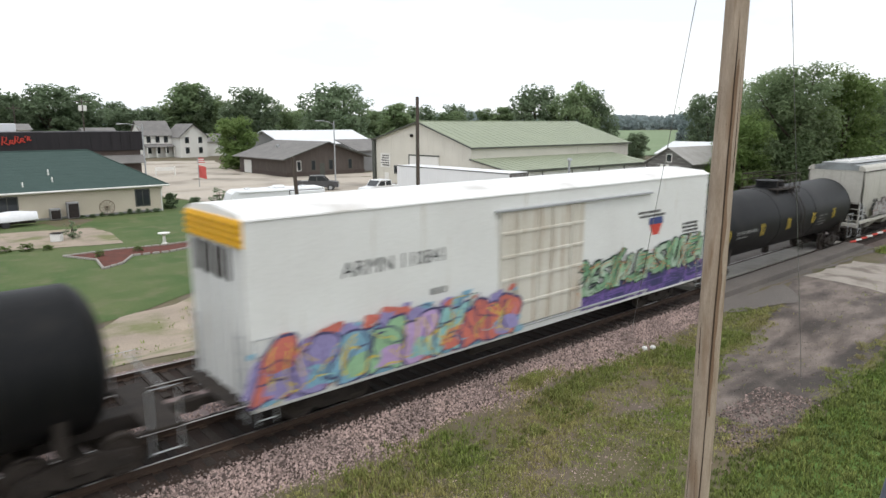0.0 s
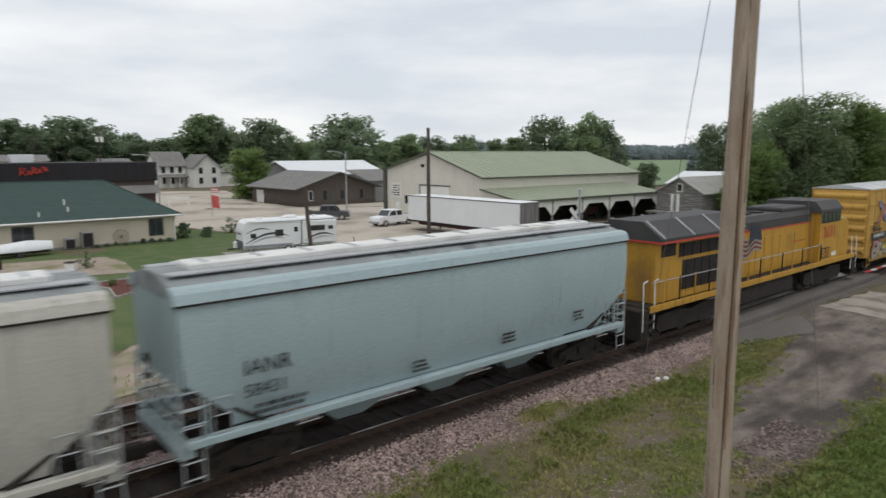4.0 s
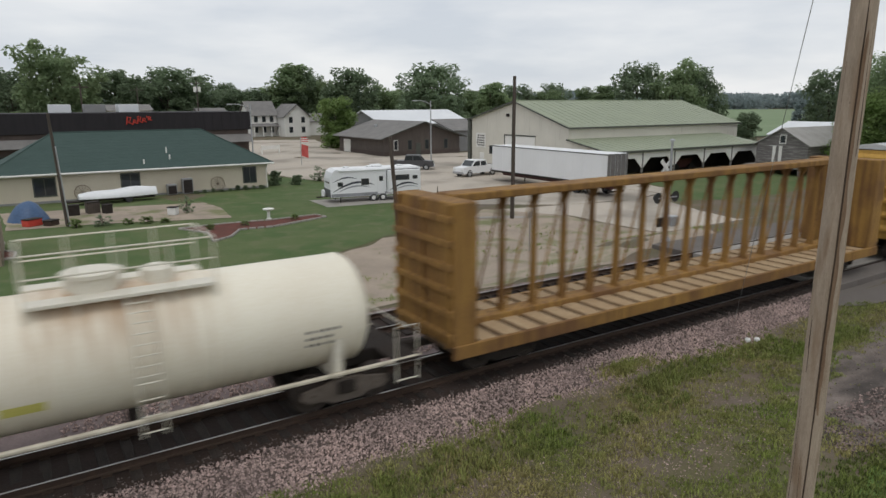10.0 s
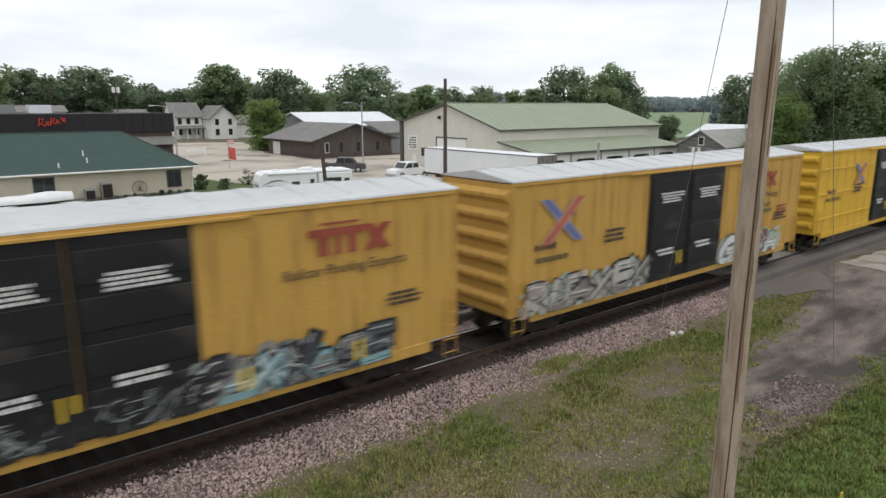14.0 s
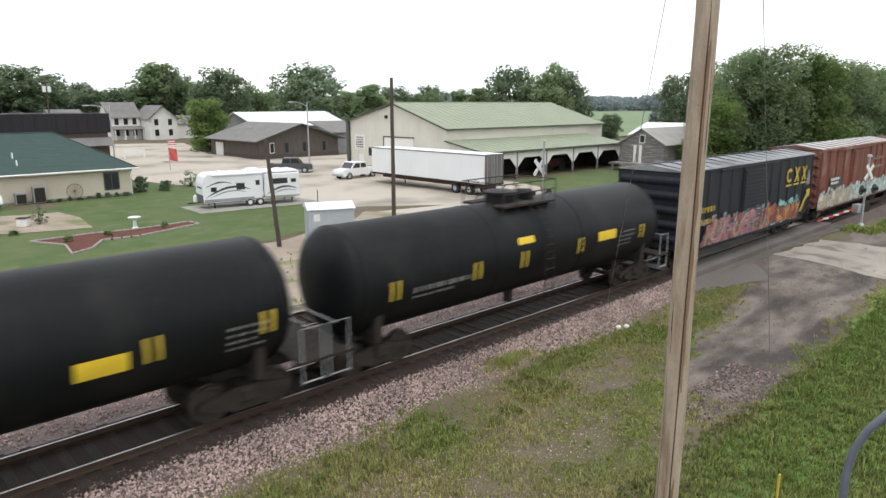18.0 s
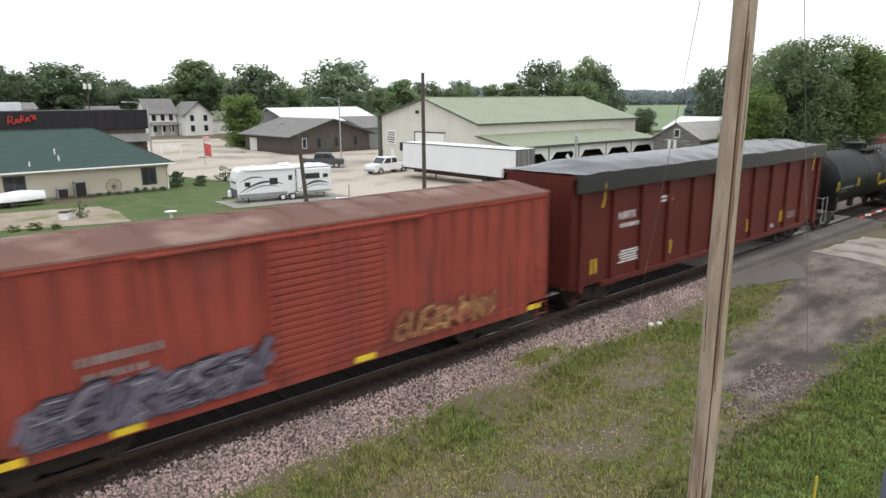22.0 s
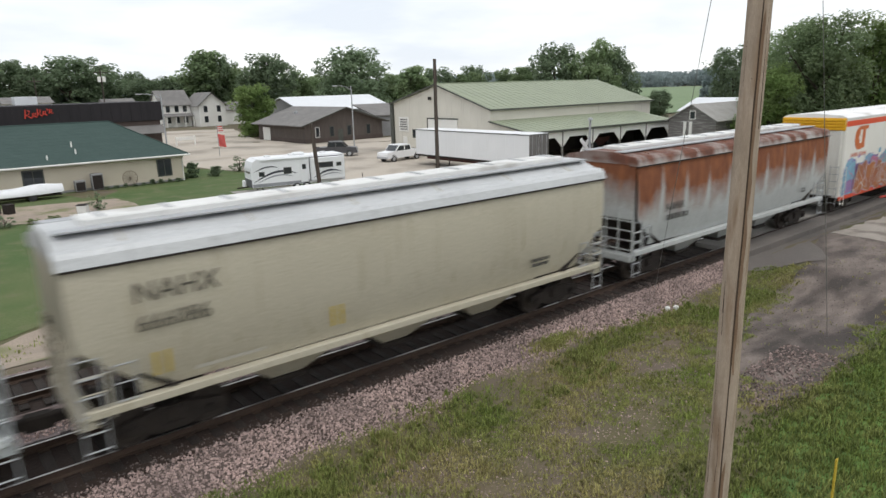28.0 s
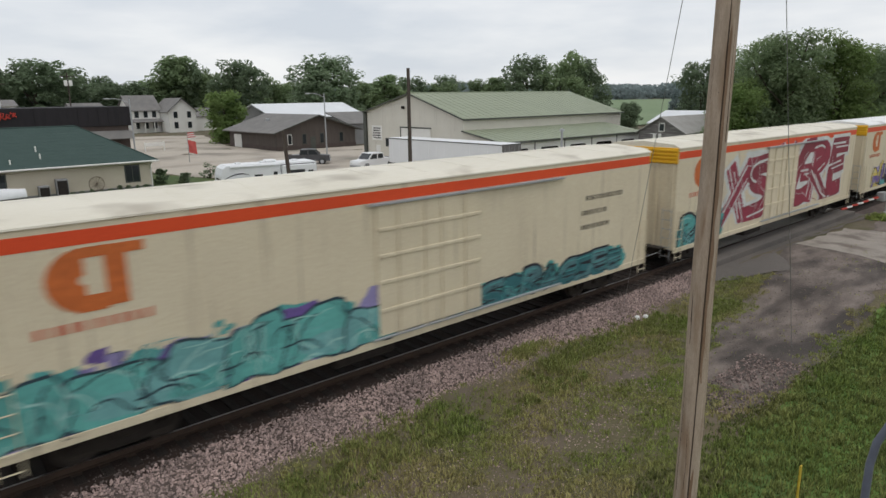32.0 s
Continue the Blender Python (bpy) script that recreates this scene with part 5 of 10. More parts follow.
def reefer(label, x0, x1, eave, body, roof_m, stripe=None, band=None, door=(0.02, 0.2), door_m=None, base_stripe=None):
    c, h = start_car("refrigerator_car", label, "refrigerator car", x0, x1)
    hw = 1.6
    part("body", Geo().box(-h, h, -hw, hw, 0.98, eave, 0.03), body, c)
    rz = eave - 0.012
    part("roof", Geo().prism([(-hw - 0.03, rz), (-hw - 0.02, rz + 0.04), (-hw + 0.25, rz + 0.16), (0, rz + 0.26), (hw - 0.25, rz + 0.16), (hw + 0.02, rz + 0.04), (hw + 0.03, rz)], -h, h), roof_m, c)
    for i in range(13):
        x = -h + 2 * h * (i + 0.5) / 13
        part("roof_seam", Geo().prism([(-hw + 0.25, rz + 0.165), (0, rz + 0.27), (hw - 0.25, rz + 0.165), (0, rz + 0.24)], x - 0.03, x + 0.03), roof_m, c, smooth=0)
    for s in (-1, 1):
        lo, hi = sorted((s * (hw - 0.02), s * (hw + 0.03)))
        part("side_sill", Geo().box(-h, h, lo, hi, 0.86, 1.06, 0.01), base_stripe or body, c)
        if stripe:
            lo, hi = sorted((s * hw, s * (hw + 0.006)))
            part("stripe", Geo().box(-h + 0.03, h - 0.03, lo, hi, eave - 0.42, eave - 0.14), stripe, c, "broad orange stripe", smooth=0)
        dx0, dx1 = door[0] * 2 * h, door[1] * 2 * h
        lo, hi = sorted((s * hw, s * (hw + 0.07)))
        d = part("plug_door", Geo().box(dx0, dx1, lo, hi, 1.15, eave - 0.5, 0.02), door_m or body, c, "sliding plug door with lock rods")
        f = s * (hw + 0.1)
        for k in (0.18, 0.42, 0.58, 0.82):
            x = dx0 + (dx1 - dx0) * k
            part("lock_rod", Geo().tube([(x, f, 1.1), (x, f, eave - 0.45)], 0.025, 6), door_m or body, d)
        for k in (0.2, 0.42, 0.62, 0.82):
            z = 1.15 + (eave - 1.65) * k
            lo2, hi2 = sorted((s * (hw + 0.06), s * (hw + 0.1)))
            part("door_rib", Geo().box(dx0 + 0.05, dx1 - 0.05, lo2, hi2, z - 0.05, z + 0.05, 0.012), door_m or body, d)
        part("door_rail", Geo().box(dx0 - 0.2, dx1 + (dx1 - dx0), *sorted((s * hw, s * (hw + 0.13))), eave - 0.5, eave - 0.43, 0.01), M["galv"], c)
        part("lower_door_rail", Geo().box(dx0 - 0.2, dx1 + (dx1 - dx0), *sorted((s * hw, s * (hw + 0.1))), 1.06, 1.12, 0.01), M["galv"], c)
        for k in (-1, 1):
            ladder(c, k * (h - 0.32) - 0.22, s * (hw + 0.06), 0.55, 2.6, M["galv"] if not stripe else body)
    for s in (-1, 1):
        a, b = sorted((s * h, s * (h + 0.06)))
        for k in range(5):
            y = -1.4 + 0.7 * k
            part("end_post", Geo().box(a, b, y - 0.05, y + 0.05, 1.05, eave - 0.6, 0.01), body, c)
    if band:
        a, b = -h - 0.05, -h + 0.02
        g = Geo().box(a, b, -hw + 0.01, hw - 0.01, eave - 0.62, eave + 0.02, 0.02)
        for i in range(4):
            g.box(a - 0.05, b, -hw + 0.03, hw - 0.03, eave - 0.58 + i * 0.15, eave - 0.5 + i * 0.15, 0.01)
        part("end_band", g, band, c, "amber corrugated upper end panel")
        if door_m:
            part("cooling_unit_grille", Geo().box(-h - 0.04, -h, -0.9, 1.2, eave - 1.45, eave - 0.68, 0.02), P["grille"], c)
        for k in (-1, 1):
            ladder(c, -h - 0.1, k * 1.3 - 0.2, 0.6, 2.7, M["galv"], 0.4, axis="y", name="end_ladder")
        part("end_platform", Geo().box(-h - 0.45, -h, -1.3, 1.3, 1.05, 1.1, 0.01), M["steel_dark"], c)
    part("underframe", Geo().box(-h + 0.2, h - 0.2, -0.5, 0.5, 0.6, 1.0, 0.02), M["steel_dark"], c)
    part("fuel_tank", Geo().box(-h * 0.3, -h * 0.12, -1.3, -0.6, 0.45, 0.95, 0.06), M["steel_dark"], c)
    running_gear(c, h, 2.4, 0.35)
    return c, h, hw + 0.006


def tank_car(label, x0, x1, shell0, shell1, body, top, radius=1.57, stripes=(), white=False, seed=1, panels=(), texts=()):
    c, h = start_car("tank_car", label, "tank car", x0, x1)
    mid = (x0 + x1) / 2
    a, b = shell0 - mid, shell1 - mid
    zc = top - radius
    prof = []
    hd = radius * 0.4
    for i in range(9):
        t = i / 8 * math.pi / 2
        prof.append((a + hd - hd * math.cos(t), radius * math.sin(t)))
    for i in range(8, -1, -1):
        t = i / 8 * math.pi / 2
        prof.append((b - hd + hd * math.cos(t), radius * math.sin(t)))
    part("tank_shell", Geo().spin(prof, (0, 0, zc), (1, 0, 0), 48), body, c)
    for x in (a + hd, b - hd, a + (b - a) * 0.36, a + (b - a) * 0.64):
        part("weld_band", Geo().spin([(x - 0.05, radius), (x - 0.04, radius + 0.012), (x + 0.04, radius + 0.012), (x + 0.05, radius)], (0, 0, zc), (1, 0, 0), 48), body, c)
    fm = P["cream_plain"] if white else M["steel_dark"]
    dm = P["cream_plain"] if white else body
    tz = top
    m, pl = (a + b) / 2, 1.75 if white else 1.35
    part("manway", Geo().spin([(0, 0.52), (0.32, 0.52), (0.34, 0.58), (0.42, 0.58), (0.46, 0.4), (0.48, 0.0)], (m - 0.5, 0, tz - 0.08), (0, 0, 1), 20), dm, c)
    part("valve_housing", Geo().spin([(0, 0.35), (0.3, 0.35), (0.36, 0.25), (0.38, 0)], (m + 0.75, 0, tz - 0.06), (0, 0, 1), 16), dm, c)
    part("platform", Geo().box(m - pl, m + pl, -0.95, -0.45, tz - 0.1, tz - 0.02, 0.01).box(m - pl, m + pl, 0.45, 0.95, tz - 0.1, tz - 0.02, 0.01), fm if white else M["steel_dark"], c)
    rm, rh = (fm, 1.0) if white else (M["wheel"], 0.72)
    post = mesh_of("railing_post", Geo().tube([(0, 0, tz - 0.35), (0, 0, tz + 0.95 * rh)], 0.02, 5), rm)
    rail = mesh_of("railing_bar", Geo().tube([(-pl, 0, 0), (pl, 0, 0)], 0.02, 5), rm)
    cross = mesh_of("railing_end_bar", Geo().tube([(0, -0.93, 0), (0, 0.93, 0)], 0.02, 5), rm)
    for y in (-0.93, 0.93):
        for zz in (0.5, 0.95):
            part("railing_bar", rail, None, c).location = (m, y, tz + zz * rh)
        for k in range(5):
            part("railing_post", post, None, c).location = (m - pl + 2 * pl * k / 4, y, 0)
    for x in (m - pl, m + pl):
        part("railing_end_bar", cross, None, c).location = (x, 0, tz + 0.95 * rh)
    for s in (-1, 1):
        g = Geo()
        for dx in (-0.22, 0.22):
            path = [(m + 0.2 + dx, s * (radius + 0.12) * math.sin(t), zc + (radius + 0.12) * math.cos(t)) for t in [0.55 + 0.15 * i for i in range(9)]]
            path.append((m + 0.2 + dx, s * (radius + 0.13), 0.75))
            g.tube(path, 0.02, 5)
        for i in range(9):
            t = 0.55 + 0.15 * i
            g.tube([(m - 0.02, s * (radius + 0.12) * math.sin(t), zc + (radius + 0.12) * math.cos(t)), (m + 0.42, s * (radius + 0.12) * math.sin(t), zc + (radius + 0.12) * math.cos(t))], 0.016, 5)
        for i in range(int((zc - 0.75) / 0.35)):
            g.tube([(m - 0.02, s * (radius + 0.13), 0.85 + i * 0.35), (m + 0.42, s * (radius + 0.13), 0.85 + i * 0.35)], 0.016, 5)
        part("ladder", g, fm if white else M["steel_dark"], c)
        if white:
            part("side_walkway", Geo().box(-h, h, s * (radius + 0.02) - 0.05, s * (radius + 0.02) + 0.05, 1.03, 1.12, 0.02), body, c)
        else:
            for k in (-1, 1):
                part("end_sill_step", Geo().box(min(k * (h - 0.9), k * h), max(k * (h - 0.9), k * h), s * 1.35 - 0.05, s * 1.35 + 0.05, 1.0, 1.1, 0.02), M["steel_dark"], c)
    for s in (-1, 1):
        x = a + 1.15 if s < 0 else b - 1.15
        gs = Geo().prism([(-1.3, 0.95), (1.3, 0.95), (1.38, zc - 0.35), (1.05, zc - 1.0), (0.5, zc - radius + 0.08), (-0.5, zc - radius + 0.08), (-1.05, zc - 1.0), (-1.38, zc - 0.35)], x - 0.12, x + 0.12)
        part("saddle", gs, fm, c)
        part("stub_sill", Geo().box(min(s * (h - 2.6), s * h), max(s * (h - 2.6), s * h), -0.3, 0.3, 0.72, 1.1, 0.03), M["steel_dark"], c)
        part("end_platform", Geo().box(min(s * (h - 0.75), s * h), max(s * (h - 0.75), s * h), -1.45, 1.45, 1.02, 1.1, 0.01), M["tie"] if white else fm, c)
        g = Geo()
        for y in (-1.42, 1.42):
            g.tube([(s * (h - 0.7), y, 0.5), (s * (h - 0.7), y, 1.95), (s * (h - 0.1), y, 1.95), (s * (h - 0.1), y, 0.5)], 0.02, 5)
            g.tube([(s * (h - 0.7), y, 0.55), (s * (h - 0.1), y, 0.55)], 0.02, 5)
        g.tube([(s * (h - 0.35), -1.42, 1.9), (s * (h - 0.35), 1.42, 1.9)], 0.02, 5)
        part("end_handrail", g, fm if white else M["galv"], c)
    part("outlet", Geo().tube([(m, 0, zc - radius), (m, 0, 0.45)], 0.18, 10), M["steel_dark"], c)
    if stripes or texts:
        y_of = lambda z: -math.sqrt(max(0.05, (radius + 0.004) ** 2 - (z - zc) ** 2)) - 0.004
        L = b - a
        for k in stripes:
            z = zc - 0.42
            g = Geo()
            for dx in (0, 0.26):
                x = a + k + dx
                zs = [z + 0.55 * i / 5 for i in range(6)]
                g.add([(x + w, y_of(q) - 0.002, q) for q in zs for w in (0, 0.1)], [(2 * i, 2 * i + 1, 2 * i + 3, 2 * i + 2) for i in range(5)])
            part("reflector_stripe", g, P["dull_yellow"], c, smooth=0)
        for x, w, z, hh, mm in panels:
            x += a
            zs = [z - hh / 2 + hh * i / 4 for i in range(5)]
            g = Geo().add([(x + u, y_of(q) - 0.002, q) for q in zs for u in (0, w)], [(2 * i, 2 * i + 1, 2 * i + 3, 2 * i + 2) for i in range(4)])
            part("placard", g, mm, c, smooth=0)
        rnd = random.Random(seed)
        g = Geo()
        for x, w, z, rows in [(a + q[0], *q[1:]) for q in texts]:
            for r in range(rows):
                hh = 0.15 if r == 0 and rows == 2 else 0.07
                zz = z - r * 0.17
                u = x
                while u < x + w * (1.0 if r == 0 else rnd.uniform(0.5, 1.0)):
                    k = rnd.uniform(0.07, 0.11)
                    g.add([(u, y_of(zz) - 0.003, zz), (u + k, y_of(zz) - 0.003, zz), (u + k, y_of(zz + hh) - 0.003, zz + hh), (u, y_of(zz + hh) - 0.003, zz + hh)], [(0, 1, 2, 3)])
                    u += k + (0.08 if rnd.random() < 0.8 else 0.14)
        tagged(part("stencil_writing", g, M["blackpaint"] if white else P["faded_white"], c, smooth=0), kind="stuff")
    running_gear(c, h, 2.0 if not white else 1.9, 0.1, DUSTY_FRAME if white else None)
    return c, a, b, zc


def hopper(label, x0, x1, eave, top, body, roof_m=None, ribs=0, low=1.38, hatch=True, rusty=None, bulge=0.04):
    """Covered hopper: bowed sides cut away at the lower ends, hatch trough on the roof, open end cages."""
    c, h = start_car("covered_hopper", label, "hopper car", x0, x1)
    roof_m = roof_m or body
    hw = 1.58
    zs = [low, low + 0.3, 2.6, (2.6 + eave) / 2, eave - 0.25, eave]
    for s in (-1, 1):
        g = Geo()
        ys = [hw - 0.27, hw - 0.15, hw + bulge * 0.5, hw + bulge, hw + 0.01, hw - 0.02]
        cut = [1.25, 1.2, 0.16, 0.12, 0.1, 0.1]
        nx = 14
        for z, y, k in zip(zs, ys, cut):
            for i in range(nx + 1):
                g.v.append((-h + k + (2 * h - 2 * k) * i / nx, s * y, z))
        m = nx + 1
        for r in range(5):
            g.f += [(r * m + i, r * m + i + 1, (r + 1) * m + i + 1, (r + 1) * m + i) for i in range(nx)]
        part("side_sheet", g, body, c, smooth=60)
        lo, hi = sorted((s * (hw - 0.06), s * (hw + 0.05)))
        # Dark strip that draws the shadow line below the roof shoulder.
        part("eave_rail", Geo().box(-h + 0.05, h - 0.05, min(lo, hi), max(lo, hi) - (0.025 if s > 0 else 0), eave - 0.035, eave + 0.012), M["steel_dark"], c, smooth=0)
        part("roof_shoulder", Geo().prism([(s * (hw + 0.05), eave + 0.015), (s * (hw - 0.02), eave + 0.22), (s * (hw - 0.12), eave + 0.31), (s * (hw - 0.32), eave + 0.345), (s * (hw - 0.32), eave + 0.015)], -h + 0.04, h - 0.04), body if roof_m is P["hop_roof"] else roof_m, c, smooth=20)
        lo, hi = sorted((s * (hw - 0.22), s * (hw + 0.02)))
        part("side_sill", Geo().box(-h + 0.15, h - 0.15, lo, hi, low - 0.2, low - 0.02, 0.02), body, c)
        if ribs:
            for i in range(ribs):
                x = -h + 2.0 + (2 * h - 4.0) * i / (ribs - 1)
                g = Geo().box(x - 0.05, x + 0.05, min(s * hw, s * (hw + 0.11)), max(s * hw, s * (hw + 0.11)), low, eave - 0.02, 0.015)
                part("side_post", g, body, c)
        for k in (-1, 1):
            ladder(c, k * (h - 0.28) - 0.22, s * (hw - 0.02), 0.4, 2.55, M["galv"] if not rusty else body, 0.44, 0.02)
            ladder(c, k * (h - 0.95) - 0.2, s * (hw - 0.05), low - 0.1, 2.2, M["galv"] if not rusty else body, 0.4, 0.016, name="grab_iron")
    rp = [(-hw + 0.34, eave + 0.05), (-hw + 0.33, eave + 0.325), (-0.5, top - 0.06), (0.5, top - 0.06), (hw - 0.33, eave + 0.325), (hw - 0.34, eave + 0.05)]
    part("roof", Geo().prism(rp, -h + 0.08, h - 0.08), roof_m, c, smooth=25)
    for i in range(6):
        x = -h + 2 * h * (i + 0.5) / 6
        for s in (-1, 1):
            part("roof_seam", Geo().tube([(x, s * (hw - 0.33), eave + 0.33), (x, s * 0.5, top - 0.055)], 0.018, 4), body, c, smooth=0)
    if hatch:
        t = part("hatch_trough", Geo().box(-h + 0.8, h - 0.8, -0.42, 0.42, top - 0.1, top + 0.07, 0.03), P["hatch"], c, "long white hatch cover")
        n = int(2 * h / 1.4)
        for i in range(n):
            x = -h + 1.2 + (2 * h - 2.4) * i / (n - 1)
            part("hatch_clamp", Geo().box(x - 0.04, x + 0.04, -0.36, 0.36, top - 0.06, top + 0.1, 0.01), M["galv"], t)
        for s in (-1, 1):
            part("running_board", Geo().box(-h + 0.2, h - 0.2, s * 0.72 - 0.2, s * 0.72 + 0.2, top - 0.09, top - 0.05, 0.005), M["galv"], c)
    for s in (-1, 1):
        part("end_sheet", Geo().prism([(-hw + 0.1, 2.5), (hw - 0.1, 2.5), (hw - 0.05, eave), (hw - 0.3, eave + 0.3), (-hw + 0.3, eave + 0.3), (-hw + 0.05, eave)], min(s * (h - 0.16), s * (h - 0.1)), max(s * (h - 0.16), s * (h - 0.1))), body, c)
        x0_, x1_ = s * (h - 0.12), s * (h - 2.3)
        # Slope sheet coloured dark instead of body paint, to imitate the shade there.
        part("slope_sheet", Geo().add([(x0_, -hw + 0.12, 2.6), (x0_, hw - 0.12, 2.6), (x1_, hw - 0.12, 1.15), (x1_, -hw + 0.12, 1.15), (x0_, -hw + 0.12, 2.5), (x0_, hw - 0.12, 2.5), (x1_, hw - 0.12, 1.05), (x1_, -hw + 0.12, 1.05)],
                                      [(0, 1, 2, 3), (4, 7, 6, 5), (0, 4, 5, 1), (2, 6, 7, 3), (0, 3, 7, 4), (1, 5, 6, 2)]), M["steel_dark"], c, smooth=0)
        part("end_sill", Geo().box(min(s * (h - 0.35), s * h), max(s * (h - 0.35), s * h), -hw + 0.1, hw - 0.1, 0.95, 1.2, 0.02), body, c)
        part("centre_sill", Geo().box(min(s * (h - 2.6), s * h), max(s * (h - 2.6), s * h), -0.3, 0.3, 0.7, 1.1, 0.02), M["steel_dark"], c)
        cm = body
        post = mesh_of("cage_post", Geo().tube([(0, 0, 1.1), (0, 0, 2.7)], 0.03, 5), cm)
        rail = mesh_of("cage_rail", Geo().tube([(0, -hw + 0.1, 0), (0, hw - 0.1, 0)], 0.022, 5), cm)
        rung = mesh_of("cage_rung", Geo().tube([(-0.28, 0, 0), (0.28, 0, 0)], 0.018, 5), cm)
        for y in (-hw + 0.08, -0.9, -0.35, 0.35, 0.9, hw - 0.08):
            part("cage_post", post, None, c).location = (s * (h - 0.06), y, 0)
        for z in (1.4, 1.75, 2.1, 2.45):
            part("cage_rail", rail, None, c).location = (s * (h - 0.04), 0, z)
        for y in (-hw + 0.06, hw - 0.06):
            for z in (1.35, 1.7, 2.05, 2.4):
                part("cage_rung", rung, None, c).location = (s * (h - 0.34), y, z)
            part("cage_post", post, None, c).location = (s * (h - 0.62), y, 0)
        part("brake_wheel", Geo().spin([(0, 0.3), (0.04, 0.3), (0.04, 0.2), (0.0, 0.2)], (s * (h - 0.05), 0.7, 2.5), (1, 0, 0), 14), M["steel_dark"], c)
    n = 3 if h < 8.5 else 4
    for i in range(n):
        xm = -h + 3.1 + (2 * h - 6.2) * (i + 0.5) / n
        w = (2 * h - 6.2) / n / 2
        g = Geo().add([(xm - w, -1.35, low), (xm + w, -1.35, low), (xm + w, 1.35, low), (xm - w, 1.35, low), (xm - 0.35, -0.6, 0.42), (xm + 0.35, -0.6, 0.42), (xm + 0.35, 0.6, 0.42), (xm - 0.35, 0.6, 0.42)],
                      [(0, 1, 5, 4), (1, 2, 6, 5), (2, 3, 7, 6), (3, 0, 4, 7), (4, 5, 6, 7), (0, 3, 2, 1)])
        b = part("discharge_bay", g, body if not rusty else rusty, c, smooth=0)
        part("outlet_gate", Geo().box(xm - 0.5, xm + 0.5, -0.75, 0.75, 0.34, 0.46, 0.02), M["steel_dark"], b)
    running_gear(c, h, 1.85, 0.2)
    return c, h, hw + 0.055


def gondola(label, x0, x1):
    c, h = start_car("gondola_car", label, "gondola car", x0, x1)
    hw, z0, z1 = 1.5, 0.98, 4.85
    part("body", Geo().box(-h, h, -hw, hw, z0, z1, 0.02), P["gon_red"], c)
    for s in (-1, 1):
        for i in range(12):
            x = -h + 0.5 + (2 * h - 1.0) * i / 11
            lo, hi = sorted((s * hw, s * (hw + 0.13)))
            part("side_post", Geo().box(x - 0.14, x + 0.14, lo, hi, z0 - 0.15, z1 - 0.05, 0.03), P["gon_red"], c)
        lo, hi = sorted((s * (hw - 0.05), s * (hw + 0.14)))
        part("top_rail", Geo().box(-h, h, lo, hi, z1 - 0.1, z1 + 0.02, 0.02), P["gon_red"], c)
        part("side_sill", Geo().box(-h + 1.6, h - 1.6, lo, hi, z0 - 0.12, z0 + 0.08, 0.02), P["gon_red"], c)
        for k in (-1, 1):
            ladder(c, k * (h - 0.28) - 0.2, s * (hw + 0.1), 0.5, z1 - 0.3, P["gon_red"], 0.4)
    g, nx = Geo(), 70
    us = [-1.02, -1.0] + [k / 7 - 1 + 0.001 for k in range(1, 14)] + [1.0, 1.02]
    m = len(us)
    for i in range(nx + 1):
        x = -h - 0.02 + (2 * h + 0.04) * i / nx
        for u in us:
            y = u * (hw + 0.17)
            z = z1 + 0.05 + 0.36 * (1 - min(1.0, abs(u)) ** 2) * (0.85 + 0.22 * noise.noise((x * 0.33, 0.4, 2.0))) * smooth(0, 2.5, h - abs(x) + 0.3) + 0.05 * noise.noise((x * 1.5, y * 1.5, 4.0))
            if abs(u) > 1.01:
                z = z1 - 0.56 + 0.04 * noise.noise((x * 0.9, u, 7.0))
            g.v.append((x, y, z))
    g.f = [(i * m + j, (i + 1) * m + j, (i + 1) * m + j + 1, i * m + j + 1) for i in range(nx) for j in range(m - 1)]
    part("tarpaulin", g, P["tarp"], c, "sagging black tarpaulin over the load", smooth=50)
    y = -hw - 0.19
    for k in (-1, 1):
        for d in (0.0,):
            x = k * (h - 1.5) + d
            pts = [(x, y, z1 - 0.9), (x, y, z1 - 0.36), (x, y + 0.1, z1 + 0.1)]
            part("tie_down_strap", Geo().tube(pts, 0.016, 5), M["yellowpaint"], c)
        part("strap_tail", Geo().tube([(k * (h - 1.5), y, z1 - 0.85), (k * (h - 1.5) - 0.12, y, z1 - 1.15)], 0.016, 5), M["yellowpaint"], c)
    marks(c, [-h + 1.1, -h + 5.9, -h + 9.3, -h + 12.6, -h + 16.0, h - 2.4], 1.35, -hw - 0.004, h=0.55)
    lettering("NRFX", 0.42, -h + 2.6, -hw - 0.006, 3.1, M["whitepaint"], c, name="reporting_mark")
    bars(c, -h + 2.7, 2.95, 1.4, 0.24, 1, M["whitepaint"], -hw, 4)
    bars(c, -h + 2.7, 1.95, 1.5, 0.5, 5, M["whitepaint"], -hw, 5)
    bars(c, h - 6.0, 1.35, 1.0, 0.2, 2, M["whitepaint"], -hw, 6)
    bars(c, h - 3.6, 1.75, 0.9, 0.36, 3, P["faded_white"], -hw, 8)
    bars(c, -h + 5.3, 3.7, 0.9, 0.3, 2, M["whitepaint"], -hw, 7)
    part("underframe", Geo().box(-h + 0.2, h - 0.2, -0.35, 0.35, 0.6, z0, 0.02), M["steel_dark"], c)
    running_gear(c, h, 2.0, 0.25)
    return c


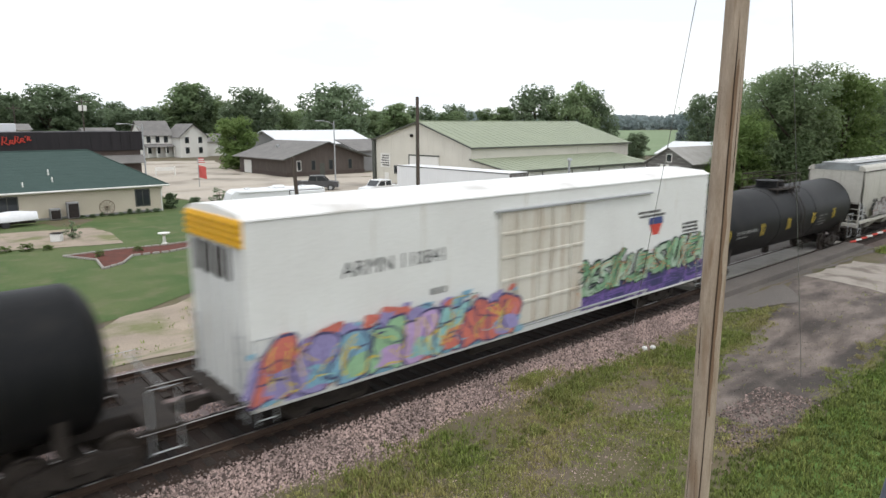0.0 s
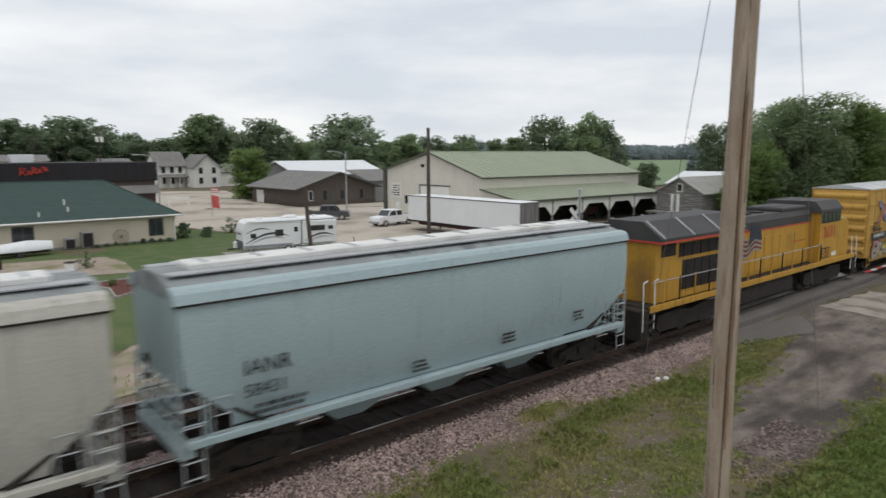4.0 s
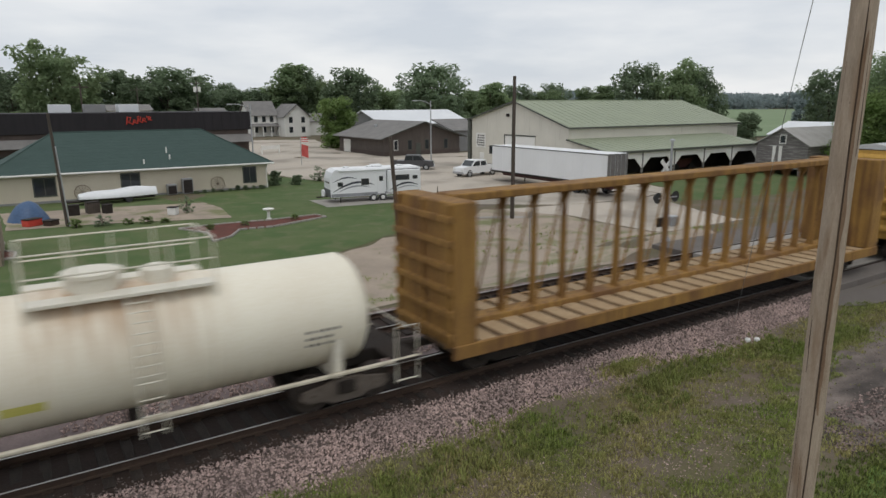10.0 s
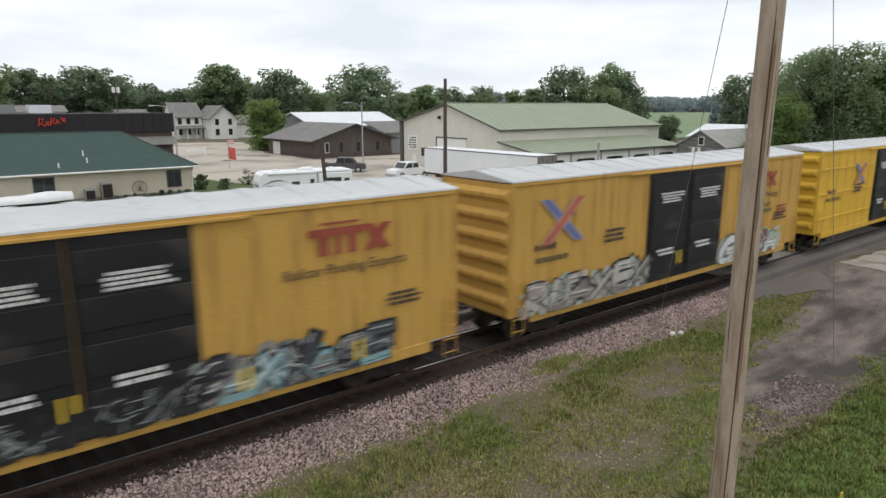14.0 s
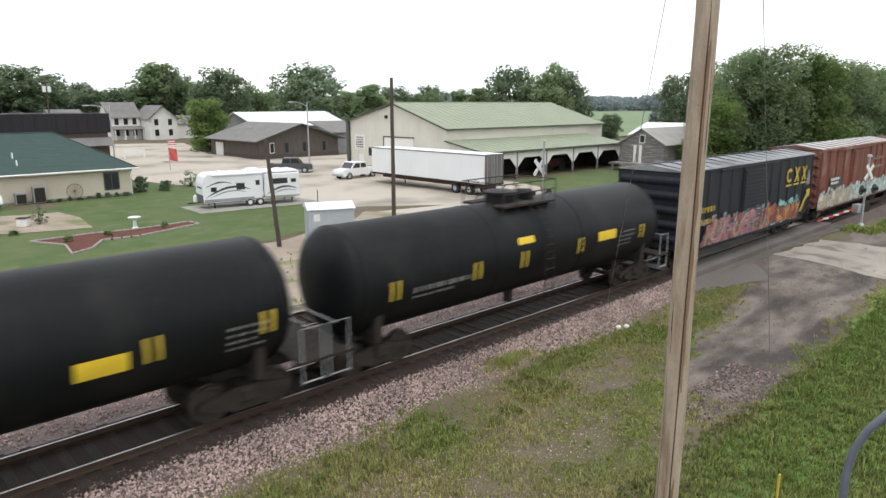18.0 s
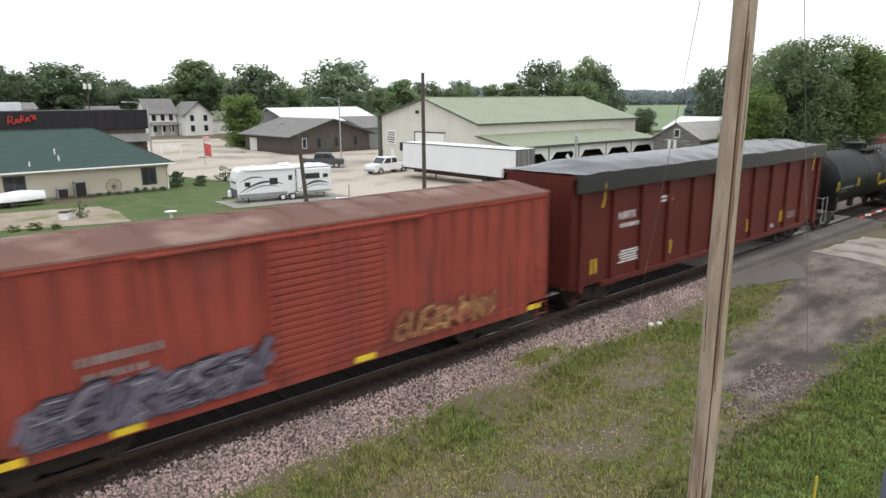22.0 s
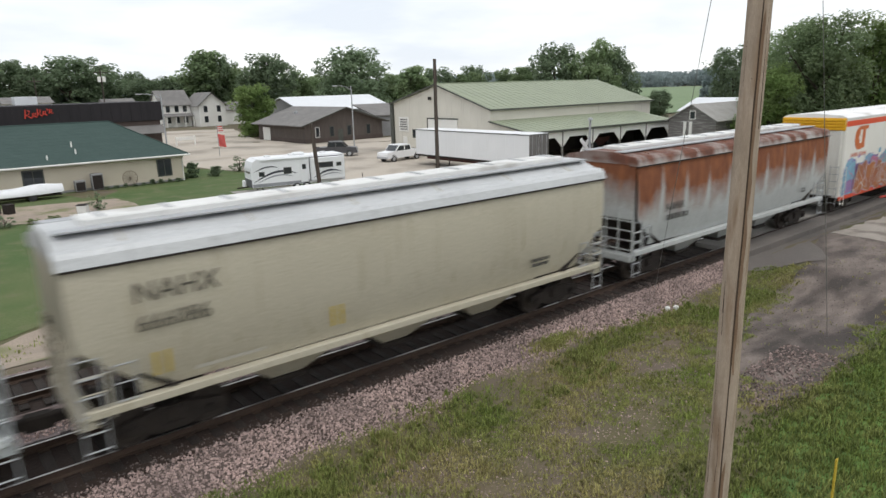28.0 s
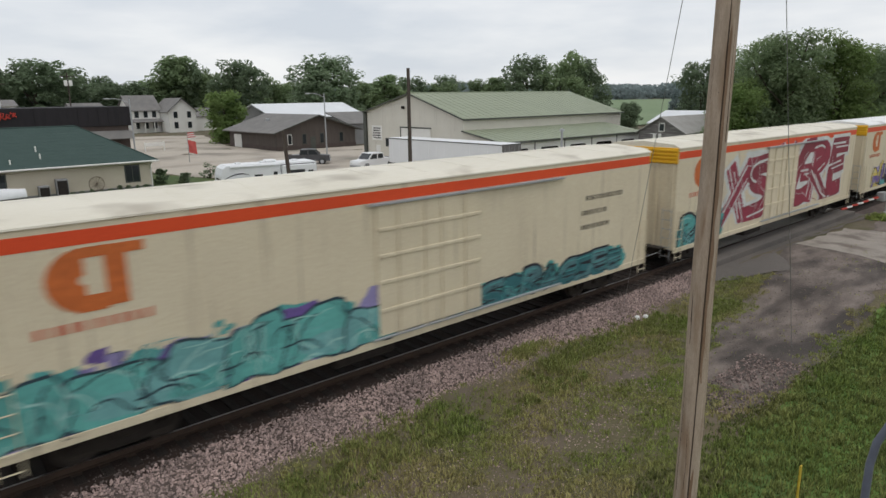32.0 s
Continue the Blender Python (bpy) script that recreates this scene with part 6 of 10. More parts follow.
def centrebeam(label, x0, x1):
    c, h = start_car("centrebeam_flatcar", label, "flat car", x0, x1)
    yl = P["beam"]
    top, dz = 4.93, 1.05
    part("deck", Geo().box(-h, h, -1.5, 1.5, dz - 0.1, dz, 0.01), P["beam_dark"], c, "dark grimy deck")
    n = 26
    for s in (-1, 1):
        for i in range(n):
            x = -h + 0.9 + (2 * h - 1.8) * i / n
            part("deck_plank", Geo().box(x, x + (2 * h - 1.8) / n * 0.7, min(s * 0.3, s * 1.46), max(s * 0.3, s * 1.46), dz, dz + 0.07), P["deck"], c, smooth=0)
        lo, hi = sorted((s * 1.42, s * 1.55))
        part("side_sill", Geo().box(-h, h, lo, hi, dz - 0.32, dz + 0.06, 0.02), yl, c)
        a, b = sorted((s * h, s * (h - 0.75)))
        bk = part("bulkhead", Geo().box(a, b, -1.5, 1.5, dz, top - 0.05, 0.03), yl, c, "ribbed yellow end bulkhead")
        for k in range(6):
            z = dz + 0.3 + k * 0.62
            e0, e1 = sorted((s * h, s * (h + 0.1)))
            part("bulkhead_rib", Geo().box(e0, e1, -1.48, 1.48, z - 0.09, z + 0.09, 0.02), yl, bk)
        for k in (-1, 0, 1):
            e0, e1 = sorted((s * h, s * (h + 0.07)))
            part("bulkhead_post", Geo().box(e0, e1, k * 1.3 - 0.08, k * 1.3 + 0.08, dz, top - 0.1, 0.01), yl, bk)
    part("top_chord", Geo().box(-h + 0.7, h - 0.7, -0.42, 0.42, top - 0.22, top, 0.03), yl, c)
    m = 17
    for i in range(m):
        x = -h + 1.5 + (2 * h - 3.0) * i / (m - 1)
        part("centre_post", Geo().prism([(-0.24, top - 0.2), (-0.09, top - 0.55), (-0.12, dz + 0.4), (-0.28, dz), (0.28, dz), (0.12, dz + 0.4), (0.09, top - 0.55), (0.24, top - 0.2)], x - 0.04, x + 0.04), yl, c, smooth=0)
        if i < m - 1:
            w = (2 * h - 3.0) / (m - 1)
            part("cross_strut", Geo().tube([(x + 0.1, 0, dz + 0.1), (x + w - 0.1, 0, top - 0.3)], 0.035, 6), yl, c)
    part("base_rib", Geo().box(-h + 0.7, h - 0.7, -0.3, 0.3, dz, dz + 0.22, 0.02), yl, c)
    part("underframe", Geo().box(-h + 2.5, h - 2.5, -0.5, 0.5, 0.55, dz - 0.05, 0.03), M["steel_dark"], c)
    running_gear(c, h, 2.1, 0.25)
    return c


def locomotive(label, x0, x1):
    """Hood unit whose cab end trails; x0..x1 are the platform's ends."""
    c, h = start_car("diesel_locomotive", label, "locomotive", x0, x1)
    Y, Gm = P["loco_yellow"], P["loco_grey"]
    part("platform", Geo().box(-h + 0.5, h - 0.5, -1.55, 1.55, 1.35, 1.55, 0.02), M["steel_dark"], c)
    for s in (-1, 1):
        lo, hi = sorted((s * 1.5, s * 1.57))
        part("sill_stripe", Geo().box(-h + 0.5, h - 0.5, lo, hi, 1.37, 1.62, 0.01), Y, c)
    hx0, hx1 = -h + 1.1, h - 5.6
    part("long_hood", Geo().box(hx0 + 6.0, hx1, -1.0, 1.0, 1.55, 4.15, 0.06), Y, c)
    part("radiator_section", Geo().box(hx0, hx0 + 6.4, -1.32, 1.32, 1.55, 3.95, 0.05), Y, c)
    wing = Geo().prism([(-1.62, 3.95), (1.62, 3.95), (1.62, 4.12), (0.75, 4.72), (-0.75, 4.72), (-1.62, 4.12)], hx0 - 0.1, hx0 + 6.6)
    part("radiator_wing", wing, Gm, c, "overhanging dark grey radiator roof", smooth=0)
    part("red_band", Geo().box(hx0 - 0.11, hx0 + 6.61, -1.635, 1.635, 3.93, 4.0), M["redpaint"], c, smooth=0)
    for k in range(4):
        x = hx0 + 0.1 + k * 2.1
        for s in (-1, 1):
            part("roof_seam", Geo().tube([(x, s * 1.63, 4.13), (x, s * 0.76, 4.74)], 0.045, 5), M["galv"], c)
    part("hood_roof", Geo().prism([(-1.02, 4.12), (1.02, 4.12), (0.85, 4.4), (-0.85, 4.4)], hx0 + 6.3, hx1 + 0.05), Gm, c, smooth=0)
    part("exhaust_stack", Geo().box(2.2, 3.4, -0.5, 0.5, 4.38, 4.62, 0.05), Gm, c)
    part("brake_fan_housing", Geo().box(hx1 - 3.4, hx1 - 0.4, -0.9, 0.9, 4.38, 4.6, 0.06), Gm, c)
    for k in range(3):
        part("roof_fan", Geo().spin([(0, 0.5), (0.08, 0.5), (0.1, 0.42), (0.06, 0.1), (0.06, 0)], (hx1 - 4.6 - 1.3 * k, 0, 4.38), (0, 0, 1), 16), M["steel_dark"], c)
    part("grey_upper_hood", Geo().box(hx0 + 6.4, hx1, -1.012, 1.012, 3.72, 4.16, 0.02), Gm, c)
    part("hood_red_line", Geo().box(hx0 + 6.4, hx1, -1.014, 1.014, 3.66, 3.72), M["redpaint"], c, smooth=0)
    for s in (-1, 1):
        lo, hi = sorted((s * 1.32, s * 1.345))
        for a, b, z0, z1 in ((0.35, 1.35, 3.35, 3.85), (1.6, 6.2, 3.25, 3.8), (1.9, 6.1, 1.9, 3.1)):
            gr = part("radiator_grille", Geo().box(hx0 + a, hx0 + b, lo, hi, z0, z1, 0.01), P["grille"], c)
            if b > 3:
                for i in range(7):
                    x = hx0 + a + (b - a) * (i + 0.5) / 7
                    part("grille_bar", Geo().box(x - 0.03, x + 0.03, min(s * 1.34, s * 1.37), max(s * 1.34, s * 1.37), z0, z1), M["steel_dark"], gr, smooth=0)
        lo, hi = sorted((s * 1.0, s * 1.02))
        for i in range(8):
            x = hx0 + 7.2 + i * 0.85
            part("engine_door", Geo().box(x, x + 0.78, lo, hi, 1.75, 3.35, 0.008), Y, c)
        # painted waving flag
        fx0, fw = hx0 + 6.55, 2.9
        y = s * 1.035
        wav = lambda q: 0.11 * math.sin(q * 4.3) + 0.16 * (q - fx0)
        for i in range(9):
            zs = 2.35 + 0.105 * i
            a, b = (fx0 + 0.06 * (i % 3), fx0 + fw - 0.05 * (i % 2)) if i < 5 else (fx0 + 0.2, fx0 + 1.5)
            g = Geo()
            for j in range(14):
                xa, xb = a + (b - a) * j / 14, a + (b - a) * (j + 1) / 14
                g.add([(xa, y, zs + wav(xa)), (xb, y, zs + wav(xb)), (xb, y, zs + 0.1 + wav(xb)), (xa, y, zs + 0.1 + wav(xa))], [(0, 1, 2, 3)])
            part("flag_stripe", g, P["flag_dull_red"] if i % 2 else P["flag_grey"], c, smooth=0)
        part("flag_canton", Geo().quad((fx0 + 1.5, y, 2.88 + wav(fx0 + 1.5)), (fx0 + fw, y, 2.88 + wav(fx0 + fw)), (fx0 + fw - 0.25, y, 3.98), (fx0 + 1.8, y, 3.98)), colour((0.025, 0.035, 0.05)), c, "dark blue flag corner", smooth=0)
        for i in range(14):
            x = -h + 1.4 + i * (2 * h - 6.8) / 13
            part("handrail_post", Geo().tube([(x, s * 1.52, 1.5), (x, s * 1.52, 2.55)], 0.03, 6), P["grille"] if i % 2 else Y, c)
        part("handrail", Geo().tube([(-h + 0.6, s * 1.52, 2.5), (h - 5.2, s * 1.52, 2.5)], 0.022, 6), M["galv"], c)
        part("fuel_tank", Geo().box(-3.2, 2.6, min(s * 0.3, s * 1.45), max(s * 0.3, s * 1.45), 0.42, 1.3, 0.18), M["steel_dark"], c)
        part("air_reservoir", Geo().tube([(-2.6, s * 1.35, 1.42), (2.2, s * 1.35, 1.42)], 0.16, 10), M["steel_dark"], c)
    # cab and nose
    cx = h - 5.6
    part("cab", Geo().prism([(-1.5, 1.55), (1.5, 1.55), (1.5, 4.25), (1.3, 4.45), (-1.3, 4.45), (-1.5, 4.25)], cx, cx + 2.7), Y, c, smooth=0)
    part("cab_roof", Geo().prism([(-1.54, 4.2), (1.54, 4.2), (1.54, 4.34), (1.2, 4.78), (-1.2, 4.78), (-1.54, 4.34)], cx - 0.1, cx + 2.8), Gm, c, "pale grey cab roof", smooth=0)
    part("cab_grey_side", Geo().box(cx + 0.02, cx + 2.68, -1.515, 1.515, 3.62, 4.22, 0.01), Gm, c)
    for s in (-1, 1):
        lo, hi = sorted((s * 1.51, s * 1.53))
        w = part("cab_window_band", Geo().box(cx + 0.25, cx + 2.5, lo, hi, 3.66, 4.17, 0.01), M["steel_dark"], c)
        for k in range(4):
            x = cx + 0.32 + k * 0.55
            part("cab_window", Geo().box(x, x + 0.45, min(s * 1.525, s * 1.54), max(s * 1.525, s * 1.54), 3.71, 4.12, 0.01), M["glass"], w)
        lettering("2631", 0.88, cx + 0.35, -1.525, 2.85, M["redpaint"], c, name="road_number") if s < 0 else None
        bars(c, cx - 2.6, 2.9, 1.9, 0.12, 1, M["redpaint"], -1.1, 8)
        part("low_louvre", Geo().box(cx + 0.3, cx + 1.4, lo, hi, 1.75, 2.3, 0.01), P["grille"], c)
        for k in range(6):
            part("louvre_slat", Geo().box(cx + 0.32, cx + 1.38, min(s * 1.53, s * 1.545), max(s * 1.53, s * 1.545), 1.8 + 0.08 * k, 1.84 + 0.08 * k), Y, c, smooth=0)
        part("builder_plate", Geo().box(cx + 1.7, cx + 2.3, lo, hi, 1.78, 1.98), M["whitepaint"], c, smooth=0)
    part("nose", Geo().prism([(cx + 2.7, 1.55), (cx + 4.45, 1.55), (cx + 4.45, 3.2), (cx + 4.2, 3.55), (cx + 2.7, 3.88)], -1.35, 1.35, axis="y"), Y, c, smooth=0)
    part("nose_top", Geo().prism([(cx + 2.7, 3.89), (cx + 4.2, 3.56), (cx + 4.46, 3.2), (cx + 4.48, 3.24), (cx + 4.22, 3.61), (cx + 2.7, 3.94)], -1.3, 1.3, axis="y"), P["roof_cream"], c, "pale sloping nose top", smooth=0)
    for s in (-1, 1):
        e = s * h
        part("end_plate", Geo().box(min(e, e - s * 0.55), max(e, e - s * 0.55), -1.5, 1.5, 0.35, 1.5, 0.04), M["steel_dark"], c)
        g = Geo()
        for y in (-1.5, 1.5):
            for dx in (0.1, 0.85):
                x = e - s * dx
                g.tube([(x, y, 0.7), (x, y, 1.6), (x, y * 0.98, 2.55), (x - s * 0.25, y * 0.98, 2.6)], 0.025, 6)
        part("step_handrail", g, M["whitepaint"], c)
        for y in (-1, 1):
            st = Geo()
            for k in range(4):
                st.box(min(e - s * 0.15, e - s * 0.85), max(e - s * 0.15, e - s * 0.85), min(y * 1.15, y * 1.55), max(y * 1.15, y * 1.55), 0.35 + k * 0.32, 0.4 + k * 0.32)
            part("steps", st, M["steel_dark"], c, smooth=0)
    for s in (-1, 1):
        bx = s * (h - 4.0)
        b = part("bogie", Geo().box(bx - 2.3, bx + 2.3, -1.0, 1.0, 0.5, 0.95, 0.05), M["steel_dark"], c, "three-axle locomotive bogie")
        for y in (-1, 1):
            part("side_frame", Geo().prism([(bx - 2.5, 0.55), (bx - 2.2, 0.35), (bx + 2.2, 0.35), (bx + 2.5, 0.55), (bx + 2.4, 1.0), (bx + 1.0, 1.1), (bx, 0.95), (bx - 1.0, 1.1), (bx - 2.4, 1.0)], y * 1.12 - 0.08, y * 1.12 + 0.08, axis="y"), M["steel_dark"], b, smooth=0)
            for k in (-1.85, 0, 1.85):
                w = part("wheel", WHEEL, None, b)
                w.location, w.scale = (bx + k, y * 0.76, 0.52), (1.12, 1, 1.12)
                if y > 0:
                    w.rotation_euler = (0, 0, math.pi)
        cp = part("coupler", COUPLER, None, c)
        cp.location = (s * (h + 0.15), 0, 0)
        if s < 0:
            cp.rotation_euler = (0, 0, math.pi)
    return c


P["flag_dull_red"] = paint("dusty_red_stripe", (0.20, 0.055, 0.04), (0.14, 0.045, 0.035), 0.7)
P["flag_grey"] = paint("dusty_grey_stripe", (0.34, 0.32, 0.30), (0.24, 0.22, 0.2), 0.7)
P["pale_yellow"] = paint("pale_yellow_panel", (0.62, 0.58, 0.16), (0.5, 0.47, 0.14))
TEAL, DTEAL, PURPLE, PINK, LILAC = (0.10, 0.38, 0.36), (0.04, 0.16, 0.18), (0.16, 0.10, 0.32), (0.55, 0.20, 0.32), (0.32, 0.28, 0.52)
INK, PALE, SKYB, CORAL, MINT = (0.02, 0.02, 0.03), (0.66, 0.68, 0.66), (0.22, 0.42, 0.55), (0.62, 0.18, 0.14), (0.30, 0.50, 0.30)
SUNY, RUST, GREYW, NAVY, AQUA = (0.68, 0.52, 0.10), (0.36, 0.12, 0.05), (0.52, 0.54, 0.53), (0.05, 0.05, 0.14), (0.30, 0.55, 0.55)

# the train, from its head
tank_car("black tank car with yellow stripes", -14.2, 4.4, -12.9, 3.25, P["black"], 4.1, seed=21, stripes=(0.4, 3.8, 7.2, 10.3, 13.4), texts=((1.4, 2.2, 2.2, 2), (11.3, 1.2, 2.4, 4)))
c, h, ys = reefer("white refrigerator car with bright graffiti", 5.83, 26.04, 5.25, P["reefer_white"], P["roof_white"], band=P["amber"], door_m=P["door_white"], door=(-0.109, 0.089))
lettering("ARMN 110841", 0.56, -h + 2.45, -ys, 3.62, M["blackpaint"], c, name="reporting_mark")
graffiti(c, -h + 0.1, -h + 8.5, 0.98, 2.55, -ys - 0.1, [LILAC, SKYB, CORAL], [CORAL, LILAC, SKYB, MINT, (0.5, 0.35, 0.6), AQUA, CORAL], (0.08, 0.07, 0.16), SUNY, 8, 3, 0.3, fat=True, label="red, blue and lilac spray-painted lettering")
graffiti(c, h - 8.3, h - 0.3, 0.95, 1.75, -ys - 0.02, [PURPLE], [PURPLE, NAVY], NAVY, PURPLE, 6, 8, 0.2, label="dark purple spray-painted band")
graffiti(c, h - 8.6, h - 0.3, 1.45, 2.6, -ys - 0.045, None, [(0.18, 0.36, 0.2), (0.3, 0.48, 0.3), (0.4, 0.52, 0.4)], (0.03, 0.05, 0.04), (0.6, 0.25, 0.12), 14, 5, 0.35, label="green and orange spray-painted lettering", ramp=0.25)
part("shield_emblem", Geo().quad((h - 4.0, -ys - 0.004, 3.15), (h - 3.6, -ys - 0.004, 3.15), (h - 3.35, -ys - 0.004, 3.62), (h - 4.3, -ys - 0.004, 3.62)), M["redpaint"], c, "faded red and blue shield emblem", smooth=0)
part("shield_top", Geo().quad((h - 4.32, -ys - 0.008, 3.56), (h - 3.33, -ys - 0.008, 3.56), (h - 3.36, -ys - 0.008, 3.82), (h - 4.29, -ys - 0.008, 3.82)), colour((0.05, 0.07, 0.2)), c, smooth=0)
bars(c, h - 5.1, 4.1, 1.9, 0.3, 2, M["blackpaint"], -ys, 3)
bars(c, h - 1.9, 3.4, 1.4, 0.6, 4, M["blackpaint"], -ys, 4)
bars(c, -h + 5.2, 2.9, 0.8, 0.3, 1, M["blackpaint"], -ys, 5)
tank_car("long black tank car with yellow stripes", 26.5, 44.6, 27.9, 44.0, P["black"], 4.02, seed=22, stripes=(0.23, 3.7, 6.7, 9.9, 12.8), texts=((1.24, 2.0, 2.3, 2), (10.8, 1.2, 2.3, 4)))
c, h, ys = hopper("grey covered hopper with faded graffiti", 45.2, 64.7, 4.4, 4.95, P["hop_grey"], P["hop_roof"])
graffiti(c, -h + 2.3, -h + 6.4, 1.5, 2.6, -ys, None, [(0.42, 0.42, 0.40), (0.36, 0.33, 0.33)], (0.14, 0.12, 0.12), (0.30, 0.16, 0.15), 5, 31, 0.2, label="faded grey spray-painted lettering")
graffiti(c, -h + 6.6, h - 3.0, 1.55, 2.3, -ys, [(0.46, 0.385, 0.21), (0.47, 0.415, 0.28)], [(0.45, 0.37, 0.19)], (0.46, 0.39, 0.23), (0.48, 0.45, 0.36), 9, 32, 0.2, label="washed-out ochre paint smear")
bars(c, -h + 1.9, 2.6, 1.1, 0.8, 3, M["blackpaint"], -ys, 6)
bars(c, h - 3.2, 2.4, 1.0, 0.6, 4, M["blackpaint"], -ys, 7)
c, h, ys = hopper("pale blue covered hopper in clean paint", 65.75, 81.4, 4.28, 4.86, P["hop_blue"], P["hop_roof"])
lettering("IANR", 0.5, -h + 1.4, -ys - 0.02, 2.55, M["blackpaint"], c, name="reporting_mark")
lettering("58431", 0.42, -h + 1.4, -ys - 0.02, 2.05, M["blackpaint"], c, name="car_number")
bars(c, -h + 1.6, 1.85, 1.4, 0.3, 2, M["blackpaint"], -ys, 8)
for k in range(3):
    bars(c, -h + 6.0 + 3.3 * k, 1.9 + 0.15 * k, 0.6, 0.35, 3, M["steel_dark"], -ys - 0.01, 9 + k)
locomotive("yellow diesel locomotive with a grey roof, cab trailing", 82.5, 104.3)


def yellow_box(label, x0, x1, seed, door, emblem, red_emblem=None, slogan=None, bright=False, ribs=18, belts=0, pieces=()):
    """Yellow boxcar; door, emblem, red_emblem and slogan are metres from its head end, with heights."""
    b = P["box_yellow_bright"] if bright else P["box_yellow"]
    L = x1 - x0
    c, h, ys = boxcar(label, x0, x1, 5.15, b, P["box_roof"], P["door_black"], (door[0] / L - 0.5, door[1] / L - 0.5), 2, ribs, belts, roof_ribs=16)
    d0, d1 = door[0] - h, door[1] - h
    cx, cz = emblem[0] - h, emblem[1]
    ew, eh, eb = (0.75, 0.55, 0.3) if bright else (1.0, 0.7, 0.4)
    for s, layer, col, grow in ((-1, 1, (0.50, 0.45, 0.40), 0.1), (-1, 2, (0.15, 0.17, 0.34), 0.0), (1, 3, (0.50, 0.45, 0.40), 0.1), (1, 4, (0.46, 0.13, 0.08), 0.0)):
        y = -ys - 0.004 * layer
        part("crossed_emblem", Geo().quad((cx - ew - grow / 2, y, cz - s * eh), (cx - ew + eb + grow / 2, y, cz - s * eh), (cx + ew + grow / 2, y, cz + s * eh), (cx + ew - eb - grow / 2, y, cz + s * eh)), colour(col), c, smooth=0)
    if red_emblem:
        m1, rz = red_emblem[0] - h, red_emblem[1]
        rd = colour((0.33, 0.07, 0.045))
        for k, (xa, xb, za, zb) in enumerate(((-1.15, 0.35, 0.16, 0.34), (-0.85, 0.2, 0.42, 0.48), (-0.9, -0.66, -0.3, 0.16), (-0.46, -0.3, -0.3, 0.16), (-0.1, 0.12, -0.3, 0.16))):
            part("emblem_bar", Geo().box(m1 + xa, m1 + xb, -ys - 0.006, -ys, rz + za, rz + zb), rd, c, smooth=0)
        for q in (-1, 1):
            y = -ys - 0.004 * (q + 2)
            part("emblem_bar", Geo().quad((m1 + 0.3, y, rz + 0.02 - q * 0.32), (m1 + 0.58, y, rz + 0.02 - q * 0.32), (m1 + 1.1, y, rz + 0.02 + q * 0.32), (m1 + 0.82, y, rz + 0.02 + q * 0.32)), rd, c, smooth=0)
    if slogan:
        m2, sz = slogan[0] - h, slogan[1]
        for k, words in enumerate(slogan[2:]):
            lettering(words, 0.36, m2, -ys - 0.003, sz - 0.42 * k, M["blackpaint"], c, name="slogan", shear=0.15, center=True)
    for k in (0.0, 0.5):
        bars(c, d0 + (d1 - d0) * (0.12 + k), 4.25, (d1 - d0) * 0.3, 0.4, 4, M["whitepaint"], -ys - 0.03, seed + 2)
        bars(c, d0 + (d1 - d0) * (0.12 + k), 2.2, (d1 - d0) * 0.22, 0.3, 2, M["whitepaint"], -ys - 0.03, seed + 3)
    marks(c, [d0 + 1.9], 1.5, -ys - 0.03, h=0.5)
    bars(c, -h + 0.8, 3.2, 1.4, 0.28, 1, M["blackpaint"], -ys - 0.01, seed + 5)
    bars(c, -h + 0.8, 2.8, 2.0, 0.28, 1, M["blackpaint"], -ys - 0.01, seed + 6)
    bars(c, -h + 4.2, 3.3, 1.1, 0.5, 3, M["blackpaint"], -ys - 0.01, seed + 7)
    bars(c, h - 2.4, 2.7, 1.2, 0.4, 3, M["blackpaint"], -ys - 0.01, seed + 8)
    for q in pieces:
        graffiti(c, q[0] - h, q[1] - h, 0.98, q[2], -ys - 0.03, *q[3:], label="spray-painted lettering in pale colours")
    return c, h, ys


GR1, GR2, GR3 = (0.45, 0.18, 0.13), (0.40, 0.38, 0.34), (0.36, 0.35, 0.33)
c, h, ys = yellow_box("weathered yellow boxcar with black doors and graffiti", 105.5, 121.35, 41, (6.16, 9.93), (2.42, 3.75), (12.8, 4.03), (12.95, 3.2, "Railcar Pooling", "Experts"), ribs=15, belts=3, pieces=[
    (0.9, 6.0, 1.95, None, [GR1, GR2, SUNY, GR3], INK, PALE, 6, 41, 0.3),
    (10.1, 15.2, 2.05, [(0.30, 0.42, 0.40), (0.36, 0.4, 0.36)], [(0.24, 0.38, 0.36), (0.38, 0.25, 0.24), (0.30, 0.42, 0.38)], (0.14, 0.2, 0.19), (0.45, 0.45, 0.42), 6, 42, 0.1)])
lettering("FBOX", 0.5, -h + 0.7, -ys - 0.02, 2.62, M["blackpaint"], c, name="reporting_mark")
part("number_panel", Geo().box(-h + 0.65, -h + 3.3, -ys - 0.02, -ys - 0.012, 2.05, 2.52), M["blackpaint"], c, smooth=0)
bars(c, -h + 0.75, 2.45, 2.4, 0.32, 1, M["whitepaint"], -ys - 0.022, 77)
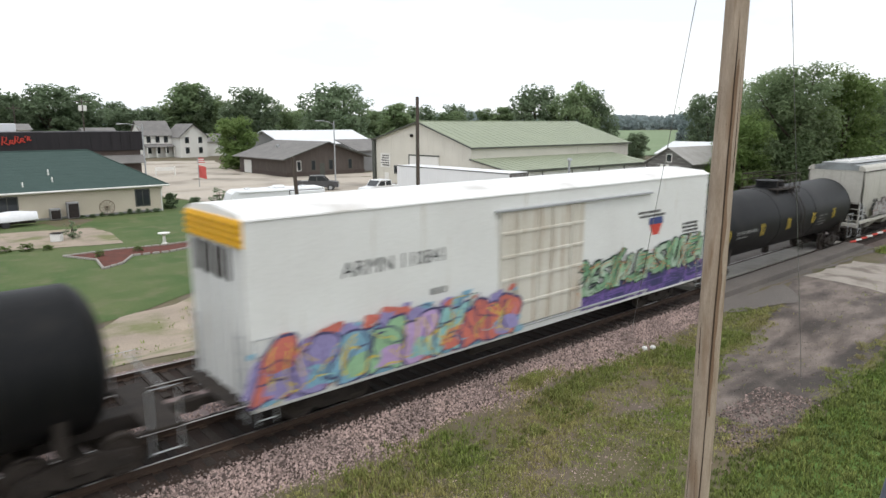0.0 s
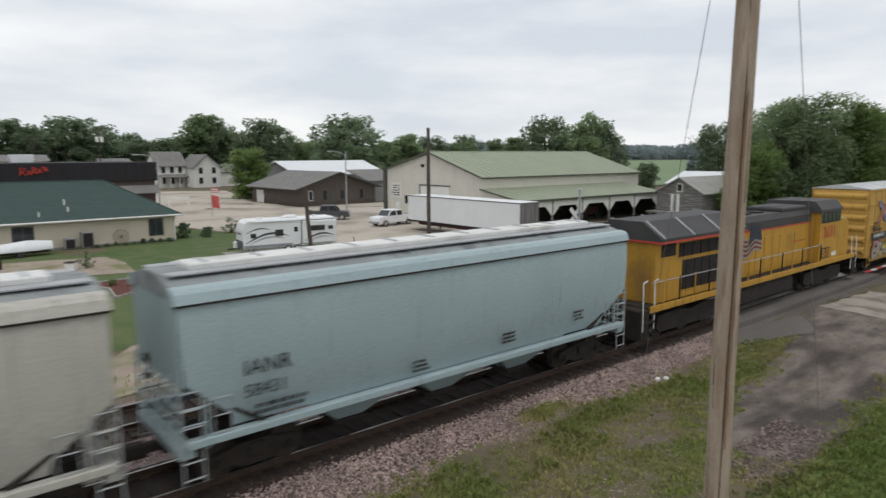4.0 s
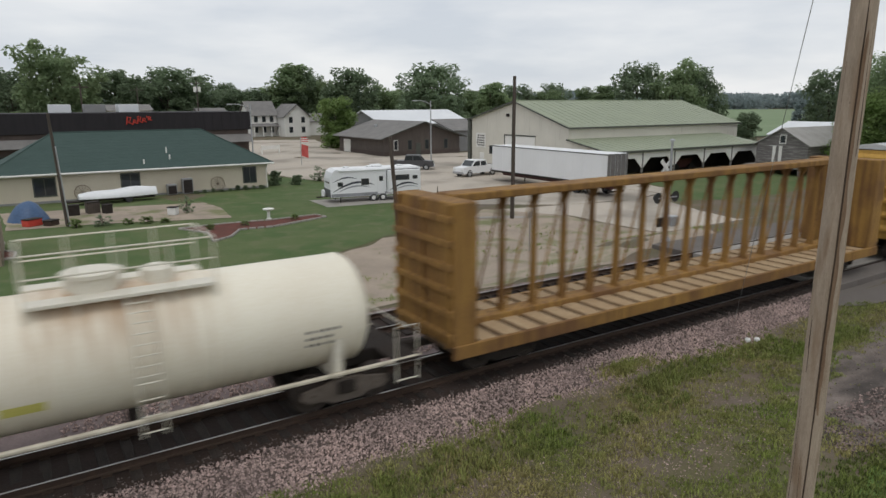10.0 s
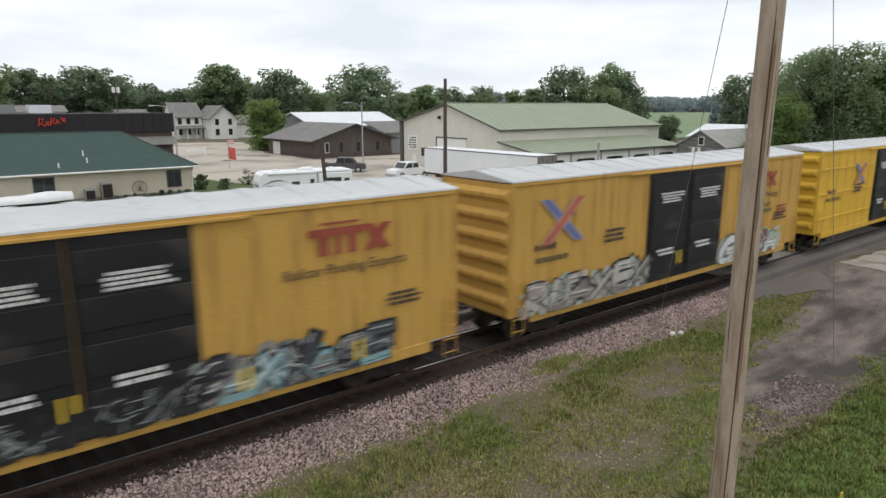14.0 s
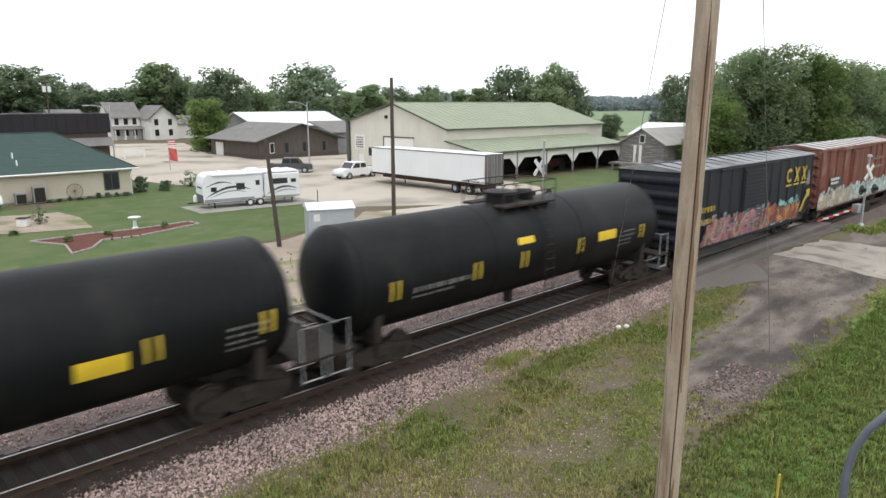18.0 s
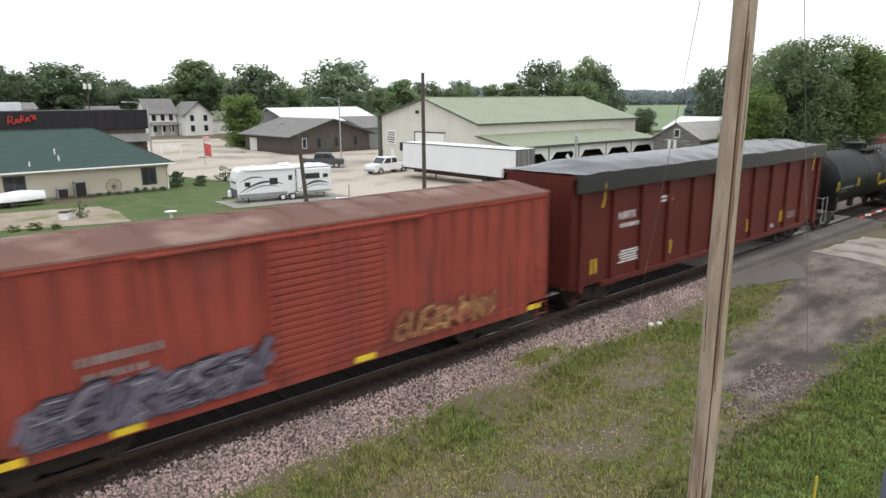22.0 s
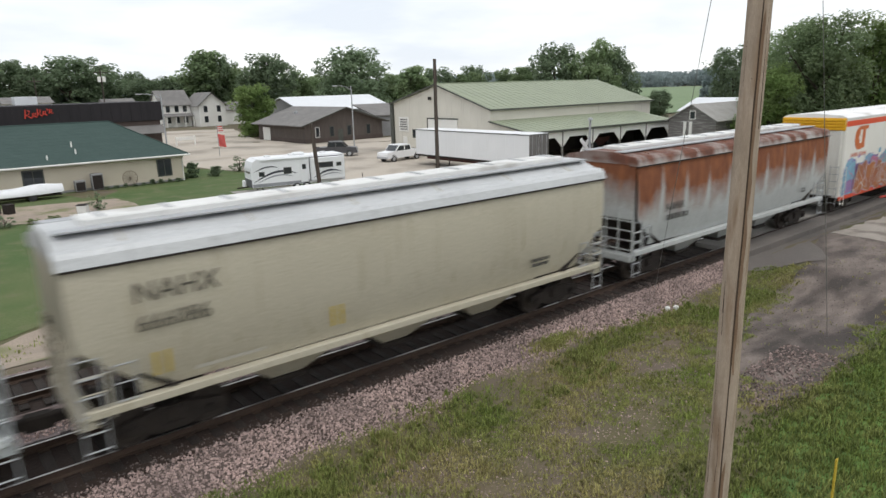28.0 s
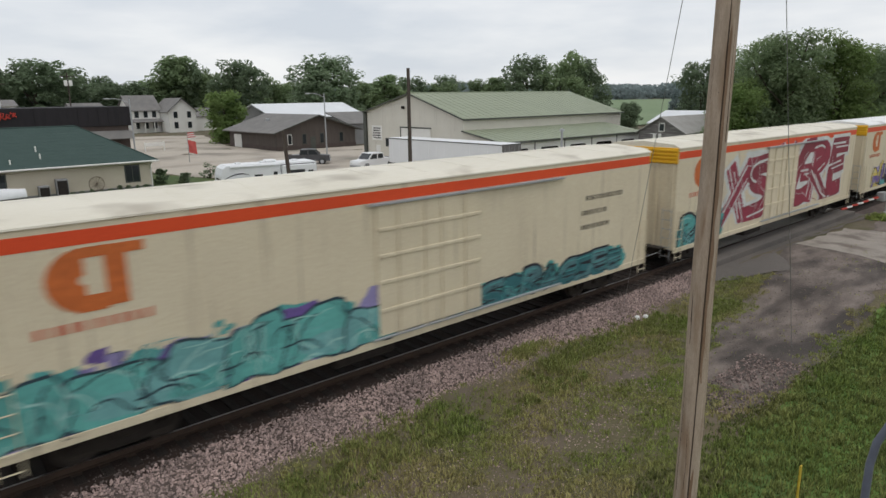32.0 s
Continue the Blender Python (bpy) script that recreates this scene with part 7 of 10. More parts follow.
for k, (a, b) in enumerate(((123.3, 134.3), (136.6, 147.7), (150.0, 160.9))):
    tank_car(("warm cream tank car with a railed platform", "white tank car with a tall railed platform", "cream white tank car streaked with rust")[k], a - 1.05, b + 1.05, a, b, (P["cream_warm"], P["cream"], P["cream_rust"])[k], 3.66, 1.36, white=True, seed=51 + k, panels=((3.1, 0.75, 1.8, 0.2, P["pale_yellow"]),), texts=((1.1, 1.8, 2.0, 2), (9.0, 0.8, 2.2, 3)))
centrebeam("empty yellow centrebeam flat car", 162.9, 185.2)
yellow_box("yellow boxcar with black doors and blue graffiti", 187.2, 206.0, 61, (7.07, 11.9), (2.4, 4.05), (16.1, 4.05), (15.9, 3.35, "Railcar Pooling", "Experts"), ribs=20, pieces=[
    (0.8, 6.6, 2.1, None, [(0.35, 0.52, 0.52), (0.40, 0.44, 0.46), (0.6, 0.36, 0.12), AQUA], INK, PALE, 6, 61, 0.3)])
c, h, ys = yellow_box("yellow boxcar with black doors and pale graffiti band", 207.8, 226.45, 62, (7.1, 11.7), (2.55, 4.0), (15.4, 4.2), (15.25, 3.45, "Railcar Pooling Experts"), ribs=20, pieces=[
    (1.4, 4.4, 1.75, [(0.30, 0.30, 0.28), (0.08, 0.10, 0.11)], [(0.06, 0.08, 0.09), (0.26, 0.32, 0.34), (0.12, 0.2, 0.22)], INK, (0.42, 0.44, 0.44), 4, 62, 0.3),
    (3.6, 7.0, 2.3, [(0.20, 0.34, 0.36), (0.12, 0.24, 0.27)], [(0.26, 0.42, 0.44), (0.07, 0.11, 0.12), (0.30, 0.34, 0.28)], INK, (0.40, 0.46, 0.46), 4, 66, 0.3),
    (7.15, 11.6, 1.75, None, [(0.018, 0.018, 0.02), (0.03, 0.03, 0.034)], (0.012, 0.012, 0.013), (0.34, 0.36, 0.36), 9, 67, 0.3),
    (11.4, 14.2, 2.0, [(0.28, 0.27, 0.25), (0.16, 0.16, 0.16)], [(0.05, 0.05, 0.055), (0.24, 0.23, 0.21), (0.22, 0.36, 0.38)], INK, PALE, 4, 68, 0.3),
    (13.4, 16.4, 1.85, [(0.16, 0.34, 0.36), (0.14, 0.14, 0.14)], [(0.08, 0.09, 0.1), (0.22, 0.42, 0.44), (0.2, 0.19, 0.18)], INK, (0.42, 0.45, 0.44), 4, 69, 0.3)])
marks(c, [3.0 - h, 6.4 - h, 12.4 - h, 15.3 - h], 1.2, -ys - 0.065)
c, h, ys = yellow_box("yellow boxcar with black doors and large white graffiti letters", 228.5, 247.0, 63, (6.7, 11.7), (2.2, 3.85), (15.0, 4.2), (15.2, 3.45, "Railcar Pooling", "Experts"), ribs=20, pieces=[
    (0.6, 6.8, 2.0, [(0.40, 0.47, 0.38), (0.5, 0.5, 0.45)], [(0.36, 0.31, 0.27), (0.46, 0.44, 0.40), (0.24, 0.21, 0.19)], INK, PALE, 6, 63, 0.3),
    (11.7, 16.6, 2.0, [(0.42, 0.48, 0.38)], [PALE, PALE, (0.26, 0.06, 0.08), (0.42, 0.48, 0.42)], (0.10, 0.12, 0.10), PALE, 4, 64, 0.2)])
bars(c, 14.3 - h, 2.95, 1.6, 0.3, 1, M["blackpaint"], -ys - 0.01, 91)
bars(c, 16.3 - h, 3.0, 0.9, 0.5, 3, colour((0.33, 0.07, 0.045)), -ys - 0.01, 92)
c, h, ys = yellow_box("clean bright yellow boxcar with belt rails", 249.1, 267.3, 65, (7.0, 11.7), (4.9, 3.8), (14.9, 4.1), None, bright=True, ribs=18, belts=3)
tank_car("black tank car with yellow panels", 268.4, 285.1, 269.3, 284.5, P["black"], 4.13, seed=23, stripes=(1.0, 4.2, 7.4, 11.4, 14.0), panels=((10.1, 1.0, 2.3, 0.4, M["yellowpaint"]),), texts=((1.9, 2.0, 2.2, 2), (13.2, 1.0, 2.4, 4)))
tank_car("black tank car with yellow lettering panels", 285.1, 302.4, 285.7, 301.6, P["black"], 4.1, seed=24, stripes=(1.4, 4.6, 6.8, 9.9, 14.0), panels=((6.7, 0.8, 3.0, 0.22, M["yellowpaint"]), (11.15, 1.15, 2.55, 0.35, M["yellowpaint"])), texts=((2.25, 2.2, 2.2, 2), (12.6, 1.0, 2.5, 4)))
c, h, ys = boxcar("dark navy boxcar with bright graffiti", 303.05, 318.7, 4.45, P["csx_blue"], P["grey_roof"], P["csx_blue"], (-0.117, 0.081), 1, 13, 0, 14, 0.85, 5, door_slats=16, roof_rib_m=P["csx_blue"])
for k in range(3):
    x = -h + 12.0 + k * 1.1
    g = Geo()
    for i in range(10):
        a0, a1 = 0.7 + 4.9 * i / 10, 0.7 + 4.9 * (i + 1) / 10
        if k == 0:
            g.add([(x + r * math.cos(a), -ys - 0.005, 3.45 + r * math.sin(a)) for a in (a0, a1) for r in (0.24, 0.4)], [(0, 1, 3, 2)])
    if k:
        for q in (-1, 1):
            g.add([(x - 0.38, -ys - 0.003 * (q + 3), 3.45 - q * 0.4), (x - 0.16, -ys - 0.003 * (q + 3), 3.45 - q * 0.4), (x + 0.38, -ys - 0.003 * (q + 3), 3.45 + q * 0.4), (x + 0.16, -ys - 0.003 * (q + 3), 3.45 + q * 0.4)], [(0, 1, 2, 3)])
    g.box(x - 0.4, x + 0.4, -ys - 0.006, -ys, 2.86, 2.96)
    part("emblem_shape", g, P["dull_yellow"], c, "bold yellow emblem shape", smooth=0)
bars(c, -h + 1.4, 2.75, 1.9, 0.4, 1, P["dull_yellow"], -ys, 80)
bars(c, -h + 1.3, 2.2, 2.2, 0.4, 1, P["dull_yellow"], -ys, 81)
graffiti(c, -h + 2.2, 1.2, 0.95, 2.15, -ys - 0.06, [(0.16, 0.28, 0.29), (0.30, 0.10, 0.11), (0.26, 0.24, 0.23)], [(0.36, 0.11, 0.10), (0.34, 0.22, 0.16), (0.40, 0.16, 0.18), (0.12, 0.10, 0.11)], (0.05, 0.035, 0.04), (0.42, 0.45, 0.43), 9, 71, 0.3, label="red and orange spray-painted lettering")
graffiti(c, 1.4, h - 2.0, 0.95, 2.15, -ys - 0.045, [(0.24, 0.5, 0.5), (0.14, 0.3, 0.32)], [(0.36, 0.11, 0.05), (0.22, 0.06, 0.05), (0.42, 0.15, 0.06)], (0.02, 0.018, 0.018), (0.55, 0.42, 0.2), 4, 72, 0.1, fat=True, label="orange spray-painted lettering with a teal glow")
graffiti(c, -h + 0.1, -h + 1.5, 1.0, 2.1, -ys - 0.03, None, [(0.42, 0.05, 0.08)], (0.2, 0.02, 0.04), (0.5, 0.1, 0.1), 2, 73, -0.3, label="red spray-painted stroke")
part("white_emblem", Geo().add([(h - 1.0, -ys - 0.005, 2.75), (h - 0.35, -ys - 0.005, 2.75), (h - 0.5, -ys - 0.005, 3.3), (h - 0.7, -ys - 0.005, 3.65), (h - 0.88, -ys - 0.005, 3.3)], [(0, 1, 2, 3, 4)]), P["faded_white"], c, "faded white emblem", smooth=0)
part("yellow_arrow", Geo().add([(h - 1.9, -ys - 0.07, 1.3), (h - 1.6, -ys - 0.07, 1.25), (h - 0.75, -ys - 0.07, 2.1), (h - 0.55, -ys - 0.07, 1.95), (h - 0.4, -ys - 0.07, 2.5), (h - 1.05, -ys - 0.07, 2.45), (h - 0.9, -ys - 0.07, 2.28)], [(0, 1, 2, 6), (2, 3, 4, 5, 6)]), P["dull_yellow"], c, "yellow sprayed arrow", smooth=0)
c, h, ys = boxcar("weathered brown boxcar with pale graffiti along the base", 320.1, 335.8, 4.57, P["soo_brown"], P["red_roof"], P["soo_brown"], (-0.124, 0.076), 1, 11, 0, 12, 0.9, 6, door_slats=16, roof_rib_m=P["box_roof"], rib_d=0.06)
graffiti(c, -h + 0.1, -1.5, 0.95, 2.05, -ys - 0.04, [GREYW, (0.5, 0.52, 0.45)], [PALE, (0.45, 0.45, 0.40), (0.5, 0.4, 0.42)], (0.25, 0.25, 0.25), SUNY, 9, 74, 0.2, fat=True, label="pale grey and white spray-painted band")
graffiti(c, -1.8, h - 0.1, 0.95, 2.05, -ys - 0.045, [(0.40, 0.55, 0.52), PALE], [(0.36, 0.56, 0.52), PALE, (0.45, 0.5, 0.45)], (0.2, 0.3, 0.28), PALE, 9, 75, 0.2, fat=True, label="mint green spray-painted band")
part("number_panel", Geo().box(-h + 1.8, -h + 4.0, -ys - 0.02, -ys - 0.01, 2.1, 2.8), M["blackpaint"], c, smooth=0)
bars(c, -h + 1.9, 2.75, 1.6, 0.5, 2, M["whitepaint"], -ys - 0.022, 82)
bars(c, h - 5.2, 3.6, 3.2, 0.3, 1, P["faded_white"], -ys, 83)
bars(c, h - 5.0, 3.0, 2.6, 0.3, 1, P["faded_white"], -ys, 84)
c, h, ys = boxcar("faded red boxcar with dark graffiti", 337.6, 353.2, 4.48, P["red"], P["red_roof"], P["red"], (-0.115, 0.103), 1, 24, 0, 14, 0.85, 6, door_slats=18)
graffiti(c, -h + 1.3, -h + 5.8, 1.0, 1.95, -ys - 0.03, [(0.16, 0.13, 0.18)], [(0.09, 0.08, 0.11), (0.14, 0.12, 0.16)], INK, (0.35, 0.33, 0.36), 8, 76, 0.4, label="black and grey spray-painted lettering", wild=0.3)
graffiti(c, -h + 9.5, h - 2.4, 1.05, 1.85, -ys - 0.03, None, [(0.28, 0.09, 0.05), (0.32, 0.12, 0.06)], (0.12, 0.06, 0.04), (0.6, 0.42, 0.15), 8, 77, 0.2, label="yellow outlined spray-painted lettering")
bars(c, -h + 2.1, 2.6, 2.0, 0.3, 1, P["faded_white"], -ys, 85)
bars(c, -h + 2.1, 2.25, 1.4, 0.25, 1, P["faded_white"], -ys, 86)
for x in (-h + 0.5, -h + 2.6, 0.5, h - 0.9):
    part("reflector_plate", Geo().box(x, x + 0.6, -ys - 0.012, -ys, 0.82, 0.98), M["yellowpaint"], c, smooth=0)
gondola("maroon gondola under a black tarpaulin", 354.5, 375.0)
tank_car("black tank car with pale yellow stripes", 376.0, 392.8, 377.3, 392.0, P["black"], 4.15, seed=25, stripes=(0.2, 3.3, 6.7, 9.2, 11.5), panels=((7.3, 1.3, 2.05, 0.25, M["yellowpaint"]),), texts=((0.7, 2.2, 2.2, 2), (10.0, 1.3, 2.2, 3)))
c, h, ys = hopper("rust-brown ribbed covered hopper", 393.2, 410.7, 4.3, 4.9, P["hop_brown"], P["roof_rust"], ribs=26, low=1.6, rusty=P["hop_rust"], bulge=0.0)
bars(c, h - 6.0, 2.7, 0.7, 0.5, 3, (M["whitepaint"]), -ys - 0.06, 87)
c, h, ys = hopper("pale grey covered hopper with rust blooms", 412.0, 429.3, 4.35, 4.9, P["hop_bloom"], P["roof_rust"])
bars(c, -h + 2.6, 2.9, 1.2, 0.7, 2, M["blackpaint"], -ys, 88)
marks(c, [-h + 9.5, -h + 12.5, -h + 15.3], 1.6, -ys, h=0.5)
bars(c, h - 4.2, 2.1, 0.8, 0.3, 2, M["blackpaint"], -ys, 89)
c, h, ys = hopper("beige covered hopper with a silver roof", 430.3, 446.4, 4.2, 4.86, P["hop_beige"], P["box_roof"])
lettering("NAHX", 0.6, -h + 1.25, -ys - 0.02, 3.35, colour((0.10, 0.09, 0.07)), c, name="reporting_mark")
lettering("666086", 0.5, -h + 1.25, -ys - 0.02, 2.75, colour((0.10, 0.09, 0.07)), c, name="car_number")
bars(c, h - 3.6, 2.1, 0.8, 0.3, 2, M["blackpaint"], -ys, 90)
bars(c, -h + 2.3, 1.75, 1.9, 0.12, 1, P["hop_grey"], -ys, 91)
marks(c, [-h + 1.5, -h + 5.6], 1.75, -ys + 0.06, P["dull_yellow"], 0.5)
c, h, ys = hopper("pale covered hopper heavily rusted along the top", 448.1, 464.4, 4.4, 4.92, P["hop_eaten"], P["roof_rust"])
lettering("NAHX", 0.42, -h + 1.9, -ys - 0.02, 2.6, M["blackpaint"], c, name="reporting_mark")
bars(c, -h + 1.9, 2.45, 1.5, 0.34, 1, M["blackpaint"], -ys - 0.01, 92)
bars(c, h - 2.9, 2.1, 0.5, 0.25, 2, M["blackpaint"], -ys, 93)


def cold_car(label, x0, x1, body, roof_m, pieces, door=(-0.095, 0.08), sill=None):
    c, h, ys = reefer(label, x0, x1, 5.12, body, roof_m, P["orange"], P["amber"], door, None, sill)
    ex = -h + 1.9
    g = Geo()
    k = 20
    for i in range(k):
        a0, a1 = math.pi * 0.5 + math.pi * i / k, math.pi * 0.5 + math.pi * (i + 1) / k
        g.add([(ex + 0.1 + r * math.cos(a) * 1.1, -ys - 0.004, 4.02 + r * math.sin(a)) for a in (a0, a1) for r in (0.1, 0.62)], [(0, 1, 3, 2)])
    g.box(ex + 0.1, ex + 1.2, -ys - 0.006, -ys, 4.44, 4.64).box(ex + 0.45, ex + 0.85, -ys - 0.006, -ys, 3.45, 4.44).box(ex - 0.1, ex + 0.45, -ys - 0.006, -ys, 3.4, 3.72)
    part("round_emblem", g, colour((0.60, 0.15, 0.035)), c, "round orange emblem", smooth=0)
    bars(c, ex - 1.1, 3.25, 2.9, 0.32, 1, colour((0.58, 0.13, 0.07)), -ys, 94, "emblem_writing")
    for q in pieces:
        graffiti(c, *[(-h + 2 * h * q[0]), (-h + 2 * h * q[1])], q[2], q[3], -ys - q[9] if len(q) > 9 else -ys, *q[4:9], label="large colourful spray-painted lettering", fat=len(q) > 10)
    return c, h, ys


cold_car("white refrigerator car with an orange stripe and brown graffiti", 466.3, 487.6, P["cryo_white"], P["roof_white"], [
    (0.02, 0.47, 0.95, 3.05, [SKYB, PURPLE, PINK, LILAC, SKYB], [SKYB, (0.34, 0.20, 0.40), PINK, (0.20, 0.42, 0.45), LILAC], (0.20, 0.22, 0.42), PINK, 6, 0, True),
    (0.09, 0.46, 0.95, 2.75, None, [RUST, (0.42, 0.15, 0.05)], (0.50, 0.42, 0.44), (0.56, 0.50, 0.46), 6, 0.055, True),
    (0.58, 0.92, 0.95, 2.9, [PURPLE, PINK, NAVY], [(0.30, 0.07, 0.20), PURPLE, PINK], NAVY, SUNY, 6),
    (0.43, 0.58, 0.95, 2.1, [AQUA, LILAC, SKYB], [AQUA, TEAL, (0.45, 0.12, 0.16)], NAVY, PALE, 4, 0.1)], sill=P["orange"])
c, h, ys = cold_car("cream refrigerator car with an orange stripe and teal graffiti", 489.8, 511.2, P["cryo_cream"], P["roof_cream"], [
    (0.0, 0.43, 1.0, 2.5, [PURPLE, LILAC, TEAL], [(0.12, 0.40, 0.37), (0.14, 0.46, 0.42), (0.18, 0.42, 0.42)], (0.03, 0.06, 0.08), (0.36, 0.62, 0.58), 6, 0, True),
    (0.54, 0.92, 1.0, 1.8, [TEAL], [DTEAL, (0.10, 0.22, 0.24)], INK, TEAL, 9)])
for k, w in enumerate((2.6, 1.6, 2.0)):
    bars(c, h - 4.2, 3.9 - 0.5 * k, w, 0.26, 1, M["steel_dark"], -ys, 95 + k)
c, h, ys = cold_car("cream refrigerator car with tall red graffiti letters", 513.3, 534.0, P["cryo_cream"], P["roof_cream"], [
    (0.2, 0.92, 1.3, 4.5, None, [(0.30, 0.03, 0.06), (0.24, 0.03, 0.05)], PALE, PALE, 6),
    (0.02, 0.2, 1.0, 2.2, [TEAL], [TEAL, DTEAL], INK, AQUA, 3)])
cold_car("white refrigerator car with an orange stripe and yellow graffiti", 536.0, 557.2, P["cryo_cream"], P["roof_white"], [
    (0.1, 0.6, 1.0, 2.4, [SUNY, LILAC], [SUNY, PURPLE, TEAL], INK, PALE, 7)])


# ---- buildings on the far side ----
B = dict(
    siding=mat("pale_steel_siding", (0.68, 0.65, 0.57), (0.61, 0.585, 0.51), 0.6, scale=0.4, fine=20, bump=0.08, streak=(0.36, 0.33, 0.28), streak_amount=0.15),
    green_roof=mat("pale_green_metal_roof", (0.265, 0.295, 0.205), (0.235, 0.265, 0.185), 0.55, scale=0.3, fine=14, bump=0.05),
    trim_dark=mat("dark_trim", (0.07, 0.075, 0.065), (0.09, 0.095, 0.08), 0.7, scale=2, fine=20, bump=0.05),
    tan=mat("tan_siding", (0.60, 0.54, 0.43), (0.54, 0.48, 0.38), 0.7, scale=0.5, fine=20, bump=0.1),
    green_shingle=mat("dark_green_shingle", (0.038, 0.066, 0.059), (0.048, 0.079, 0.071), 0.85, scale=0.8, fine=16, bump=0.4, stretch=(1, 2.5, 2.5)),
    grey_shingle=mat("grey_shingle", (0.21, 0.2, 0.19), (0.15, 0.145, 0.14), 0.9, scale=0.7, fine=12, bump=0.4),
    pale_shingle=mat("bleached_grey_shingle", (0.36, 0.35, 0.33), (0.28, 0.27, 0.255), 0.9, scale=0.7, fine=12, bump=0.4),
    brown_wall=mat("brown_wood_wall", (0.115, 0.095, 0.083), (0.085, 0.07, 0.062), 0.85, scale=0.8, fine=18, bump=0.3, stretch=(3, 3, 0.6)),
    white_metal=mat("white_metal_roof", (0.70, 0.72, 0.74), (0.62, 0.64, 0.66), 0.5, scale=0.3, fine=10, bump=0.05, streak=(0.5, 0.5, 0.5), streak_amount=0.15),
    grey_wall=mat("grey_block_wall", (0.27, 0.27, 0.27), (0.22, 0.22, 0.22), 0.8, scale=0.6, fine=16, bump=0.2),
    white_wall=mat("white_clapboard", (0.80, 0.79, 0.75), (0.72, 0.71, 0.67), 0.7, scale=0.5, fine=14, bump=0.15),
    black_wall=mat("black_parapet_cladding", (0.015, 0.0135, 0.0155), (0.024, 0.021, 0.024), 0.8, scale=0.6, fine=14, bump=0.1, stretch=(4, 4, 0.5)),
    brick=mat("old_brown_brick", (0.105, 0.08, 0.07), (0.08, 0.062, 0.055), 0.9, scale=1.5, fine=16, bump=0.4),
    old_wood=mat("weathered_grey_boards", (0.21, 0.195, 0.185), (0.13, 0.12, 0.115), 0.9, scale=1.4, fine=20, bump=0.5, stretch=(0.6, 0.6, 6), dirt=(0.34, 0.33, 0.31), dirt_scale=1.2, dirt_amount=0.35),
    # Near-black wall colour that paints in the shade of the open lean-to.
    shadow=mat("barn_interior_shade", (0.045, 0.039, 0.034), (0.03, 0.026, 0.023), 0.9, scale=1, fine=10),
    trailer=mat("trailer_white_panel", (0.78, 0.79, 0.80), (0.72, 0.73, 0.74), 0.4, scale=0.4, fine=12, bump=0.03),
    trailer_rear=mat("grimy_trailer_door", (0.17, 0.165, 0.16), (0.11, 0.105, 0.10), 0.7, scale=1.4, fine=14, bump=0.2),
    steel_red=mat("dark_red_chassis", (0.10, 0.035, 0.03), (0.07, 0.03, 0.027), 0.8, scale=2, fine=14),
    mulch=mat("red_bark_mulch", (0.13, 0.037, 0.024), (0.07, 0.026, 0.018), 0.95, scale=1.5, fine=10, bump=0.8),
    fence=mat("fence_boards", (0.27, 0.215, 0.165), (0.20, 0.16, 0.125), 0.9, scale=1.4, fine=16, bump=0.3, rand=0.25),
    blue=mat("blue_tarp", (0.05, 0.10, 0.20), (0.04, 0.08, 0.16), 0.5, scale=1.2, fine=6, bump=0.3),
    shrink=mat("white_boat_cover", (0.72, 0.73, 0.74), (0.64, 0.65, 0.66), 0.5, scale=1.2, fine=6, bump=0.2),
    darkcar=mat("dark_car_paint", (0.06, 0.06, 0.065), (0.08, 0.08, 0.085), 0.3, scale=1, fine=10, bump=0.0),
    shed_grey=mat("pale_grey_cabinet_paint", (0.40, 0.44, 0.47), (0.35, 0.385, 0.41), 0.5, scale=0.8, fine=16, bump=0.05, streak=(0.3, 0.32, 0.33), streak_amount=0.2),
    pipe=mat("grey_plastic_pipe", (0.12, 0.135, 0.17), (0.09, 0.10, 0.13), 0.45, scale=2, fine=20, bump=0.03),
    flagred=mat("red_flag_cloth", (0.55, 0.11, 0.10), (0.45, 0.08, 0.07), 0.8, scale=3, fine=16, bump=0.1),
)


def window(parent, x, y, z, w, h, axis="x", material=None, frame=None, out=-1, name="window"):
    """A framed window on a wall that faces out along y (axis x) or along x (axis y)."""
    def put(a0, a1, d0, d1, z0, z1, c=0.0):
        d0, d1 = sorted((out * d0, out * d1))
        return Geo().box(x + a0, x + a1, y + d0, y + d1, z0, z1, c) if axis == "x" else Geo().box(x + d0, x + d1, y + a0, y + a1, z0, z1, c)
    f = part(name, put(-w / 2 - 0.08, w / 2 + 0.08, 0.0, 0.05, z - 0.08, z + h + 0.08, 0.01), frame or B["trim_dark"], parent)
    n = 2 if w > 1.1 else 1
    for i in range(n):
        a = -w / 2 + w / n * i
        part("pane", put(a + 0.03, a + w / n - 0.03, 0.04, 0.06, z + 0.03, z + h - 0.03), material or M["glass"], f, smooth=0)
    return f


def roof_seams(parent, rows, material):
    for a, b in rows:
        part("roof_seam", Geo().tube([a, b], 0.03, 4), material, parent, smooth=0)


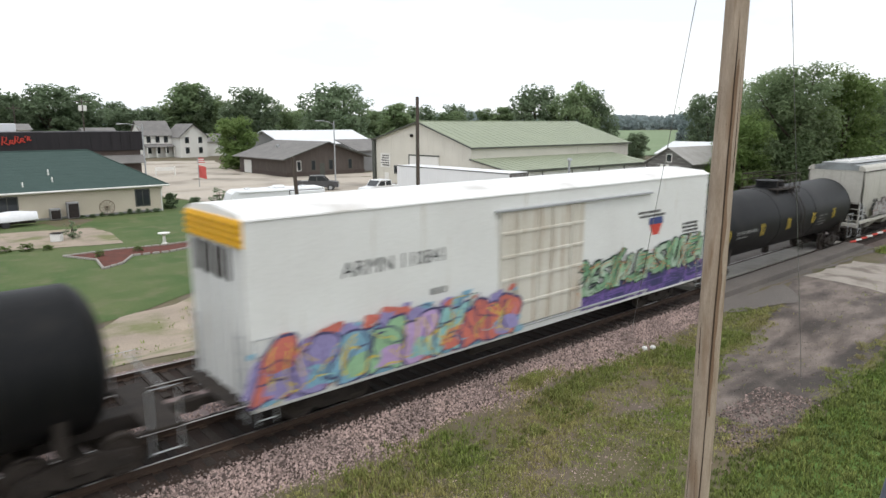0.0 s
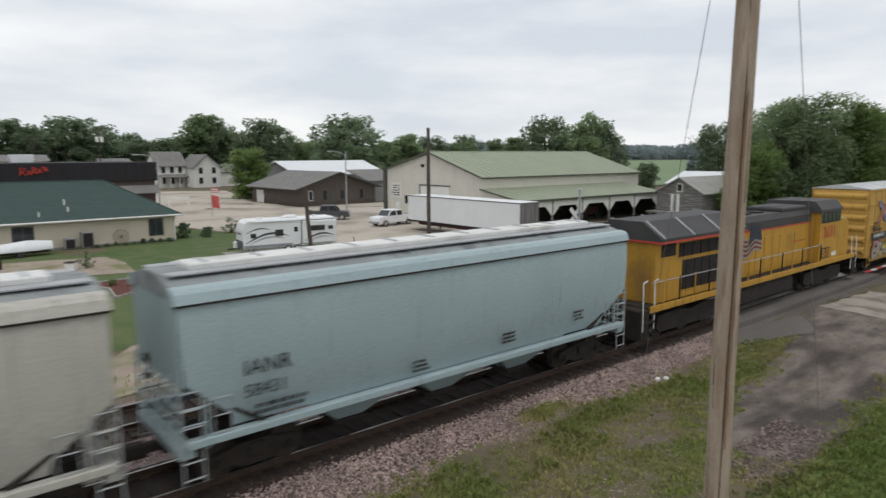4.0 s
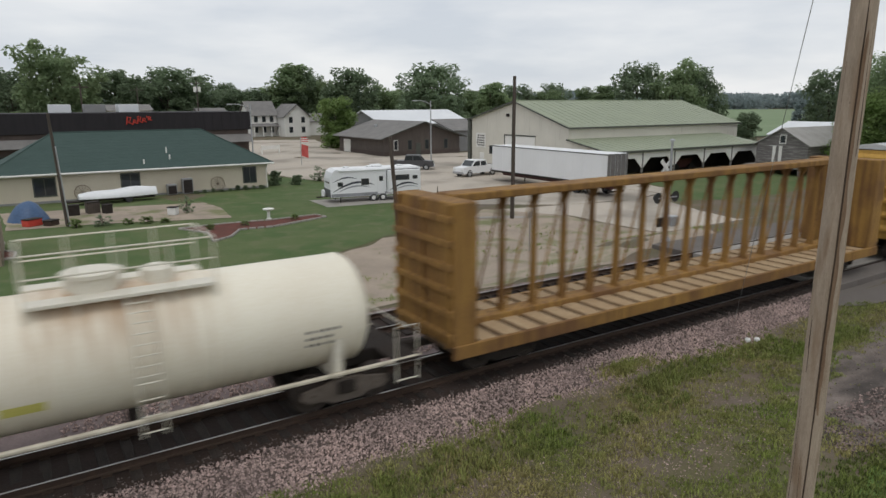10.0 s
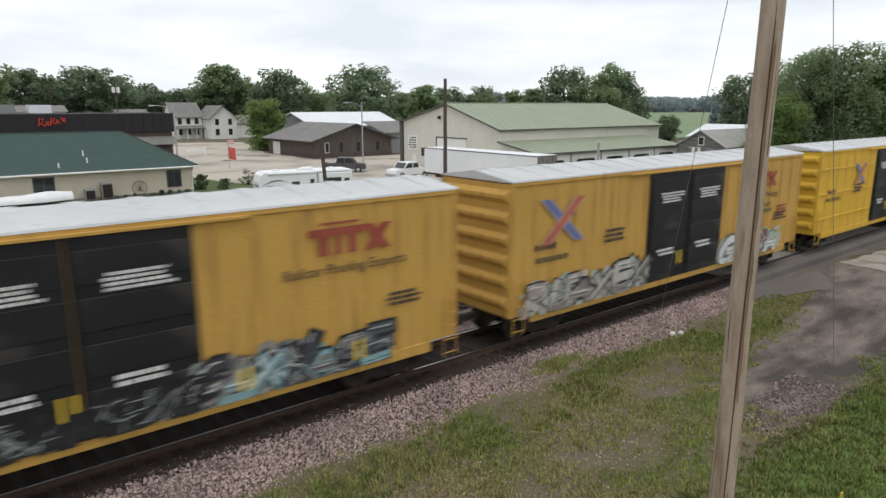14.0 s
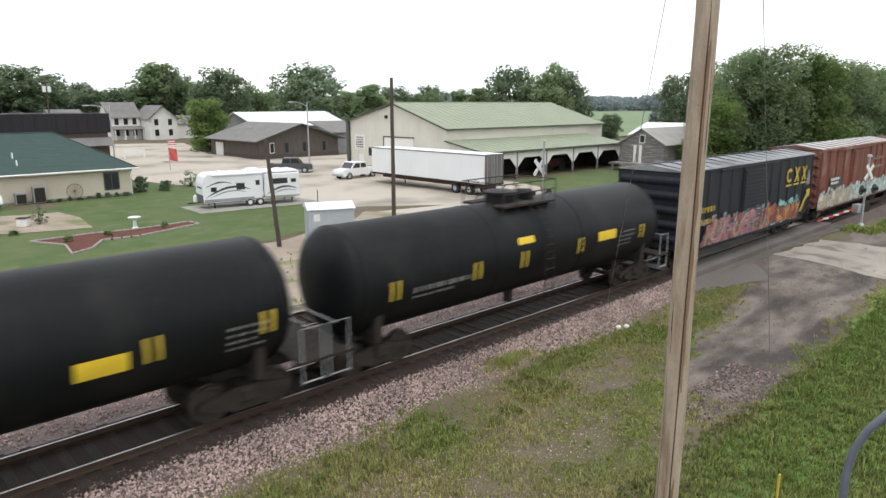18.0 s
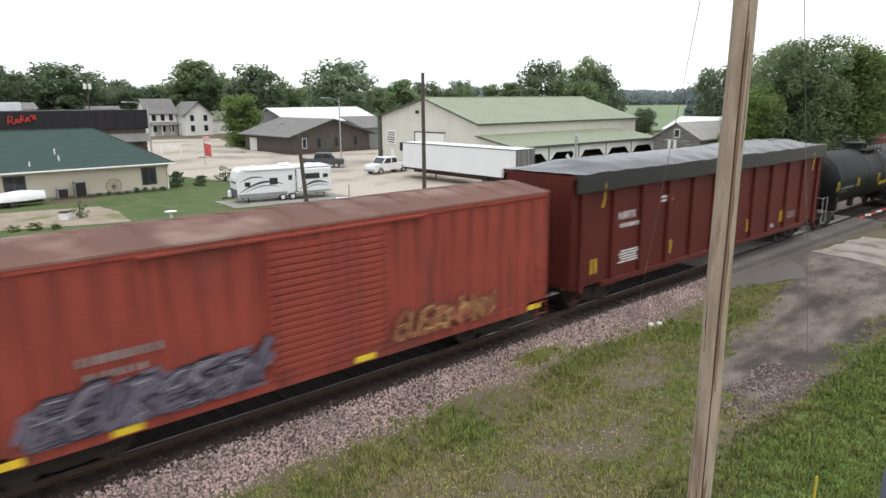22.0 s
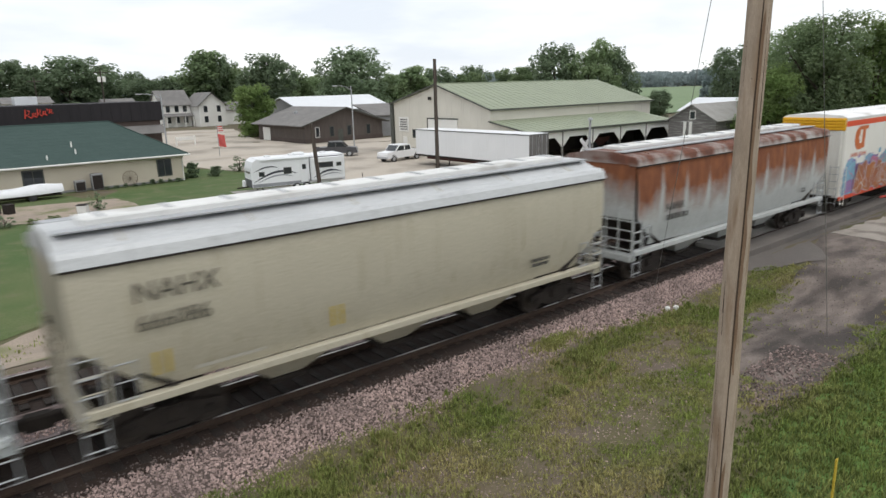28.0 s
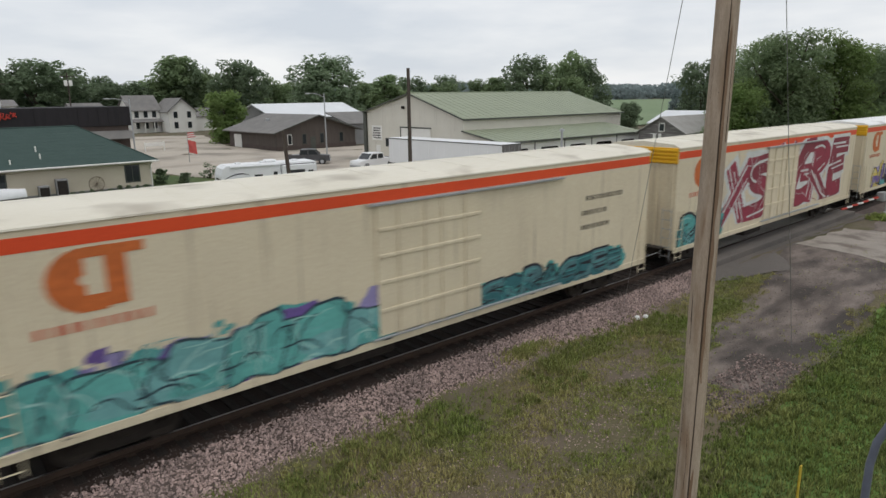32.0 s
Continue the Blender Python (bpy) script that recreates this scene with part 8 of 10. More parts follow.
def machine_barn():
    x0, x1, yl, yr, yk, yf = 55.0, 88.0, 78.2, 58.2, 58.2, 52.0
    za, ze, zk, zl = 7.5, 4.75, 4.5, 1.85
    zg = FAR
    b = thing("machine_shed", "pale steel machine shed with a green roof and an open lean-to", "barn")
    ya = (yl + yr) / 2
    part("front_gable_wall", Geo().prism([(yr, zg), (yl, zg), (yl, ze + 0.4), (ya, za - 0.1), (yr, zk)], x0, x0 + 0.2), B["siding"], b, smooth=0)
    part("rear_gable_wall", Geo().prism([(yr, zg), (yl, zg), (yl, ze + 0.4), (ya, za - 0.1), (yr, zk)], x1 - 0.2, x1), B["siding"], b, smooth=0)
    part("far_wall", Geo().box(x0, x1, yl - 0.2, yl, zg, ze + 0.4), B["siding"], b, smooth=0)
    part("near_wall", Geo().box(x0 + 0.2, x1 - 0.2, yr, yr + 0.2, zg, zk), B["siding"], b, smooth=0)
    part("roof_slope", Geo().prism([(yr - 0.35, zk - 0.12), (ya, za), (ya, za + 0.12), (yr - 0.35, zk)], x0 - 0.4, x1 + 0.3), B["green_roof"], b, smooth=0)
    part("roof_slope", Geo().prism([(yl + 0.35, ze + 0.3), (ya, za), (ya, za + 0.12), (yl + 0.35, ze + 0.42)], x0 - 0.4, x1 + 0.3), B["green_roof"], b, smooth=0)
    roof_seams(b, [((x0 + 1.1 * i, yr - 0.34, zk + 0.01), (x0 + 1.1 * i, ya, za + 0.13)) for i in range(31)], B["green_roof"])
    part("ridge_cap", Geo().tube([(x0 - 0.4, ya, za + 0.1), (x1 + 0.3, ya, za + 0.1)], 0.12, 6), B["green_roof"], b)
    part("gable_trim", Geo().tube([(x0 - 0.42, yr - 0.35, zk - 0.05), (x0 - 0.42, ya, za + 0.07)], 0.11, 4), B["trim_dark"], b)
    part("gable_trim", Geo().tube([(x0 - 0.42, yl + 0.35, ze + 0.37), (x0 - 0.42, ya, za + 0.07)], 0.11, 4), B["trim_dark"], b)
    part("eave_trim", Geo().box(x0 - 0.4, x1 + 0.3, yr - 0.42, yr - 0.32, zk - 0.2, zk), B["trim_dark"], b, smooth=0)
    lz0, lz1 = zk - 1.5, zl
    part("leanto_roof", Geo().prism([(yf - 0.4, lz1), (yk, lz0), (yk, lz0 + 0.12), (yf - 0.4, lz1 + 0.12)], x0 - 0.3, 84.0), B["green_roof"], b, smooth=0)
    roof_seams(b, [((x0 + 1.1 * i, yf - 0.4, lz1 + 0.13), (x0 + 1.1 * i, yk, lz0 + 0.13)) for i in range(26)], B["green_roof"])
    part("leanto_fascia", Geo().box(x0 - 0.3, 84.0, yf - 0.45, yf - 0.38, lz1 - 0.12, lz1 + 0.14), B["trim_dark"], b, smooth=0)
    part("leanto_end_wall", Geo().prism([(yf, zg), (yk, zg), (yk, lz0), (yf, lz1 + 0.1)], x0, x0 + 0.15), B["siding"], b, smooth=0)
    part("leanto_trim", Geo().tube([(x0 - 0.32, yf - 0.4, lz1 + 0.06), (x0 - 0.32, yk, lz0 + 0.06)], 0.1, 4), B["trim_dark"], b)
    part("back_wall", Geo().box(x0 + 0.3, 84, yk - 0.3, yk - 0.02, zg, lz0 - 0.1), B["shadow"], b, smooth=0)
    # End wall added so the last bays get the same painted shade.
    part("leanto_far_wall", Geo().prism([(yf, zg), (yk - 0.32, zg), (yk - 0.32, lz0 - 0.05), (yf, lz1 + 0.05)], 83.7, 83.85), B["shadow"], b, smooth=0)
    n, w = 5, 5.65
    for i in range(n + 1):
        x = x0 + 0.15 + i * w
        part("post", Geo().box(x - 0.11, x + 0.11, yf - 0.15, yf + 0.07, zg - 0.1, lz1, 0.01), B["old_wood"], b)
        if i < n:
            c, e = 1.3, lz1 - 0.05
            part("white_header", Geo().prism([(x, e), (x + w, e), (x + w, e - 2.0), (x + w - c, e - 0.75), (x + c, e - 0.75), (x, e - 2.0)], yf - 0.12, yf - 0.02, axis="y"), B["white_wall"], b, "white header with cut corners", smooth=0)
    d = part("sliding_door", Geo().box(x0 - 0.12, x0 - 0.02, 64.2, 70.2, zg, zg + 4.6, 0.02), B["white_wall"], b, "large pale sliding door")
    part("door_frame", Geo().box(x0 - 0.16, x0 - 0.02, 70.2, 70.35, zg, zg + 4.7), B["trim_dark"], d, smooth=0)
    part("door_frame", Geo().box(x0 - 0.16, x0 - 0.02, 64.1, 70.35, zg + 4.6, zg + 4.75), B["trim_dark"], d, smooth=0)
    part("corner_post", Geo().box(x0 - 0.25, x0 + 0.3, yl - 0.1, yl + 0.5, zg, ze + 0.3), B["trim_dark"], b, smooth=0)
    s = part("wall_sign", Geo().box(x0 - 0.08, x0 - 0.02, 74.6, 76.9, 1.3, 3.3, 0.02), B["white_wall"], b, "white wall sign with faded writing")
    g = Geo()
    rnd = random.Random(9)
    for i in range(5):
        y = 74.9
        while y < 76.5:
            k = rnd.uniform(0.12, 0.4)
            g.box(x0 - 0.1, x0 - 0.08, y, y + k, 1.55 + i * 0.33, 1.72 + i * 0.33)
            y += k + 0.12
    part("sign_writing", g, M["steel_dark"], s, smooth=0)
    part("entry_door", Geo().box(x0 - 0.08, x0 - 0.02, 75.0, 76.0, zg, zg + 2.05, 0.02), B["white_wall"], b)
    part("wall_lamp", Geo().box(x0 - 0.35, x0 - 0.02, 69.4, 69.8, 5.6, 6.0, 0.05), M["steel_dark"], b)
    window(b, x0 - 0.02, 73.2, 0.6, 1.0, 1.0, "y")
    tractor = thing("farm_implement", "dark red farm implement stored under the lean-to", "farm machine", at=(72, 55.5, zg))
    part("frame", Geo().box(-2.2, 2.2, -0.5, 0.5, 0.55, 0.95, 0.06), B["steel_red"], tractor)
    part("hopper", Geo().prism([(-1.4, 0.9), (1.4, 0.9), (1.9, 1.7), (-1.9, 1.7)], -0.7, 0.7, axis="y"), B["steel_red"], tractor, smooth=0)
    for k in (-1.5, 1.5):
        part("wheel", Geo().spin([(-0.15, 0.2), (-0.15, 0.55), (0.15, 0.55), (0.15, 0.2)], (k, -0.7, 0.55), (0, 1, 0), 16), M["rubber"], tractor)
    return b


machine_barn()


def white_trailer():
    x0, x1, y0, y1 = 46.0, 48.8, 43.4, 61.2
    z0, z1 = -0.25, 2.65
    t = thing("semi_trailer", "long white box semi-trailer parked by the shed", "trailer")
    part("box", Geo().box(x0, x1, y0, y1, z0, z1, 0.04), B["trailer"], t)
    part("top_rail", Geo().box(x0 - 0.03, x1 + 0.03, y0 - 0.02, y1 + 0.02, z1 - 0.12, z1 - 0.02, 0.01), B["trim_dark"], t)
    part("bottom_rail", Geo().box(x0 - 0.03, x1 + 0.03, y0, y1, z0 - 0.12, z0 + 0.08, 0.01), M["steel_dark"], t)
    for k in range(2):
        xa = x0 + 0.06 + k * 1.37
        d = part("rear_door", Geo().box(xa, xa + 1.31, y0 - 0.05, y0 - 0.01, z0 + 0.02, z1 - 0.1, 0.01), B["trailer_rear"], t, "grimy grey rear door")
        for q in (0.35, 0.95):
            part("lock_rod", Geo().tube([(xa + q, y0 - 0.08, z0 + 0.05), (xa + q, y0 - 0.08, z1 - 0.15)], 0.025, 6), M["galv"], d)
    for i in range(14):
        y = y0 + 0.6 + i * 1.27
        part("side_seam", Geo().box(x0 - 0.012, x0 + 0.01, y - 0.02, y + 0.02, z0 + 0.1, z1 - 0.14), B["trailer"], t, smooth=0)
    part("chassis", Geo().box(x0 + 0.8, x1 - 0.8, y0 + 0.2, y1 - 1.0, z0 - 0.5, z0 - 0.12, 0.02), B["steel_red"], t)
    part("rear_bumper", Geo().box(x0 + 0.3, x1 - 0.3, y0 - 0.02, y0 + 0.12, FAR + 0.45, FAR + 0.6, 0.02), M["steel_dark"], t)
    for y in (45.6, 47.6):
        for x in (x0 + 0.15, x1 - 0.55):
            w = part("wheel", Geo().spin([(0, 0.0), (0, 0.3), (-0.02, 0.5), (0.1, 0.53), (0.4, 0.53), (0.42, 0.4), (0.42, 0.0)], (x, y, FAR + 0.53), (1, 0, 0), 20), M["rubber"], t)
            part("hub", Geo().spin([(-0.03, 0.0), (-0.03, 0.22), (0.02, 0.28)], (x, y, FAR + 0.53), (1, 0, 0), 14), M["galv"], w)
    for x in (x0 + 0.5, x1 - 0.5):
        part("landing_leg", Geo().tube([(x, y1 - 3.2, z0), (x, y1 - 3.2, FAR)], 0.07, 6), M["steel_dark"], t)


white_trailer()


def hip_house():
    x0, x1, y0, y1, ze, zr = -2.4, 22.3, 70.0, 80.6, 1.25, 4.75
    h = thing("low_house", "low tan house with a dark green hip roof", "house")
    for g, n in ((Geo().box(x0, x1, y0, y0 + 0.2, FAR - 0.1, ze), "front_wall"), (Geo().box(x0, x1, y1 - 0.2, y1, FAR - 0.1, ze), "rear_wall"),
                 (Geo().box(x0, x0 + 0.2, y0 + 0.2, y1 - 0.2, FAR - 0.1, ze), "end_wall"), (Geo().box(x1 - 0.2, x1, y0 + 0.2, y1 - 0.2, FAR - 0.1, ze), "end_wall")):
        part(n, g, B["tan"], h, smooth=0)
    o, m = 0.6, (y0 + y1) / 2
    a = [(x0 - o, y0 - o, ze), (x1 + o, y0 - o, ze), (x1 + o, y1 + o, ze), (x0 - o, y1 + o, ze)]
    r = [(x0 + 5.3, m, zr), (x1 - 5.3, m, zr)]
    g = Geo().add(a + r + [(p[0], p[1], p[2] - 0.12) for p in a], [(0, 1, 5, 4), (1, 2, 5), (2, 3, 4, 5), (3, 0, 4), (9, 8, 7, 6)])
    part("roof", g, B["green_shingle"], h, smooth=0)
    n = 13
    for i in range(1, n):
        t = i / n
        pts = [tuple(np.array(a[0]) * (1 - t) + np.array(r[0]) * t + (0, -0.01, 0.02)), tuple(np.array(a[1]) * (1 - t) + np.array(r[1]) * t + (0, -0.01, 0.02))]
        part("shingle_course", Geo().tube(pts, 0.005, 4), B["green_shingle"], h, smooth=0)
    part("ridge_cap", Geo().tube(r, 0.09, 6), B["green_shingle"], h)
    for q in range(2):
        part("hip_cap", Geo().tube([a[q], r[q]], 0.08, 6), B["green_shingle"], h)
    part("gutter", Geo().tube([(x0 - o, y0 - o - 0.05, ze - 0.03), (x1 + o, y0 - o - 0.05, ze - 0.03)], 0.09, 6), B["white_wall"], h, "white gutter")
    for x in (x0 + 0.1, x1 - 0.1):
        part("downpipe", Geo().tube([(x, y0 - o, ze - 0.1), (x, y0 - 0.06, ze - 0.5), (x, y0 - 0.06, FAR)], 0.06, 6), B["white_wall"], h)
    for x, w in ((1.6, 1.7), (8.8, 1.6), (20.4, 1.3)):
        window(h, x, y0, -0.75, w, 1.6)
    for x, z in ((12.6, 2.6), (12.7, 1.95), (10.2, 1.6)):
        part("roof_vent", Geo().tube([(x, y0 + (z - ze) * 1.5 - 0.3, z - 0.2), (x, y0 + (z - ze) * 1.5 - 0.3, z + 0.55)], 0.07, 6), B["white_wall"], h)
    part("foundation", Geo().box(x0 - 0.03, x1 + 0.03, y0 - 0.03, y1 + 0.03, FAR - 0.1, FAR + 0.22), B["grey_wall"], h, smooth=0)
    for x in (4.6, 17.0):
        ww = thing("wagon_wheel", "old wagon wheel leaning on the tan house wall", "wagon wheel", at=(x, y0 - 0.08, FAR + 0.8))
        part("rim", Geo().tube([(0.7 * math.cos(t), 0, 0.7 * math.sin(t)) for t in [2 * math.pi * i / 18 for i in range(19)]], 0.03, 5), B["fence"], ww)
        part("hub", Geo().tube([(0, -0.08, 0), (0, 0.05, 0)], 0.09, 8), B["fence"], ww)
        for i in range(12):
            t = math.pi * i / 6
            part("spoke", Geo().tube([(0, 0, 0), (0.7 * math.cos(t), 0, 0.7 * math.sin(t))], 0.02, 4), B["fence"], ww)
    for i, (x, w, hgt) in enumerate(((12.4, 0.9, 1.1), (13.9, 1.0, 1.6))):
        u = thing("air_conditioner" if i else "gas_meter", "grey utility unit against the house wall", "utility unit", at=(x, y0 - 0.5, FAR))
        part("housing", Geo().box(-w / 2, w / 2, -0.4, 0.35, 0.05, hgt, 0.05), B["grey_wall"], u)
        part("grille", Geo().box(-w / 2 + 0.08, w / 2 - 0.08, -0.42, -0.4, 0.15, hgt - 0.15), P["grille"], u, smooth=0)
    rnd = random.Random(3)
    for i in range(9):
        x = 14.6 + i * 0.85
        s = tree("b", x, y0 - 0.8, FAR + rnd.uniform(0.35, 0.7), rnd.uniform(0.5, 0.9), "small green bedding plant along the house", 40 * i, "plants along the house", "shrub")


hip_house()


def gable_block(name, label, x0, x1, y0, y1, ze, zr, ridge, wall, roof, over=0.5, cat="building", base=FAR):
    """A plain building with a gable roof; ridge 'x' or 'y'. Returns it."""
    b = thing(name, label, cat)
    xm, ym = (x0 + x1) / 2, (y0 + y1) / 2
    if ridge == "y":
        for y in (y0, y1 - 0.2):
            part("gable_wall", Geo().prism([(x0, base), (x1, base), (x1, ze), (xm, zr - 0.1), (x0, ze)], y, y + 0.2, axis="y"), wall, b, smooth=0)
        for x in (x0, x1 - 0.2):
            part("side_wall", Geo().box(x, x + 0.2, y0 + 0.2, y1 - 0.2, base, ze), wall, b, smooth=0)
        k = (zr - ze) / (xm - x0)
        for s in (-1, 1):
            e = xm + s * (xm - x0 + over)
            ez = ze - over * k
            part("roof_slope", Geo().prism([(e, ez), (xm, zr), (xm, zr + 0.15), (e, ez + 0.15)], y0 - over, y1 + over, axis="y"), roof, b, smooth=0)
            part("barge_board", Geo().tube([(e, y0 - over - 0.02, ez + 0.06), (xm, y0 - over - 0.02, zr + 0.06)], 0.1, 4), B["trim_dark"], b, smooth=0)
    else:
        for x in (x0, x1 - 0.2):
            part("gable_wall", Geo().prism([(y0, base), (y1, base), (y1, ze), (ym, zr - 0.1), (y0, ze)], x, x + 0.2), wall, b, smooth=0)
        for y in (y0, y1 - 0.2):
            part("side_wall", Geo().box(x0 + 0.2, x1 - 0.2, y, y + 0.2, base, ze), wall, b, smooth=0)
        k = (zr - ze) / (ym - y0)
        for s in (-1, 1):
            e = ym + s * (ym - y0 + over)
            ez = ze - over * k
            part("roof_slope", Geo().prism([(e, ez), (ym, zr), (ym, zr + 0.15), (e, ez + 0.15)], x0 - over, x1 + over), roof, b, smooth=0)
    return b


b = gable_block("shingled_building", "low dark brown building with a grey shingle roof", 52.8, 68.5, 101.2, 119.5, 1.7, 4.2, "y", B["brown_wall"], B["grey_shingle"], 1.0)
for x in (55.2, 58.0, 61.5, 65.5):
    window(b, x, 101.2, -0.5, 0.7, 1.6, frame=B["white_wall"] if x in (55.2,) else None)
part("entry_door", Geo().box(59.2, 60.2, 101.13, 101.2, FAR, 0.6, 0.02), B["trim_dark"], b)
part("side_door", Geo().box(52.72, 52.8, 114.5, 117.5, FAR, 0.9, 0.02), B["white_wall"], b)
part("brick_base", Geo().box(52.74, 68.56, 101.14, 119.56, FAR, -0.75), B["brick"], b, smooth=0)
part("roof_vent", Geo().box(56.8, 57.3, 112, 112.5, 3.1, 3.6, 0.05), M["galv"], b)
part("side_wing_wall", Geo().box(68.5, 78.0, 103.5, 104.0, FAR, 2.3), B["grey_wall"], b, smooth=0)
part("side_wing_roof", Geo().prism([(103.2, 2.25), (111, 4.2), (111, 4.4), (103.2, 2.45)], 68.5, 78.4), B["grey_shingle"], b, smooth=0)
window(b, 76.0, 103.5, -0.4, 1.6, 1.6, frame=B["white_wall"])
gable_block("metal_roofed_hall", "grey hall with a bright white metal roof", 63.5, 85.0, 122.0, 140.0, 3.3, 5.9, "x", B["grey_wall"], B["white_metal"], 0.5)
b = gable_block("farmhouse", "two-storey white clapboard farmhouse with a grey roof", 55.5, 63.0, 186.0, 196.0, 4.6, 8.2, "x", B["white_wall"], B["grey_shingle"], 0.5, "house")
for x in (57.0, 59.3, 61.5):
    for z in (-0.3, 2.6):
        window(b, x, 186.0, z, 0.9, 1.5)
b2 = gable_block("farmhouse_wing", "white gabled farmhouse wing with dark windows", 63.2, 70.5, 180.0, 192.0, 4.2, 7.4, "y", B["white_wall"], B["grey_shingle"], 0.5, "house")
for x in (65.0, 68.6):
    for z in (-0.3, 2.4):
        window(b2, x, 180.0, z, 0.9, 1.5)
part("porch_roof", Geo().prism([(183.5, 1.3), (186.0, 2.0), (186.0, 2.2), (183.5, 1.5)], 55.5, 63.0), B["grey_shingle"], b, smooth=0)
for x in (55.8, 58.2, 60.6, 62.8):
    part("porch_post", Geo().box(x - 0.1, x + 0.1, 183.6, 183.8, FAR, 1.4), B["white_wall"], b)
gable_block("white_garage", "small pale garage beside the farmhouse", 72.0, 79.5, 184.0, 192.0, 2.6, 4.6, "x", B["white_wall"], B["grey_shingle"], 0.4)


def diner():
    x0, x1, y0, y1 = -5.0, 28.3, 95.0, 112.0
    d = thing("flat_roofed_diner", "flat-roofed building with a tall black parapet and red script sign", "building")
    part("wall", Geo().box(x0 + 0.3, x1 - 0.3, y0 + 0.3, y1, FAR, 3.95), B["brick"], d, smooth=0)
    part("parapet", Geo().box(x0, x1, y0, y1 + 0.2, 3.9, 6.4, 0.03), B["black_wall"], d, "tall black parapet")
    n = 28
    for i in range(n):
        x = x0 + 0.3 + (x1 - x0 - 0.6) * i / (n - 1)
        part("cladding_batten", Geo().box(x - 0.03, x + 0.03, y0 - 0.04, y0, 3.95, 6.35), B["black_wall"], d, smooth=0)
    part("awning", Geo().prism([(y0 - 0.9, 2.2), (y0 + 0.3, 3.2), (y0 + 0.3, 3.3), (y0 - 0.9, 2.3)], x0, x1), B["grey_shingle"], d, smooth=0)
    for i in range(5):
        window(d, x0 + 1.5 + 1.7 * i, y0 + 0.3, -0.4, 1.3, 1.7)
    for i in range(3):
        part("roof_unit", Geo().box(4.0 + 4.2 * i, 6.6 + 4.2 * i, 103, 106, 6.4, 7.5, 0.05), B["white_metal"] if i != 1 else B["grey_wall"], d)
    part("annex_wall", Geo().box(x0 - 16, x0 + 0.2, y0 + 1.0, y1, FAR, 2.4), B["brick"], d, smooth=0)
    part("annex_roof", Geo().prism([(y0 + 0.4, 2.3), (y0 + 7, 3.3), (y1, 2.3)], x0 - 16.3, x0 + 0.1), B["black_wall"], d, smooth=0)
    for i in range(4):
        window(d, x0 - 14 + 3.4 * i, y0 + 1.0, -0.6, 1.8, 1.7)
    sg = thing("script_sign", "red script sign on the black parapet", "sign", at=(12.2, y0 - 0.08, 4.9))
    red = M["redpaint"]
    x = 0.0
    for i, (w, hh) in enumerate(((0.75, 1.0), (0.5, 0.5), (0.55, 0.85), (0.5, 0.5), (0.15, 0.3), (0.4, 0.5))):
        z = 0.1 * i
        if i == 4:
            pts = [(x, 0, z + 0.7), (x + 0.05, 0, z + 0.45)]
        else:
            pts = [(x, 0, z), (x + w * 0.2, 0, z + hh), (x + w * 0.75, 0, z + hh * 0.85), (x + w * 0.55, 0, z + hh * 0.45), (x + w * 0.15, 0, z + hh * 0.4), (x + w, 0, z)]
        part("script_stroke", Geo().tube(pts, 0.075, 6), red, sg)
        x += w + 0.04


diner()
for i, (x0, x1, y0, y1, z) in enumerate([(46, 54, 205, 212, 6.5), (20, 30, 185, 195, 7.6)]):
    b = thing("distant_house", "pale distant house among the trees", "house", "distant houses")
    part("wall", Geo().box(x0, x1, y0, y1, FAR, z - 1.5), B["white_wall"], b, smooth=0)
    part("roof", Geo().prism([(y0 - 0.5, z - 1.5), ((y0 + y1) / 2, z), (y1 + 0.5, z - 1.5)], x0 - 0.4, x1 + 0.4), B["grey_shingle"], b, smooth=0)


